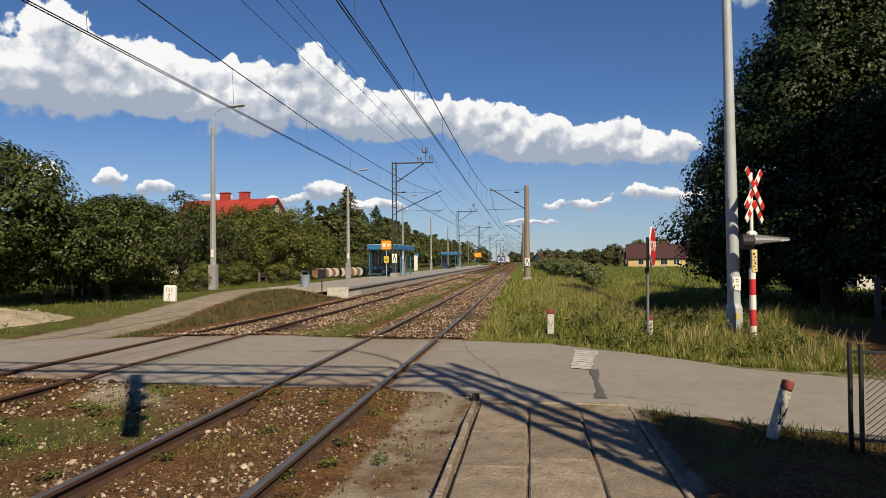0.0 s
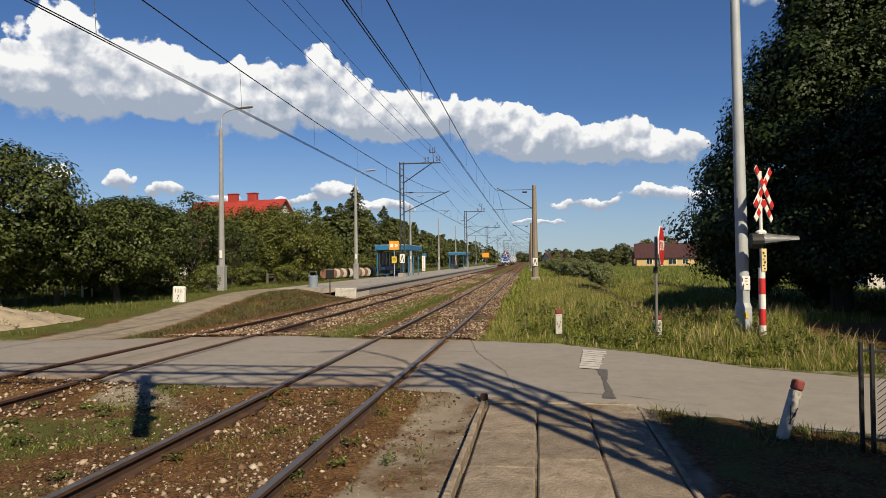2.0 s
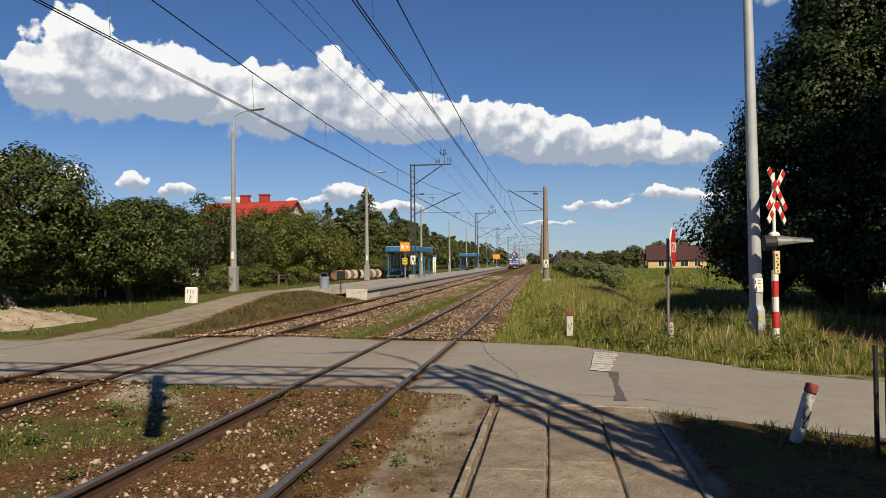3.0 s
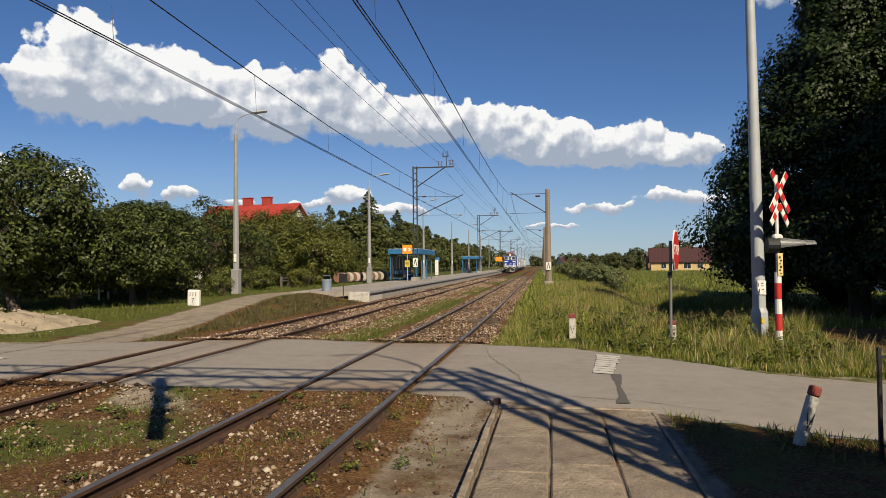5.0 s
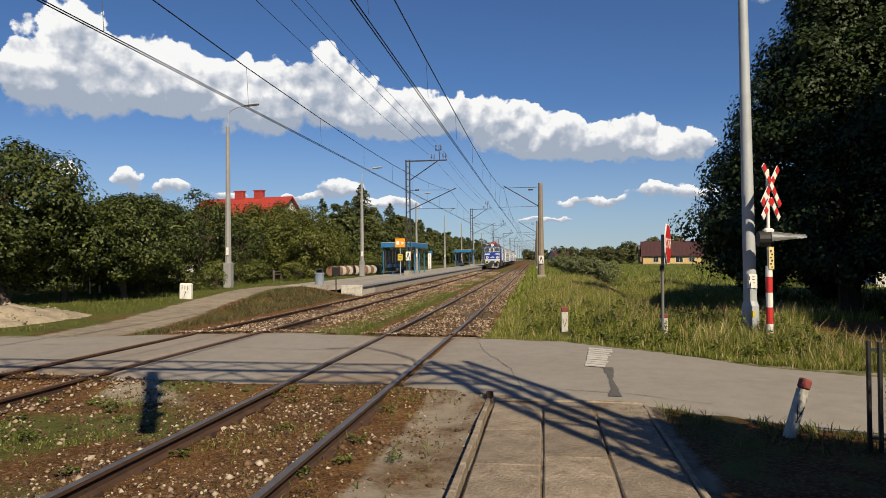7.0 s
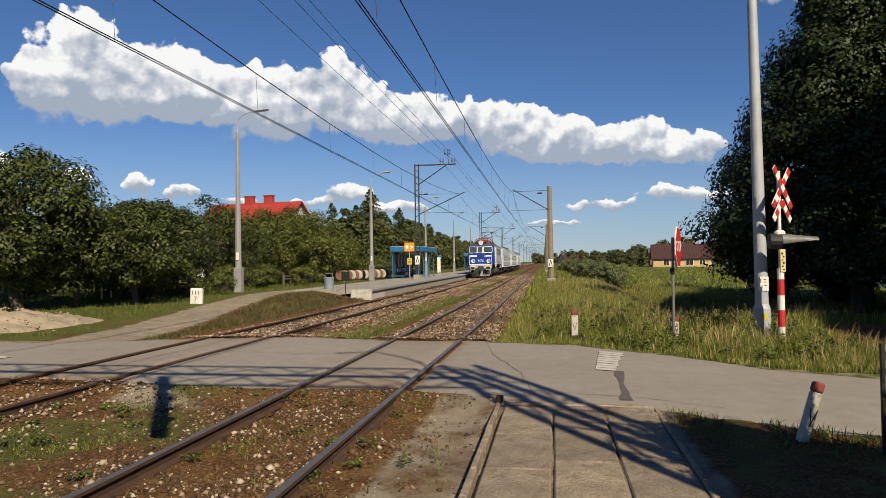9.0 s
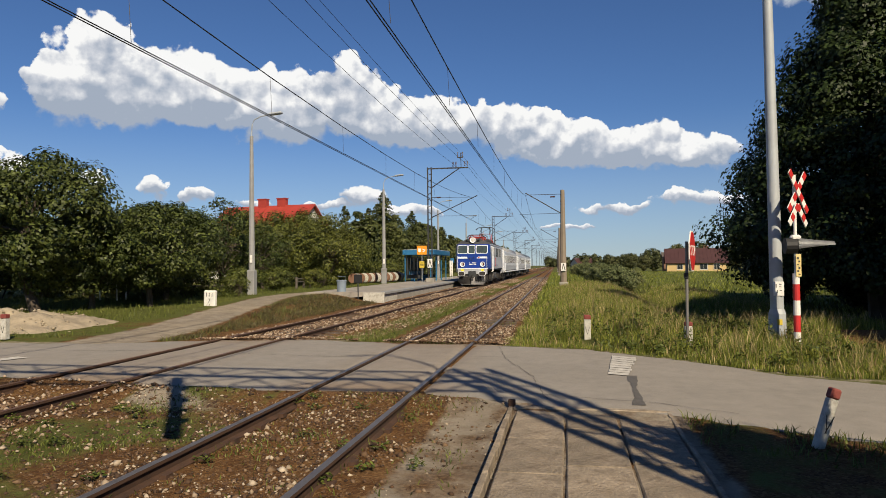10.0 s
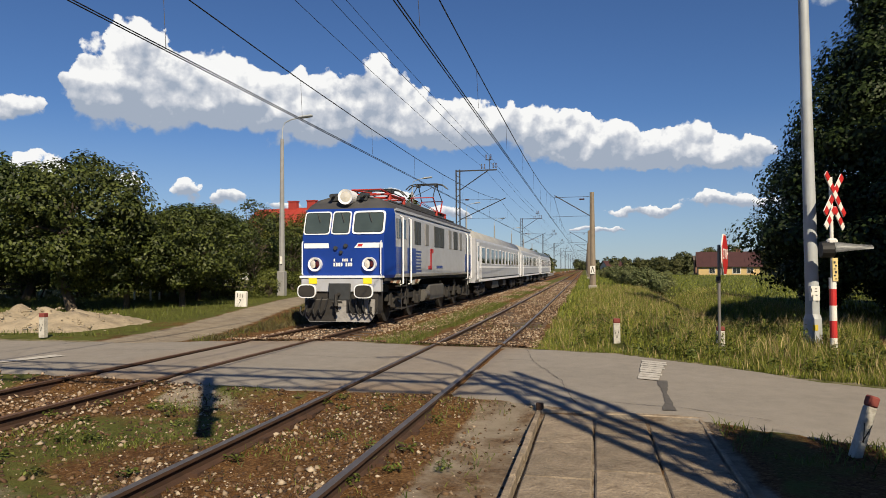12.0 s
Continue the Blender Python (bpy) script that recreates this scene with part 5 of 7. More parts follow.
def orchard():
    big = make_tree("fruit_tree", 21, 6.1, 2.7, 1.0, 105, 210, 0.15, 0.66, M_LEAF_APPLE, "dense dark green fruit tree behind the sand heap", 0.2, group="garden trees")
    place_copies(big, [(-18.9, 21.8, 0, 1.0), (-23.0, 21.5, 80, 1.05), (-25.8, 26.5, 200, 0.95), (-28, 22, 30, 1.1), (-30, 31, 140, 1.0), (-34, 28, 290, 1.1)])
    low = make_tree("fruit_tree", 22, 4.2, 2.6, 0.7, 85, 210, 0.14, 0.6, M_LEAF_APPLE, "broad low fruit tree with drooping leafy branches", 0.14, group="garden trees")
    place_copies(low, [(-16.6, 25.0, 0, 0.95), (-18.2, 23.6, 120, 0.95), (-18.0, 28.2, 60, 1.05), (-19.8, 31.0, 210, 1.1), (-24, 36, 10, 1.2)])
    tall = make_tree("garden_tree", 23, 5.6, 3.1, 0.3, 100, 170, 0.175, 0.8, M_LEAF_BUSH, "bushy green tree behind the lamp post", 0.16, group="garden trees")
    place_copies(tall, [(-19.3, 44.5, 0, 0.9), (-17.4, 47.5, 140, 0.9), (-22.3, 45.0, 70, 0.86), (-20.8, 50.5, 200, 1.0), (-18.6, 53.5, 20, 0.8), (-22.5, 57, 250, 0.9), (-19.8, 60.5, 110, 0.68), (-21.5, 66, 330, 0.72), (-25.5, 50, 160, 1.0)])
    bare = make_tree("garden_tree", 24, 6.0, 2.5, 0.6, 60, 85, 0.17, 0.6, M_LEAF_APPLE, "thin dark tree with sparse upper twigs", 0.14, 2, group="garden trees")
    place_copies(bare, [(-20.8, 38.6, 0, 0.95), (-23.4, 40.5, 100, 0.8), (-18.8, 40.5, 220, 0.7)])
    hedge = make_tree("shrub", 25, 1.5, 1.0, 0.05, 40, 90, 0.11, 0.35, M_LEAF_BUSH, "small green shrub at the garden's edge", 0.04, 3, "shrub", "garden shrubs")
    # The five beyond x -19 are added to darken the gaps under fruit trees.
    place_copies(hedge, [(-15.9, 30.6, 0, 0.75), (-17.2, 34.6, 60, 1.0), (-16.9, 38, 200, 0.95), (-16.4, 43, 30, 0.9), (-17.6, 50, 90, 1.0), (-17.0, 29.0, 140, 1.1), (-21.5, 29.5, 20, 1.5), (-24.0, 29.0, 200, 1.5), (-19.6, 29.6, 100, 1.3), (-26.8, 28.0, 300, 1.6), (-29.5, 27.5, 60, 1.6), (-18.0, 64.0, 250, 1.3), (-18.2, 69, 10, 1.4)])


def spruce(name, seed, height, radius, rows, label):
    rng = np.random.default_rng(seed)
    tr = thing(name, pose(0, 0, 0), label, "tree", "conifers")
    pts, nrm = [], []
    for k in range(rows):
        u = k / rows
        z = height * (0.06 + 0.94 * u)
        r = radius * (1 - u) ** 0.8 * rng.uniform(0.8, 1.1) + 0.12
        for b in range(int(7 + 9 * (1 - u))):
            a = rng.uniform(0, math.tau)
            reach = r * rng.uniform(0.7, 1.12)
            m = int(10 + 16 * (1 - u))
            q = rng.uniform(0.15, 1, m)
            side = rng.normal(0, 0.14, m) * reach
            x = np.cos(a) * reach * q - np.sin(a) * side
            y = np.sin(a) * reach * q + np.cos(a) * side
            pts.append(np.stack([x, y, z - 0.30 * reach * q + 0.1 * reach * q * q + rng.normal(0, 0.08, m)], 1))
            nrm.append(np.tile((math.cos(a) * 0.5, math.sin(a) * 0.5, 0.8), (m, 1)))
    verts, faces = leaf_cards(np.concatenate(pts), np.concatenate(nrm), 0.36, rng, 0.5)
    mesh_from("crown", verts, faces, M_NEEDLE, tr)
    bm = bmesh.new()
    rod(bm, (0, 0, -0.2), (0, 0, height * 0.97), 0.17, 0.02, seg=7)
    part("trunk", bm, M_BARK, tr)
    return tr


def wood():
    first = spruce("spruce", 31, 10.8, 4.4, 32, "dark green spruce behind the platform")
    place_copies(first, [(-22.4, 82.5, 0, 1.0), (-24.5, 87, 100, 0.9), (-21.6, 94, 200, 0.86), (-24.4, 99, 30, 0.8), (-26, 78, 50, 0.8), (-22.8, 105, 150, 0.78), (-25, 112, 250, 0.85), (-23.4, 121, 10, 0.8), (-27.5, 93, 300, 0.9), (-24, 132, 80, 0.85), (-26, 140, 190, 0.9)])
    pine = make_tree("pine", 32, 9.0, 2.6, 0.8, 70, 75, 0.5, 0.9, M_NEEDLE, "dense conifer in the wood beside the station", 0.15, group="wood beside the station")
    rng = random.Random(9)
    spots = []
    for k in range(84):
        y = 80 + 2.3 * k + rng.uniform(-2, 2)
        spots.append((-22.2 - 0.012 * (y - 84) - rng.uniform(0, 6), y, rng.uniform(0, 360), rng.uniform(0.66, 0.94)))
    place_copies(pine, spots)
    # meadow side: bushes along the ditch, trees round the far house
    bush = make_tree("shrub", 33, 1.9, 1.5, 0.05, 55, 100, 0.16, 0.45, M_LEAF_SAGE, "grey-green shrub along the railway ditch", 0.05, 3, "shrub", "ditch shrubs")
    place_copies(bush, [(3.9, 58, 0, 1.0), (5.0, 64, 100, 1.1), (3.0, 68, 200, 0.9), (5.8, 72, 30, 1.2), (3.4, 80, 80, 1.0), (2.6, 92, 10, 1.0), (4.8, 101, 150, 1.1), (2.0, 115, 210, 1.0), (5, 125, 60, 1.2)])
    far = make_tree("far_tree", 34, 9.0, 3.4, 0.6, 60, 70, 0.62, 1.15, M_LEAF_FAR, "green tree beyond the meadow", 0.2, group="trees beyond the meadow")
    rng = random.Random(12)
    spots = [(23.5, 196, 0, 0.72), (30, 199, 90, 0.85), (36, 203, 180, 0.95), (44, 190, 20, 0.85), (19, 214, 200, 0.6), (52, 185, 70, 0.95), (14, 235, 250, 0.6), (20.5, 190, 120, 0.5)]
    place_copies(far, spots)
    # belts of distant woodland, each one joined mass of foliage
    for belt, (x0, x1, y0, y1, n, h, seed) in enumerate(((5, 330, 330, 420, 150, 7.0, 41), (-420, -26, 290, 420, 150, 11.0, 42), (-20, 700, 620, 760, 170, 11.0, 43), (-900, -40, 520, 700, 130, 15, 44), (40, 150, 150, 260, 26, 8, 45))):
        r = np.random.default_rng(seed)
        pts, nrm = [], []
        for k in range(n):
            cx, cy = r.uniform(x0, x1), r.uniform(y0, y1)
            hh, rad = h * r.uniform(0.6, 1.15), h * r.uniform(0.28, 0.5)
            m = 260
            q = r.normal(0, 1, (m, 3))
            q /= np.linalg.norm(q, axis=1, keepdims=True)
            q *= r.uniform(0.6, 1.0, (m, 1))
            pts.append(np.array([cx, cy, hh * 0.5]) + q * (rad, rad, hh * 0.52))
            nrm.append(q + (0, 0, 0.5))
        verts, faces = leaf_cards(np.concatenate(pts), np.concatenate(nrm), h * 0.17, r, 0.8)
        tagged(mesh_from("distant_woodland", verts, faces, M_LEAF_FAR), "belt of distant green woodland on the horizon", "woodland", kind="stuff")


def lime_trees():
    lime = make_tree("lime_tree", 51, 12.6, 5.9, 1.5, 500, 330, 0.155, 0.9, M_LEAF_LIME, "huge dense lime tree, its leaves coloured darker for shade", 0.38, group="roadside limes", cone=0.98)
    place_copies(lime, [(10.5, 25.6, 0, 1.0), (17.2, 24.5, 120, 1.05), (16.6, 33.5, 230, 1.05), (22.5, 29, 60, 1.0)])
    # Added out of view, between sun and limes, to darken crowns and verge.
    near = make_tree("roadside_tree", 52, 11.5, 4.6, 1.5, 200, 120, 0.26, 1.0, M_LEAF_LIME, "dense tree out of view, added to shade the verge and limes", 0.3, group="roadside limes")
    place_copies(near, [(14.6, 14.8, 0, 1.15), (19.8, 17.5, 90, 1.2), (15.6, 9.4, 200, 0.82), (13.6, 8.6, 30, 0.5, 0.85), (12.5, 7.6, 110, 0.45, 0.8), (25.5, 12.0, 300, 1.1)])
    # The first seven stand out of view, shaped to cast the shade beside the footway.
    hedge = make_tree("garden_bush", 53, 4.9, 1.8, 0.2, 170, 130, 0.16, 0.55, M_LEAF_LIME, "tall dense bush; those by the mesh fence are unseen shade casters", 0.1, 3, "shrub")
    place_copies(hedge, [(3.65, 3.45, 0, 0.55, 0.77), (4.3, 2.8, 80, 0.55, 0.77), (5.0, 2.25, 150, 0.6, 0.75), (6.1, 1.8, 230, 0.65, 0.75), (7.5, 1.4, 300, 0.7, 0.78), (9.0, 0.8, 20, 0.9, 0.8), (5.2, 1.2, 40, 0.7, 0.72), (11.5, 29.5, 30, 0.9), (14.5, 28.0, 100, 0.9), (9.6, 32.5, 200, 0.8), (12.9, 22.4, 250, 0.6)])


M_STRAW = leaf_material("dry_stalks", (0.148, 0.111, 0.0518), (0.296, 0.2442, 0.1332), 0.1)
M_DRY = leaf_material("matted_dry_grass", (0.0333, 0.0266, 0.0133), (0.111, 0.0925, 0.0407), 0.1)
M_LEAF_SAGE = leaf_material("sage_shrub_leaves", (0.0629, 0.0777, 0.0296), (0.1406, 0.1554, 0.0666), 0.1)
orchard()
wood()
lime_trees()


def blades(name, spots, heights, material, label, seed, width=0.012, lean=0.35):
    """Grass blades, each a bent strip of two triangles and a tip."""
    rng = np.random.default_rng(seed)
    p, h = np.array(spots, float), np.array(heights, float)[:, None]
    n = len(p)
    a = rng.uniform(0, math.tau, n)
    side = np.stack([np.cos(a), np.sin(a), np.zeros(n)], 1) * (width * rng.uniform(0.6, 1.5, (n, 1)))
    b = rng.uniform(0, math.tau, n)
    bend = np.stack([np.cos(b), np.sin(b), np.zeros(n)], 1) * h * rng.uniform(0.1, lean * 2, (n, 1))
    up = np.array([0, 0, 1.0])
    mid = p + up * h * 0.6 + bend * 0.35
    tip = p + up * h * 0.97 + bend
    verts = np.stack([p - side, p + side, mid + side * 0.7, mid - side * 0.7, tip], 1).reshape(-1, 3)
    k = np.arange(n)[:, None] * 5
    faces = np.concatenate([k + (0, 1, 2), k + (0, 2, 3), k + (3, 2, 4)])
    return tagged(mesh_from(name, verts, faces, material), label, "grass", kind="stuff")


def grow_grass():
    rng = np.random.default_rng(61)
    spots, heights = [], []
    while len(spots) < 115000:                        # verge between the lane, the track and the ditch
        y = 11 + 45 * rng.uniform() ** 1.9
        x = rng.uniform(-1.6, 8.5)
        d = y - along(FAR_EDGE, x)
        if d < 0.05 or (y < 19 and x > 5.2 + 0.12 * (y - 12) + 0.5 * noise.noise((x, y, 1))) or x < -1.4 + shift_1(y) + 0.3 * noise.noise((0, y, 0)):
            continue
        tuft = noise.noise((x * 1.6, y * 1.6, 8))
        if rng.uniform() > 0.55 + tuft:
            continue
        if any(abs(x - px - 0.03 * (py - y)) < 0.16 and py - 1.3 < y < py + 0.1 for px, py in ((0.44, 15.95), (2.5, 15.1), (4.5, 14.9))):
            continue
        h = (0.08 + 0.20 * step(d, 0.1, 1.6)) * (0.75 + 0.6 * rng.uniform() + 0.5 * tuft) * (0.4 + 0.6 * step(x, -1.4, 0.4))
        spots.append((x, y, ground_z(x, y) - 0.01))
        heights.append(max(0.05, h))
    blades("tall_grass", spots, heights, M_GRASS, "tall flowering grass on the verge beside the lane", 1, 0.0042)
    k = [i for i in range(0, len(spots), 13)]
    blades("seed_stalk", [spots[i] for i in k], [heights[i] * 1.5 for i in k], M_STRAW, "dry straw-coloured seed stalks over the verge", 4, 0.006, 0.25)
    spots, heights = [], []
    while len(spots) < 42000:                        # meadow and far verge
        y = 26 + 150 * rng.uniform() ** 1.5
        x = -1.4 + shift_1(y) + rng.uniform() ** 1.2 * (14 + 0.45 * y)
        spots.append((x, y, ground_z(x, y) - 0.02))
        heights.append(0.15 + 0.18 * rng.uniform() + 0.08 * noise.noise((x * 0.4, y * 0.4, 3)))
    blades("meadow_grass", spots, heights, M_GRASS, "sunlit meadow grass beyond the ditch", 2, 0.028)
    spots, heights = [], []
    while len(spots) < 42000:                        # left-hand banks, strip between the tracks, weeds in the ballast
        pick = rng.uniform()
        if pick < 0.42:
            x, y = rng.uniform(-26, -9.6), 15 + 36 * rng.uniform() ** 1.3
            if path_distance(x, y) < 1.25 or y < along(FAR_EDGE, x) + 0.2 or (abs(x + 15.6) < 3.0 and abs(y - 17.4) < 2.0) or (y > 32 and x > -13.6):
                continue
            h = 0.05 + 0.16 * rng.uniform() * (1 + noise.noise((x, y, 0)))
        elif pick < 0.44:                            # along the shaded edge of the lane
            x = rng.uniform(1.25, 6.0)
            y = along(NEAR_EDGE, x) - 0.08 - 1.1 * rng.uniform() ** 1.6
            if noise.noise((x * 1.4, y * 1.4, 21)) < -0.15:
                continue
            h = 0.04 + 0.09 * rng.uniform()
        elif pick < 0.52:                            # tufts in the near track beyond the lane
            y = 15 + 40 * rng.uniform() ** 1.5
            x = MID_1 + shift_1(y) + rng.uniform(-1.2, 1.5)
            if noise.noise((x * 0.9, y * 0.4, 15)) < 0.12 or y < along(FAR_EDGE, x) + 0.1:
                continue
            h = 0.05 + 0.07 * rng.uniform()
        elif pick < 0.70:
            y = 15 + 60 * rng.uniform() ** 1.4
            x = -5.0 + 0.5 * (shift_1(y) + shift_2(y)) + rng.normal(0, 0.42)
            if sward_mask(x, y) < 0.5 or y < along(FAR_EDGE, x) + 0.2:
                continue
            h = 0.07 + 0.13 * rng.uniform()
        else:
            x, y = rng.uniform(-7.0, -1.0), rng.uniform(3.4, 9.4)
            if y > along(NEAR_EDGE, x) - 0.1 or rng.uniform() > 0.04 + 1.9 * max(0, noise.noise((x * 0.85, y * 0.85, 5))) * (1 if x < -4.0 else 0.45):
                continue
            h = 0.02 + 0.055 * rng.uniform()
        spots.append((x, y, ground_z(x, y) - 0.005))
        heights.append(h)
    blades("short_grass", spots, heights, M_WEED, "short weedy grass on the banks and in the ballast", 3, 0.0055, 0.7)
    spots, heights = [], []
    while len(spots) < 9000:                         # matted dry grass on the bank below the path
        y = 15.5 + 18 * rng.uniform()
        x = rng.uniform(-12.2, -9.4) + shift_2(y)
        if path_distance(x, y) < 1.1 or y < along(FAR_EDGE, x) + 0.3 or rng.uniform() > 0.55 + noise.noise((x * 1.3, y * 0.8, 11)):
            continue
        spots.append((x, y, ground_z(x, y) - 0.01))
        heights.append(0.06 + 0.14 * rng.uniform())
    blades("dry_grass", spots, heights, M_DRY, "matted brown dry grass on the bank below the path", 6, 0.008, 0.9)
    # leafy weeds and pale seed heads standing over the verge
    rng = np.random.default_rng(63)
    pts, nrm = [], []
    for _ in range(520):
        x, y = rng.uniform(-0.6, 5.3), 12 + 9 * rng.uniform()
        d = y - along(FAR_EDGE, x)
        if d < 0.35 or noise.noise((x * 0.7, y * 0.7, 2)) < -0.25:
            continue
        h = rng.uniform(0.12, 0.42) + (0.2 if rng.uniform() < 0.06 else 0)
        m = 30
        z = rng.uniform(0.1, 1, m) ** 0.8
        a = rng.uniform(0, math.tau, m)
        r = 0.13 * (1.15 - z) + 0.02
        pts.append(np.stack([x + np.cos(a) * r, y + np.sin(a) * r, ground_z(x, y) + h * z], 1))
        nrm.append(np.stack([np.cos(a) * 0.4, np.sin(a) * 0.4, np.ones(m)], 1))
    verts, faces = leaf_cards(np.concatenate(pts), np.concatenate(nrm), 0.085, rng, 0.4)
    tagged(mesh_from("leafy_weed", verts, faces, M_WEED), "leafy green weeds among the tall grass", "weeds", kind="stuff")
    pts, nrm = [], []
    for _ in range(34):
        x, y = rng.uniform(-6.8, -1.2), rng.uniform(4.2, 8.9)
        if noise.noise((x * 0.85, y * 0.85, 5)) < -0.05 and x > -4:
            continue
        m = 40
        a, r = rng.uniform(0, math.tau, m), 0.10 * rng.uniform(0, 1, m) ** 0.5
        pts.append(np.stack([x + np.cos(a) * r, y + np.sin(a) * r, ground_z(x, y) + 0.02 + 0.06 * rng.uniform(0, 1, m)], 1))
        nrm.append(np.tile((0, 0, 1.0), (m, 1)))
    verts, faces = leaf_cards(np.concatenate(pts), np.concatenate(nrm), 0.05, rng, 0.5)
    tagged(mesh_from("ballast_weed", verts, faces, M_WEED), "small green weeds growing in the ballast", "weeds", kind="stuff")


grow_grass()


# ---- buildings ----
def window(parent, x, z, w, h, y, pane=M_PANE):
    bm = bmesh.new()
    box(bm, (w + 0.16, 0.1, h + 0.16), (x, y, z), bevel=0.01)
    wf = part("window", bm, M_WHITE, parent)
    for s in (-1, 1):
        bm = bmesh.new()
        box(bm, (w / 2 - 0.05, 0.03, h - 0.04), (x + s * w / 4, y - 0.05, z))
        part("pane", bm, pane, wf)
    return wf


def gabled_house(name, m, length, depth, wall_h, ridge_h, wall, roof, label, over=0.45, chimneys=(), windows=()):
    """A house with its ridge along local x, seen from -y."""
    hs = thing(name, m, label, "house")
    bm = bmesh.new()
    box(bm, (length, depth, wall_h + 0.4), (0, 0, (wall_h - 0.4) / 2))
    part("wall", bm, wall, hs)
    for s in (-1, 1):
        bm = bmesh.new()
        x0, x1 = s * (length / 2 - 0.25), s * (length / 2 - 0.002)
        tri = [(x0, -depth / 2, wall_h), (x0, depth / 2, wall_h), (x0, 0, ridge_h - 0.05)]
        a = [bm.verts.new(p) for p in tri]
        b = [bm.verts.new((x1, p[1], p[2])) for p in tri]
        bm.faces.new(a)
        bm.faces.new(b[::-1])
        for i in range(3):
            bm.faces.new((a[i], b[i], b[(i + 1) % 3], a[(i + 1) % 3]))
        bmesh.ops.recalc_face_normals(bm, faces=bm.faces)
        part("gable", bm, wall, hs)
    run = math.hypot(depth / 2 + over, (ridge_h - wall_h) * (depth / 2 + over) / (depth / 2))
    tilt = math.degrees(math.atan2(ridge_h - wall_h, depth / 2))
    for s in (-1, 1):
        bm = bmesh.new()
        box(bm, (length + 2 * over, run, 0.16), (0, -s * run / 2, 0), bevel=0.01)
        ob = part("roof_slope", bm, roof, hs)
        ob.matrix_basis = pose(0, 0, ridge_h + 0.05, 0, 0, 0) @ pose(0, 0, 0, s * tilt, 0, 0)
        for k in range(int(length / 0.9)):
            bm = bmesh.new()
            box(bm, (0.05, run - 0.05, 0.05), (-length / 2 - over + 0.5 + 0.9 * k, -s * run / 2, 0.1))
            part("roof_rib", bm, roof, ob)
    for x, y, h in chimneys:
        bm = bmesh.new()
        box(bm, (1.1, 0.6, h), (x, y, ridge_h + h / 2 - 0.3), bevel=0.02)
        box(bm, (1.25, 0.75, 0.12), (x, y, ridge_h + h - 0.25), bevel=0.02)
        part("chimney", bm, roof if roof is M_ROOF_RED else M_BRICK, hs)
    for x, z, w, h in windows:
        window(hs, x, z, w, h, -depth / 2 - 0.03)
    return hs


gabled_house("red_roof_house", pose(-34.4, 75.5, 0.75, 0, 0, -9), 11.2, 9.5, 4.4, 8.15, M_WALL_WHITE, M_ROOF_RED, "white house with a bright red roof and two red chimneys",
             chimneys=((-0.9, 0, 1.15), (1.7, 0, 1.15)), windows=((-3, 2.6, 1.3, 1.3), (0, 2.6, 1.3, 1.3), (3, 2.6, 1.3, 1.3)))
gabled_house("garden_house", pose(-36.5, 55.0, 0.2, 0, 0, 20), 8, 7, 2.6, 4.9, M_WALL_WHITE, M_ROOF_RED, "low house with a red roof behind the orchard", windows=((-2, 1.5, 1.2, 1.2), (2, 1.5, 1.2, 1.2)))
gabled_house("meadow_house", pose(30.0, 170.5, -0.3, 0, 0, -6), 13.0, 9, 2.4, 5.6, M_WALL_CREAM, M_ROOF_BROWN, "cream bungalow with a dark brown-red roof across the meadow",
             chimneys=((2.5, 0.5, 0.9),), windows=((-3.6, 1.35, 1.2, 1.2), (-1.2, 1.2, 0.9, 1.8), (1.6, 1.35, 1.6, 1.3), (4.4, 1.35, 1.2, 1.2)))
gabled_house("brick_barn", pose(26.4, 181, -0.3, 0, 0, -4), 4.6, 7, 3.9, 4.9, M_BRICK, M_TIMBER, "grey-brown brick barn beside the bungalow", windows=((0.6, 2.6, 0.9, 0.9),))
gabled_house("far_cottage", pose(7.5, 345, 0, 0, 0, 30), 9, 7, 2.6, 5.0, M_WALL_WHITE, M_ROOF_BROWN, "tiny white cottage far across the fields")
gabled_house("lime_house", pose(24.6, 47.5, -0.3, 0, 0, -8), 9, 8, 3.2, 6.4, M_WALL_WHITE, M_ROOF_BROWN, "pale rendered house hidden behind the limes", windows=((-2.6, 1.6, 1.2, 1.2), (1.5, 1.6, 1.2, 1.2)))


def timber_fence(x0, y0, x1, y1, n, name, label, height=1.25):
    fc = thing(name, pose(0, 0, 0), label, "fence")
    for k in range(n + 1):
        u = k / n
        x, y = x0 + (x1 - x0) * u, y0 + (y1 - y0) * u
        bm = bmesh.new()
        box(bm, (0.12, 0.12, height + 0.1), (x, y, ground_z(x, y) + height / 2 - 0.05), bevel=0.01)
        part("fence_post", bm, M_TIMBER, fc)
        if k < n:
            xb, yb = x0 + (x1 - x0) * (k + 1) / n, y0 + (y1 - y0) * (k + 1) / n
            for z in (0.45, height - 0.12):
                bm = bmesh.new()
                rod(bm, (x, y, ground_z(x, y) + z), (xb, yb, ground_z(xb, yb) + z), 0.045, seg=5)
                part("fence_rail", bm, M_TIMBER, fc)


timber_fence(9.2, 19.6, 19, 17.4, 6, "timber_fence", "dark weathered timber rail fence under the limes")
timber_fence(-28, 26.8, -17.0, 33.8, 7, "garden_fence", "low grey timber fence under the fruit trees", 0.8)
timber_fence(-16.9, 41, -18.5, 52, 6, "garden_fence", "low grey timber fence behind the path", 0.75)
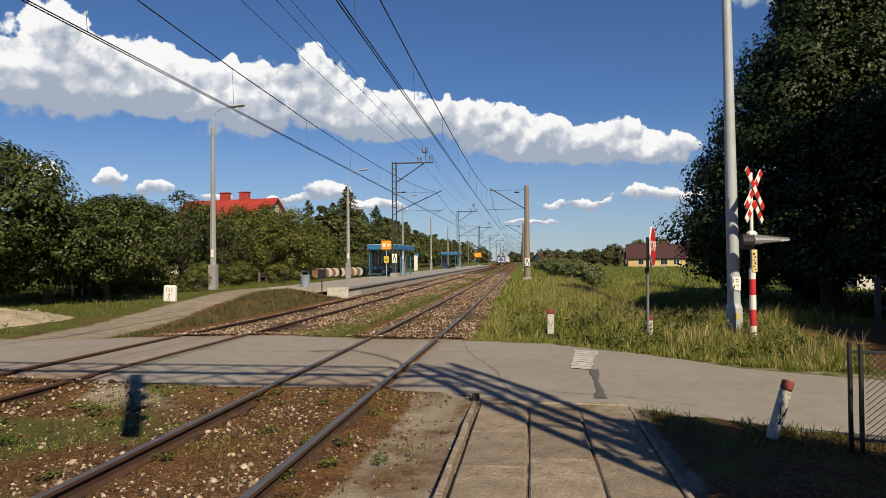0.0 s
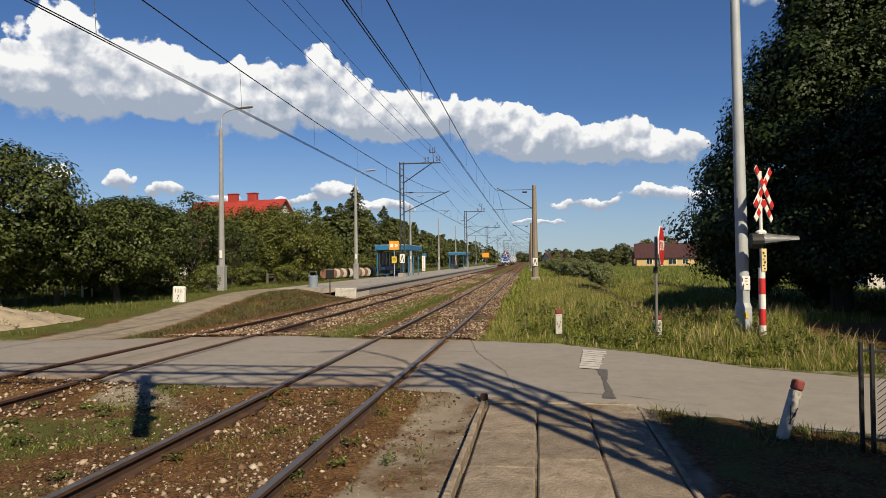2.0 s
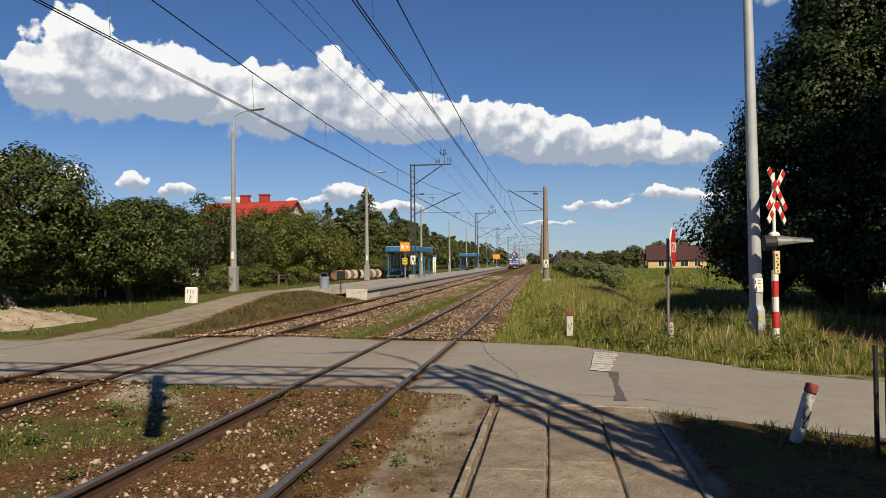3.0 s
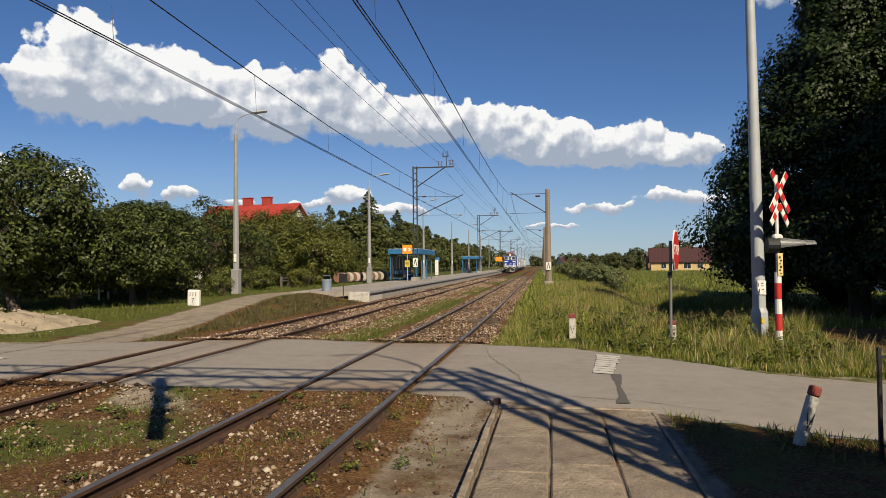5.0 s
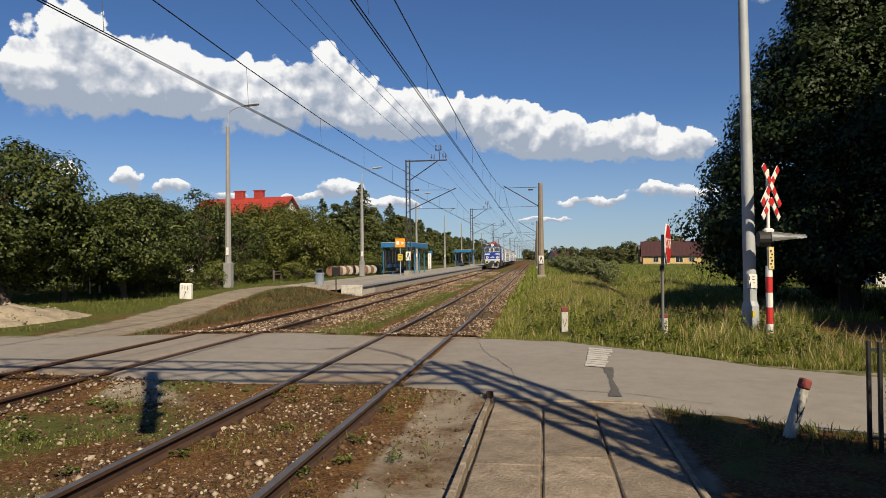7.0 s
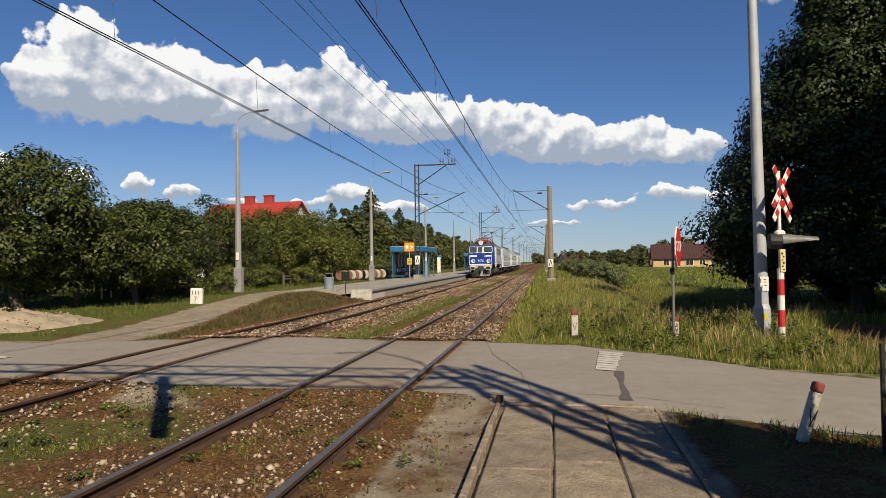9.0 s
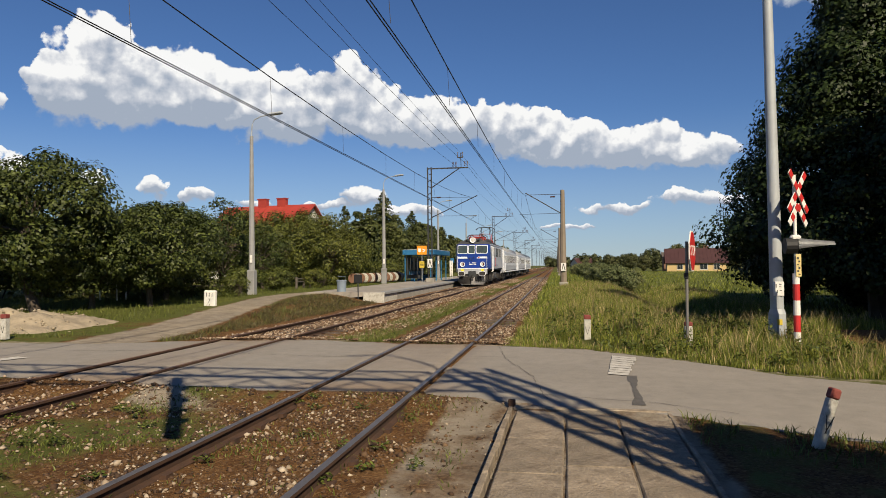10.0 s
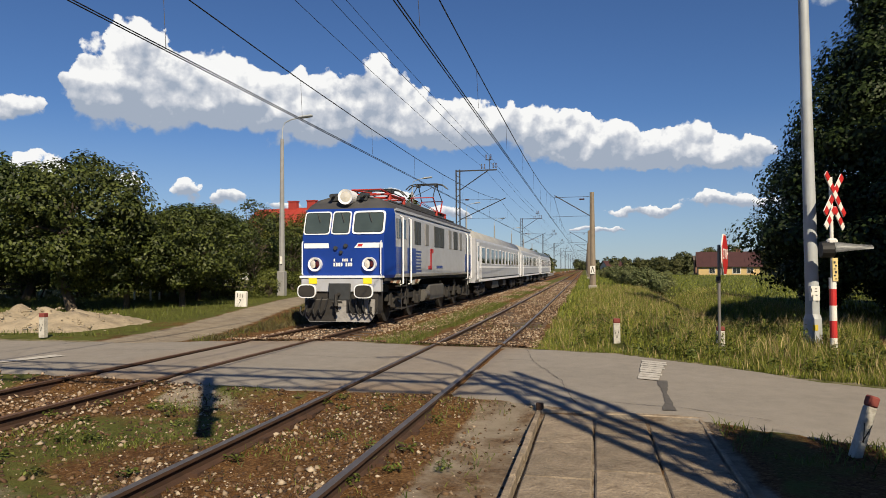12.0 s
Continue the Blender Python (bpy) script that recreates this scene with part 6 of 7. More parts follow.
# white garden table glimpsed under the fruit trees
gb = thing("garden_table", pose(-20.2, 27.4, ground_z(-20.2, 27.4)), "white garden table under the fruit trees", "table")
bm = bmesh.new()
box(bm, (1.5, 0.8, 0.05), (0, 0, 0.74), bevel=0.01)
part("tabletop", bm, M_WHITE, gb)
for sx in (-1, 1):
    for sy in (-1, 1):
        bm = bmesh.new()
        box(bm, (0.06, 0.06, 0.72), (sx * 0.65, sy * 0.32, 0.36))
        part("leg", bm, M_WHITE, gb)


# ---- train ----
M_LOCO_BLUE = surface("glossy_blue_paint", (0.0074, 0.0355, 0.2294), 0.32, vary=0.10, scale=1.2, grain=18, relief=0.02)
M_LOCO_GREY = surface("light_grey_coach_paint", (0.378, 0.3948, 0.4368), 0.45, vary=0.07, scale=0.9, grain=14, relief=0.02, dirt=(0.2268, 0.21, 0.1932), dirt_amount=0.35)
M_LOCO_WHITE = surface("white_coach_paint", (0.76, 0.78, 0.82), 0.42, vary=0.05, scale=1.5, relief=0.02, dirt=(0.45, 0.42, 0.38), dirt_amount=0.2)
M_LOCO_ROOF = surface("sooty_roof_paint", (0.0481, 0.0481, 0.0518), 0.7, vary=0.25, scale=1.2, grain=14, relief=0.1)
M_COACH_ROOF = surface("silver_grey_roof", (0.296, 0.2997, 0.296), 0.55, 0.15, vary=0.12, scale=0.8, relief=0.05, dirt=(0.1628, 0.1554, 0.148), dirt_amount=0.4)
M_UNDER = surface("oily_underframe", (0.0222, 0.02, 0.0185), 0.75, vary=0.4, scale=3, grain=20, relief=0.2)
M_PLOUGH = surface("grey_plough_paint", (0.296, 0.2886, 0.2812), 0.6, vary=0.15, scale=3, relief=0.1, dirt=(0.0888, 0.074, 0.0666), dirt_amount=0.7)
M_PANTO_RED = surface("red_pantograph_paint", (0.34, 0.03, 0.022), 0.5, vary=0.15, relief=0.03)
M_CABGLASS = glass_material("cab_windscreen_glass", (0.055, 0.075, 0.072), 0.04)


def rounded(x, z, w, h, power=3.2, n=28):
    """A rounded oblong outline with half sizes w and h."""
    out = []
    for k in range(n):
        u, v = math.cos(math.tau * k / n), math.sin(math.tau * k / n)
        out.append((x + w * math.copysign(abs(u) ** (2 / power), u), z + h * math.copysign(abs(v) ** (2 / power), v)))
    return out


M_LENS = glass_material("headlamp_glass", (0.62, 0.60, 0.55), 0.12)
M_LENS_RED = glass_material("red_lamp_glass", (0.07, 0.012, 0.01), 0.15)

# half outline of the body: x, z, and how far the face falls back at that height
SHELL = [(1.43, 1.43, 0.0), (1.475, 1.52, 0.0), (1.475, 2.70, 0.0), (1.46, 3.38, 0.22), (1.42, 3.54, 0.28), (1.30, 3.68, 0.42), (1.02, 3.84, 0.62), (0.60, 3.95, 0.75), (0.0, 3.99, 0.80)]


def shell_faces(bm, lo, hi, y_list, narrow, cap_front=False, cap_back=False, sides=True):
    """Part of the body shell between two levels of the outline; narrow(y) draws in the ends."""
    rows = []
    for k in range(lo, hi + 1):
        x, z, back = SHELL[k]
        left, right = [], []
        for y, end in y_list:
            yy = y + (back if end < 0 else -back if end > 0 else 0)
            w = x - (narrow if end else 0.0) * min(1, x)
            left.append(bm.verts.new((-w, yy, z)))
            right.append(bm.verts.new((w, yy, z)))
        rows.append((left, right))
    for a, b in zip(rows, rows[1:]):
        for s in (0, 1):
            if sides:
                for i in range(len(y_list) - 1):
                    bm.faces.new((a[s][i], a[s][i + 1], b[s][i + 1], b[s][i]))
        for i, flag in ((0, cap_front), (-1, cap_back)):
            if flag:
                bm.faces.new((a[0][i], a[1][i], b[1][i], b[0][i]))
    bmesh.ops.remove_doubles(bm, verts=bm.verts, dist=0.0005)
    bmesh.ops.recalc_face_normals(bm, faces=bm.faces)
    return bm


def wheelset(parent, y, r, name="wheel"):
    for s in (-1, 1):
        bm = bmesh.new()
        rod(bm, (s * 0.68, y, r), (s * 0.82, y, r), r, r * 0.98, seg=22)
        rod(bm, (s * 0.80, y, r), (s * 0.95, y, r), 0.16, 0.12, seg=10)
        part(name, bm, M_UNDER, parent)


def bogie(thing_, y, wheels, r, length):
    bm = bmesh.new()
    for s in (-1, 1):
        box(bm, (0.12, length, 0.22), (s * 1.02, y, r + 0.18), bevel=0.02)
        for w in wheels:
            box(bm, (0.22, 0.36, 0.34), (s * 1.06, y + w, r), bevel=0.04)
            for e in (-0.38, 0.38):
                rod(bm, (s * 1.05, y + w + e, r - 0.05), (s * 1.05, y + w + e, r + 0.34), 0.09, seg=8)
        rod(bm, (s * 1.05, y, r - 0.1), (s * 1.05, y, r + 0.45), 0.13, seg=8)
        box(bm, (0.10, 0.5, 0.30), (s * 1.1, y - length * 0.28, r - 0.12), bevel=0.03)
        rod(bm, (s * 1.1, y - length * 0.45, r - 0.25), (s * 1.1, y + length * 0.4, r - 0.2), 0.025, seg=6)
    box(bm, (1.9, length * 0.8, 0.2), (0, y, r + 0.25))
    bg = part("bogie", bm, M_UNDER, thing_, "oily black bogie frame")
    for w in wheels:
        wheelset(bg, y + w, r)


def face_parts(lo, end, F):
    """The fittings of one cab face; F maps (x, z, out) to the loco's space."""
    # windscreens: three panes with rounded corners in white frames on the sloping upper face
    def slab(outline, out, thick):
        bm = bmesh.new()
        a = [bm.verts.new(F(x, z, out)) for x, z in outline]
        b = [bm.verts.new(F(x, z, out - thick)) for x, z in outline]
        bm.faces.new(a)
        bm.faces.new(b[::-1])
        for i in range(len(a)):
            bm.faces.new((a[i], b[i], b[(i + 1) % len(a)], a[(i + 1) % len(a)]))
        bmesh.ops.recalc_face_normals(bm, faces=bm.faces)
        return bm
    for x, w, rim in ((-0.85, 0.86, 0.032), (-0.08, 0.60, 0.035), (0.79, 1.02, 0.05)):
        fr = part("windscreen_frame", slab(rounded(x, 3.10, w / 2, 0.36, 9, 32), 0.03, 0.04), M_LOCO_WHITE, lo)
        part("rubber_seal", slab(rounded(x, 3.10, w / 2 - rim, 0.36 - rim, 9, 32), 0.036, 0.02), M_BLACK, fr)
        part("pane", slab(rounded(x, 3.10, w / 2 - rim - 0.018, 0.342 - rim, 9, 32), 0.040, 0.02), M_CABGLASS, fr)
        bm = bmesh.new()
        rod(bm, F(x - 0.02, 3.42, 0.07), F(x + 0.10, 3.12, 0.08), 0.012, seg=5)
        part("wiper", bm, M_BLACK, fr)
    for pts in ([(-1.25, 2.33), (-0.44, 2.33), (-0.46, 2.48), (-1.25, 2.48)], [(0.36, 2.33), (1.25, 2.33), (1.25, 2.48), (0.48, 2.48)]):
        part("white_stripe", slab(pts, 0.006, 0.016), M_LOCO_WHITE, lo)
    part("stripe_emblem", slab([(0.46, 2.37), (0.60, 2.37), (0.64, 2.45), (0.50, 2.45)], 0.010, 0.01), M_RED, lo, "small plain red emblem on the white stripe")
    for x, z, r, name in ((-0.86, 1.84, 0.21, "headlamp"), (0.86, 1.84, 0.21, "headlamp"), (0.0, 3.90, 0.235, "roof_headlamp")):
        deep = -0.02 if name == "headlamp" else -0.45
        bm = bmesh.new()
        n = 22
        outer, inner, back = [], [], []
        for k in range(n):
            c, s = math.cos(k * math.tau / n), math.sin(k * math.tau / n)
            outer.append(bm.verts.new(F(x + r * c, z + r * s, 0.13, True)))
            inner.append(bm.verts.new(F(x + r * 0.72 * c, z + r * 0.72 * s, 0.10, True)))
            back.append(bm.verts.new(F(x + r * c, z + r * s, deep, True)))
        for k in range(n):
            j = (k + 1) % n
            bm.faces.new((outer[k], outer[j], inner[j], inner[k]))
            bm.faces.new((outer[k], back[k], back[j], outer[j]))
        bmesh.ops.recalc_face_normals(bm, faces=bm.faces)
        hl = part(name, bm, M_LOCO_WHITE, lo, "round headlamp with a white rim")
        for e, rr, mt in ((-0.26, 0.40, M_LENS), (0.34, 0.30, M_LENS_RED)) if name == "headlamp" else ((0.0, 0.72, M_LENS),):
            bm = bmesh.new()
            ring = [bm.verts.new(F(x + r * e + r * rr * math.cos(k * math.tau / 16), z + r * rr * math.sin(k * math.tau / 16) * (1.5 if name == "headlamp" else 1), 0.098 + 0.002, True)) for k in range(16)]
            mid = bm.verts.new(F(x + r * e, z, 0.125, True))
            for k in range(16):
                bm.faces.new((ring[k], ring[(k + 1) % 16], mid))
            bmesh.ops.recalc_face_normals(bm, faces=bm.faces)
            part("lens", bm, mt, hl)
    # running number and crest as plain bars
    for x, z, w, h in tuple((-0.27 + 0.068 * k, 1.965, 0.044, 0.085) for k in (0, 4, 5, 6, 8)) + tuple((-0.27 + 0.077 * k, 1.83, 0.056, 0.11) for k in (0, 1, 2, 3, 5, 6, 7)):
        bm = bmesh.new()
        vs = [bm.verts.new(F(x + sx * w / 2, z + sz * h / 2, 0.006)) for sx, sz in ((-1, -1), (1, -1), (1, 1), (-1, 1))]
        bm.faces.new(vs)
        part("number_bar", bm, M_TEXT_WHITE, lo)
    for x, z, r in ((-0.22, 2.33, 0.06), (0.10, 2.40, 0.06), (-0.05, 2.20, 0.05)):
        bm = bmesh.new()
        rod(bm, F(x, z, 0.0), F(x, z, 0.07), r, seg=10)
        part("socket", bm, M_STEEL, lo)
    for x in (-1.27, 1.22):
        bm = bmesh.new()
        rods(bm, [F(x, 1.52, 0.03), F(x, 1.55, 0.09), F(x, 2.50, 0.09), F(x, 2.53, 0.03)], 0.02)
        part("hand_rail", bm, M_LOCO_WHITE, lo)


def locomotive():
    lo = thing("electric_locomotive", pose(MID_2, 19.4, 0), "blue and grey electric locomotive with white stripes, pantograph raised", "locomotive")
    length = 14.7
    ys = [(0.0, -1), (0.62, 0), (length - 0.62, 0), (length, 1)]
    part("cab_face", shell_faces(bmesh.new(), 0, 4, [ys[0], ys[1]], 0.18, True, False), M_LOCO_BLUE, lo)
    part("cab_face", shell_faces(bmesh.new(), 0, 4, [ys[2], ys[3]], 0.18, False, True), M_LOCO_BLUE, lo)
    part("side_wall", shell_faces(bmesh.new(), 1, 4, [ys[1], ys[2]], 0.18), M_LOCO_GREY, lo)
    part("roof", shell_faces(bmesh.new(), 4, 8, ys, 0.18, True, True), M_LOCO_ROOF, lo, smooth=True)
    part("side_skirt", shell_faces(bmesh.new(), 0, 1, [(0.62, 0), (length - 0.62, 0)], 0.0), M_LOCO_WHITE, lo, "white lower side band")
    bm = bmesh.new()
    box(bm, (2.7, length - 0.3, 0.1), (0, length / 2, 1.38))
    part("floor_frame", bm, M_UNDER, lo)

    def front(x, z, out=0.0, straight=False):
        back = float(np.interp(z, [s[1] for s in SHELL[:7]], [s[2] for s in SHELL[:7]]))
        if straight and z > 3.6:
            back = 0.32
        return Vector((x, back - out, z))

    def rear(x, z, out=0.0, straight=False):
        v = front(x, z, out, straight)
        return Vector((-v.x, length - v.y, v.z))
    face_parts(lo, 0, front)
    face_parts(lo, 1, rear)
    # sides: blue field with a broken edge, doors with white hand rails, louvred windows
    for s in (-1, 1):
        X = s * 1.478
        for y0, y1, z0, z1 in ((0.62, 3.1, 1.55, 2.38), (length - 2.3, length - 0.62, 1.55, 2.38)):
            bm = bmesh.new()
            box(bm, (0.012, y1 - y0, z1 - z0), (X, (y0 + y1) / 2, (z0 + z1) / 2))
            part("blue_field", bm, M_LOCO_BLUE, lo)
        for k in range(7):
            bm = bmesh.new()
            w = 0.75 - 0.04 * (k % 3)
            box(bm, (0.010, w, 0.055), (X, 3.1 + w / 2, 1.62 + 0.11 * k))
            part("speed_stripe", bm, M_LOCO_BLUE, lo)
        for y in (1.62, length - 1.62):
            bm = bmesh.new()
            box(bm, (0.03, 0.62, 1.75), (X, y, 2.50), bevel=0.008)
            dr = part("cab_door", bm, M_LOCO_GREY, lo)
            bm = bmesh.new()
            box(bm, (0.02, 0.42, 0.62), (X + s * 0.012, y, 2.95), bevel=0.006)
            part("pane", bm, M_PANE, dr)
            for e in (-0.48, 0.48):
                bm = bmesh.new()
                rods(bm, [(X, y + e, 1.2), (X + s * 0.09, y + e, 1.23), (X + s * 0.09, y + e, 3.3), (X, y + e, 3.35)], 0.028)
                part("hand_rail", bm, M_LOCO_WHITE, lo)
            bm = bmesh.new()
            for z in (0.45, 0.80, 1.15):
                box(bm, (0.26, 0.6, 0.03), (X - s * 0.1, y, z))
            for e in (-0.3, 0.3):
                box(bm, (0.03, 0.03, 0.98), (X - s * 0.02, y + e, 0.90))
            part("step_ladder", bm, M_UNDER, lo)
        bm = bmesh.new()
        box(bm, (0.03, 0.42, 0.6), (X, 0.95, 2.95), bevel=0.008)
        part("cab_window", bm, M_PANE, lo)
        for y in (3.35, 4.7, 6.35, 7.25, 8.9, 10.1, 11.3):
            wide = 0.95 if y in (3.35, 6.35, 7.25, 10.1) else 0.5
            bm = bmesh.new()
            box(bm, (0.028, min(wide, 0.85), 0.78), (X, y, 2.92), bevel=0.006)
            wn = part("side_window", bm, M_LOUVRE if wide > 0.6 else M_LOCO_ROOF2, lo, "dark louvred window")
            if wide > 0.6:
                for k in range(4):
                    bm = bmesh.new()
                    box(bm, (0.03, 0.035, 0.76), (X + s * 0.006, y - 0.3 + 0.2 * k, 2.92))
                    part("mullion", bm, M_STEEL, wn)
        bm = bmesh.new()
        box(bm, (0.012, 0.26, 0.75), (X, 5.35, 2.04))
        box(bm, (0.012, 0.45, 0.16), (X, 5.5, 2.36))
        box(bm, (0.012, 0.4, 0.13), (X, 5.1, 1.74))
        part("red_logo", bm, M_RED, lo, "plain red emblem")
        bm = bmesh.new()
        for k in range(4):
            box(bm, (0.012, 0.22, 0.10), (X, 6.4 + 0.28 * k, 1.76))
        part("emblem_bar", bm, M_LOCO_BLUE, lo)
        bm = bmesh.new()
        box(bm, (0.02, length - 1.3, 0.08), (X - s * 0.002, length / 2, 3.53))
        part("gutter", bm, M_LOCO_GREY, lo)
    # buffer beams, buffers, plough, hoses and coupling at both ends
    for e in (0, 1):
        ob_m = pose(0, 0, 0) if e == 0 else pose(0, length, 0, 0, 0, 180)
        def put(name, bm, mt, label=""):
            ob = part(name, bm, mt, lo, label)
            ob.matrix_basis = ob_m
            return ob
        bm = bmesh.new()
        box(bm, (2.5, 0.28, 0.42), (0, -0.08, 1.22), bevel=0.02)
        put("buffer_beam", bm, M_LOCO_GREY, "light grey buffer beam")
        bm = bmesh.new()
        box(bm, (2.58, 0.34, 0.075), (0, -0.09, 1.46), bevel=0.012)
        put("beam_ledge", bm, M_LOCO_WHITE, "white ledge above the buffer beam")
        for s in (-1, 1):
            bm = bmesh.new()
            box(bm, (0.26, 0.02, 0.20), (s * 0.86, -0.24, 1.36))
            put("yellow_field", bm, M_YELLOW_BRIGHT)
            bm = bmesh.new()
            rod(bm, (s * 0.875, -0.2, 1.05), (s * 0.875, -0.63, 1.05), 0.11, seg=12)
            put("buffer_stem", bm, M_UNDER)
            bm = bmesh.new()
            plate(bm, rounded(s * 0.875, 1.05, 0.29, 0.205), -0.675, -0.625)
            hd = put("buffer_head", bm, M_LOCO_WHITE, "buffer plate with a pale rim")
            bm = bmesh.new()
            plate(bm, rounded(s * 0.875, 1.05, 0.255, 0.172), -0.687, -0.668)
            part("buffer_face", bm, M_UNDER, hd)
            bm = bmesh.new()
            for k in range(4):
                a = 0.36 + 0.2 * k
                rods(bm, [(s * a, -0.22, 0.84), (s * (a + 0.0), -0.40, 0.70), (s * (a + 0.04), -0.46, 0.50), (s * (a + 0.13), -0.46, 0.36 - 0.04 * (k % 2)), (s * (a + 0.23), -0.40, 0.40), (s * (a + 0.25), -0.34, 0.58)], 0.03)
            put("brake_hose", bm, M_BLACK)
        bm = bmesh.new()
        box(bm, (0.66, 0.26, 0.50), (0, -0.20, 1.02), bevel=0.02)
        cp = put("coupler_box", bm, M_STEEL)
        bm = bmesh.new()
        rods(bm, [(0, -0.3, 0.95), (0, -0.55, 0.92), (0.02, -0.6, 0.62), (0.0, -0.5, 0.45)], 0.06)
        rod(bm, (-0.16, -0.5, 0.72), (0.16, -0.5, 0.72), 0.035)
        part("coupling_hook", bm, M_UNDER, cp)
        bm = bmesh.new()
        box(bm, (2.3, 0.5, 0.85), (0, 0.1, 0.80))
        put("front_frame", bm, M_UNDER)
        bm = bmesh.new()
        outline = [(-1.1, 0.80), (-1.08, 0.30), (-0.95, 0.13), (0.95, 0.13), (1.08, 0.30), (1.1, 0.80)]
        plate(bm, [(x, z) for x, z in outline], -0.30, -0.24)
        put("snow_plough", bm, M_PLOUGH, "grey snow plough blade, scuffed")
        bm = bmesh.new()
        plate(bm, [(-1.08, 0.79), (-1.06, 0.31), (-0.93, 0.15), (-0.10, 0.15), (-0.10, 0.79)], -0.312, -0.302)
        put("plough_dark_half", bm, M_UNDER)
        bm = bmesh.new()
        box(bm, (0.5, 0.03, 0.42), (0.48, -0.31, 0.60), bevel=0.01)
        put("plough_plate", bm, M_BLACK)
    bogie(lo, 3.2, (-1.5, 1.5), 0.6, 4.3)
    bogie(lo, length - 3.2, (-1.5, 1.5), 0.6, 4.3)
    for s in (-1, 1):
        bm = bmesh.new()
        box(bm, (0.5, 2.6, 0.62), (s * 1.0, length / 2, 0.78), bevel=0.05)
        part("battery_box", bm, M_BATTERY, lo, "grey-black equipment box between the bogies")
        bm = bmesh.new()
        rod(bm, (s * 1.1, length / 2 - 2.0, 0.7), (s * 1.1, length / 2 - 1.4, 0.7), 0.22, seg=12)
        part("air_tank", bm, M_BATTERY, lo)
    # roof gear
    bm = bmesh.new()
    box(bm, (1.5, 4.2, 0.22), (0, 7.2, 4.07), bevel=0.04)
    box(bm, (1.2, 1.4, 0.30), (0, 10.8, 4.08), bevel=0.04)
    for s in (-1, 1):
        box(bm, (0.10, length - 4, 0.05), (s * 0.85, length / 2, 3.93))
    part("roof_housing", bm, M_LOCO_ROOF, lo)
    for s in (-1, 1):
        bm = bmesh.new()
        box(bm, (0.32, 0.25, 0.18), (s * 0.42, 0.62, 3.88), bevel=0.03)
        rod(bm, (s * 0.5, 0.30, 3.95), (s * 0.5, 0.8, 3.98), 0.06, 0.1, seg=10)
        part("horn", bm, M_STEEL, lo, "dark roof horn")

    def pantograph(y, up):
        bm = bmesh.new()
        for s in (-1, 1):
            rod(bm, (s * 0.62, y - 1.1, 4.22), (s * 0.62, y + 1.1, 4.22), 0.045, seg=6)
            for e in (-0.9, 0.9):
                rod(bm, (s * 0.62, y + e, 3.92), (s * 0.62, y + e, 4.2), 0.07, seg=8)
        for e in (-1.05, 0.0, 1.05):
            rod(bm, (-0.62, y + e, 4.22), (0.62, y + e, 4.22), 0.04, seg=6)
        base = part("pantograph_base", bm, M_PANTO_RED, lo, "red pantograph base frame")
        top = 5.52 if up else 4.46
        knee = 4.85 if up else 4.34
        reach = 0.95 if up else 1.5
        bm = bmesh.new()
        for s in (-1, 1):
            for e in (-1, 1):
                rod(bm, (s * 0.55, y + e * 0.28, 4.25), (s * 0.5, y + e * reach, knee), 0.032, seg=6)
        for e in (-1, 1):
            rod(bm, (-0.5, y + e * reach, knee), (0.5, y + e * reach, knee), 0.025, seg=6)
            rod(bm, (-0.5, y + e * reach, knee), (0.5, y + e * 0.28, 4.25), 0.015, seg=5)
        part("lower_arm", bm, M_PANTO_RED, base)
        bm = bmesh.new()
        for s in (-1, 1):
            for e in (-1, 1):
                rod(bm, (s * 0.5, y + e * reach, knee), (s * 0.42, y + e * 0.12, top - 0.06), 0.022, seg=6)
        rod(bm, (-0.5, y - reach, knee), (0.42, y - 0.12, top - 0.06), 0.012, seg=5)
        part("upper_arm", bm, M_STEEL, base)
        bm = bmesh.new()
        for e in (-0.2, 0.2):
            rods(bm, [(-0.95, y + e, top - 0.2), (-0.75, y + e, top - 0.02), (-0.5, y + e, top + 0.03), (0.5, y + e, top + 0.03), (0.75, y + e, top - 0.02), (0.95, y + e, top - 0.2)], 0.028)
        box(bm, (0.1, 0.5, 0.1), (-0.42, y, top - 0.04))
        box(bm, (0.1, 0.5, 0.1), (0.42, y, top - 0.04))
        part("contact_bow", bm, M_STEEL, base)
    pantograph(3.7, False)
    pantograph(10.9, True)
    return lo


M_LOUVRE = surface("dark_louvre", (0.045, 0.05, 0.05), 0.5, vary=0.2, scale=4, relief=0.05)
M_LOCO_ROOF2 = surface("grey_louvre", (0.1776, 0.1776, 0.1776), 0.6, vary=0.15, relief=0.05)
M_YELLOW_BRIGHT = surface("bright_yellow_paint", (0.80, 0.66, 0.02), 0.45, vary=0.08, relief=0.02)
M_BATTERY = surface("dusty_box_paint", (0.0814, 0.0777, 0.074), 0.7, vary=0.25, scale=3, relief=0.1)


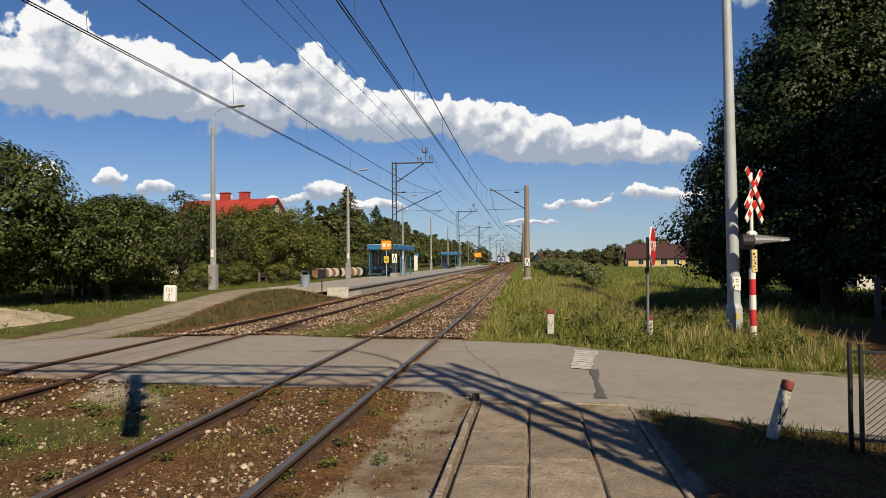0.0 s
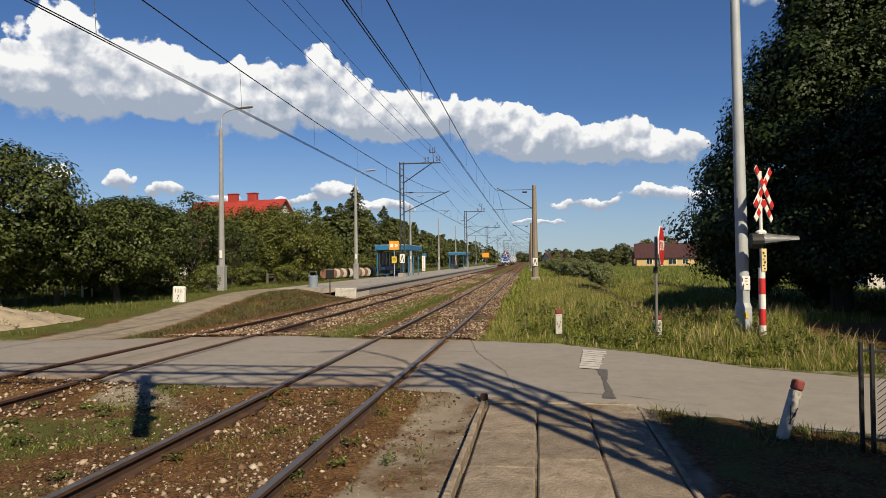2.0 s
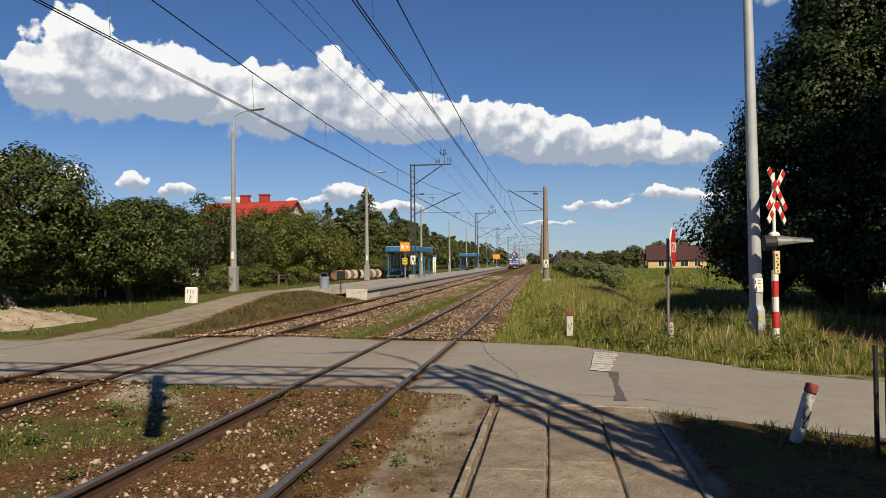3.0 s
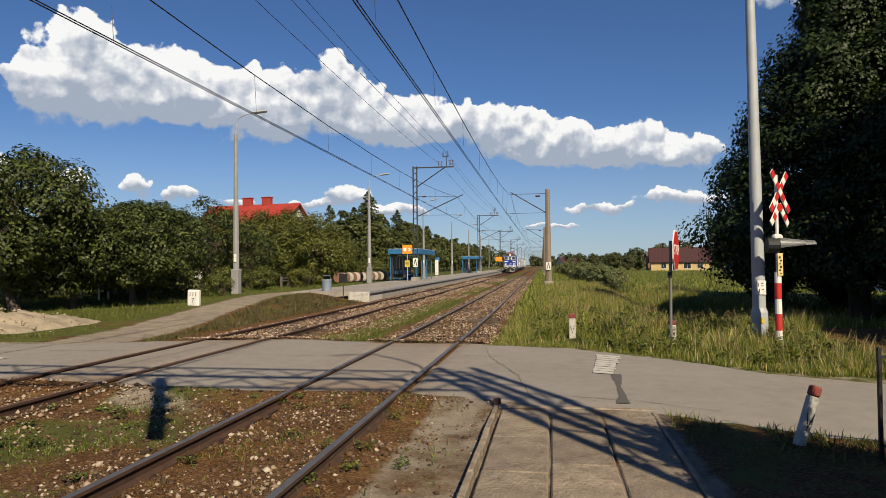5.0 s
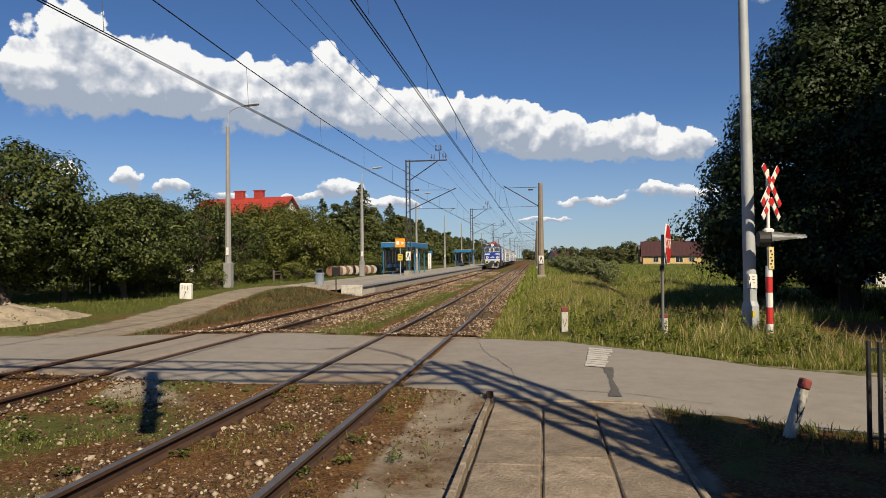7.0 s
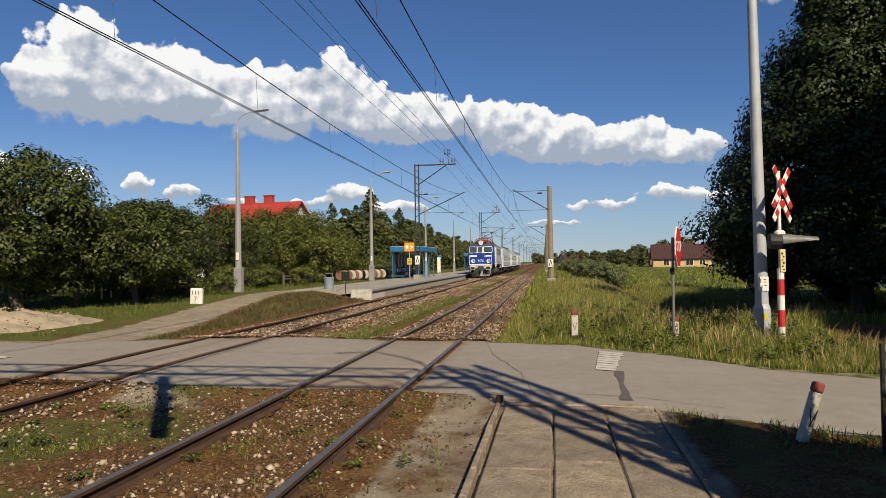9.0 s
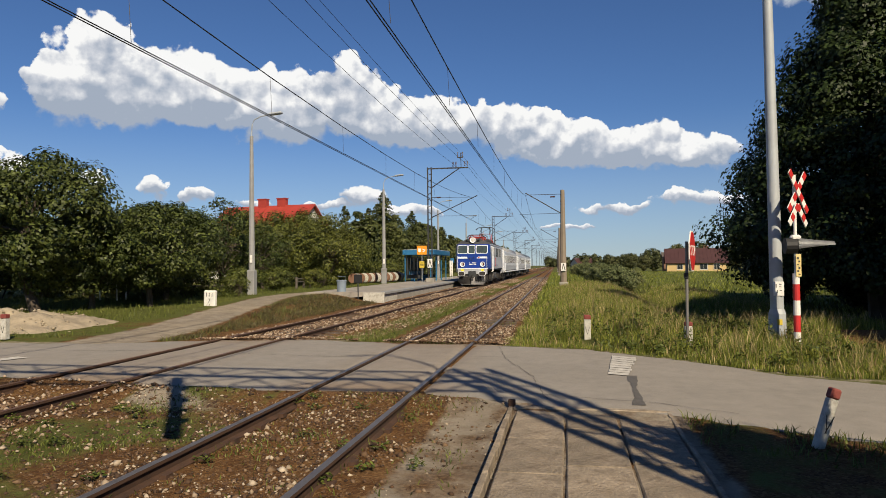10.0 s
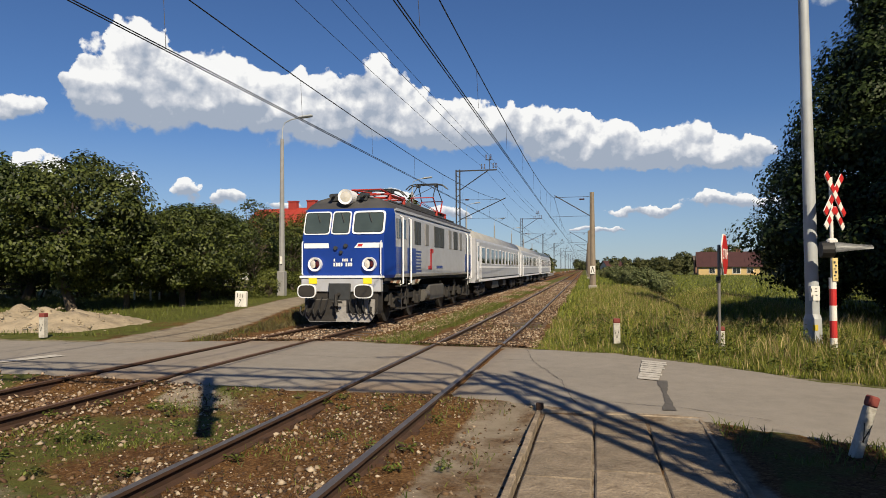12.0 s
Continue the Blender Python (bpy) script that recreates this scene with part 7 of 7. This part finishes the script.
def coach(roof_mat, label):
    co = thing("passenger_coach", pose(MID_2, 40, 0), label, "railway coach", "coaches")
    length, w = 24.2, 1.41
    outline = [(1.36, 0.95), (w, 1.1), (w, 3.15), (1.36, 3.3), (1.22, 3.55), (0.95, 3.78), (0.5, 3.93), (0.0, 3.98)]

    def strip(lo, hi, ends):
        bm = bmesh.new()
        rows = [[[bm.verts.new((s * x, y, z)) for y in (0.0, length)] for s in (-1, 1)] for x, z in outline[lo:hi + 1]]
        for a, b in zip(rows, rows[1:]):
            for s in (0, 1):
                bm.faces.new((a[s][0], a[s][1], b[s][1], b[s][0]))
            if ends:
                for i in (0, 1):
                    bm.faces.new((a[0][i], a[1][i], b[1][i], b[0][i]))
        bmesh.ops.remove_doubles(bm, verts=bm.verts, dist=0.0005)
        bmesh.ops.recalc_face_normals(bm, faces=bm.faces)
        return bm
    part("coach_body", strip(0, 3, True), M_LOCO_GREY, co)
    part("coach_roof", strip(3, 7, True), roof_mat, co, smooth=True)
    bm = bmesh.new()
    box(bm, (2.6, length - 0.1, 0.08), (0, length / 2, 0.97))
    part("coach_floor", bm, M_UNDER, co)
    for s in (-1, 1):
        X = s * (w + 0.003)
        for k in range(11):
            bm = bmesh.new()
            box(bm, (0.03, 1.16, 0.98), (X - s * 0.006, 2.7 + 1.88 * k, 2.42), bevel=0.01)
            wf = part("coach_window", bm, M_LOCO_WHITE, co)
            bm = bmesh.new()
            box(bm, (0.02, 1.06, 0.88), (X + s * 0.004, 2.7 + 1.88 * k, 2.42), bevel=0.008)
            part("pane", bm, M_PANE, wf)
        for z, h, mt in ((1.78, 0.10, M_LOCO_WHITE), (1.16, 0.07, M_STEEL), (1.04, 0.12, M_LOCO_WHITE)):
            bm = bmesh.new()
            box(bm, (0.016, length - 2.4, h), (X, length / 2, z))
            part("side_band", bm, mt, co)
        for y in (0.85, length - 0.85):
            bm = bmesh.new()
            box(bm, (0.03, 0.78, 2.0), (X, y, 2.1), bevel=0.01)
            dr = part("coach_door", bm, M_LOCO_WHITE, co)
            bm = bmesh.new()
            box(bm, (0.02, 0.42, 0.8), (X + s * 0.014, y, 2.5), bevel=0.01)
            part("pane", bm, M_PANE, dr)
            bm = bmesh.new()
            rods(bm, [(X, y + 0.48, 1.0), (X + s * 0.07, y + 0.48, 1.05), (X + s * 0.07, y + 0.48, 2.9)], 0.022)
            part("hand_rail", bm, M_LOCO_WHITE, co)
            bm = bmesh.new()
            for z in (0.45, 0.72):
                box(bm, (0.25, 0.7, 0.03), (X - s * 0.12, y, z))
            part("step", bm, M_UNDER, co)
    for e in (0, length):
        d = -1 if e == 0 else 1
        bm = bmesh.new()
        box(bm, (1.3, 0.3, 2.2), (0, e + d * 0.16, 2.2), bevel=0.05)
        part("gangway_bellows", bm, M_BLACK, co)
        for s in (-1, 1):
            bm = bmesh.new()
            rod(bm, (s * 0.87, e, 1.0), (s * 0.87, e + d * 0.5, 1.0), 0.09, seg=10)
            rod(bm, (s * 0.87, e + d * 0.48, 1.0), (s * 0.87, e + d * 0.54, 1.0), 0.22, seg=14)
            part("buffer", bm, M_UNDER, co)
    bogie(co, 3.4, (-1.25, 1.25), 0.46, 3.3)
    bogie(co, length - 3.4, (-1.25, 1.25), 0.46, 3.3)
    for s in (-1, 1):
        for y, l, h in ((9.5, 3.0, 0.5), (14.5, 1.6, 0.42)):
            bm = bmesh.new()
            box(bm, (0.5, l, h), (s * 0.95, y, 0.68), bevel=0.04)
            part("equipment_box", bm, M_BATTERY, co)
    for k in range(7):
        bm = bmesh.new()
        box(bm, (0.35, 0.5, 0.12), (0, 2.5 + 3.2 * k, 3.99), bevel=0.03)
        part("roof_vent", bm, roof_mat, co)
    return co


M_ROOF_BLUEGREY = surface("blue_grey_roof", (0.0814, 0.1036, 0.1258), 0.5, 0.15, vary=0.12, scale=0.8, relief=0.05)
loco = locomotive()
coaches = [coach(M_COACH_ROOF, "light grey passenger coach with a silver roof behind the locomotive")]
coaches.append(copy_thing(coaches[0], pose(MID_2, 66, 0)))
coaches.append(coach(M_ROOF_BLUEGREY, "light grey passenger coach with a dark blue-grey roof"))


# ---- the train runs towards the crossing at an even speed ----
def front_at(t):
    back = 12.0 - t
    return 19.4 + 19.0 * back


def on_track(y, length):
    """Pose of a vehicle whose front stands at y on the platform track."""
    a, b = MID_2 + shift_2(y + 2), MID_2 + shift_2(y + length - 2)
    yaw = math.degrees(math.atan2(-(b - a), length - 4))
    return pose(a - 2 * (b - a) / (length - 4), y, 0.0, 0, 0, yaw)


def motions():
    times = [0.5 * k for k in range(25)]
    walk(loco, [(t, on_track(front_at(t), 14.7)) for t in times])
    for k, vehicle in enumerate(coaches):
        walk(vehicle, [(t, on_track(front_at(t) + 15.9 + 25.3 * k, 24.2)) for t in times])


motions()
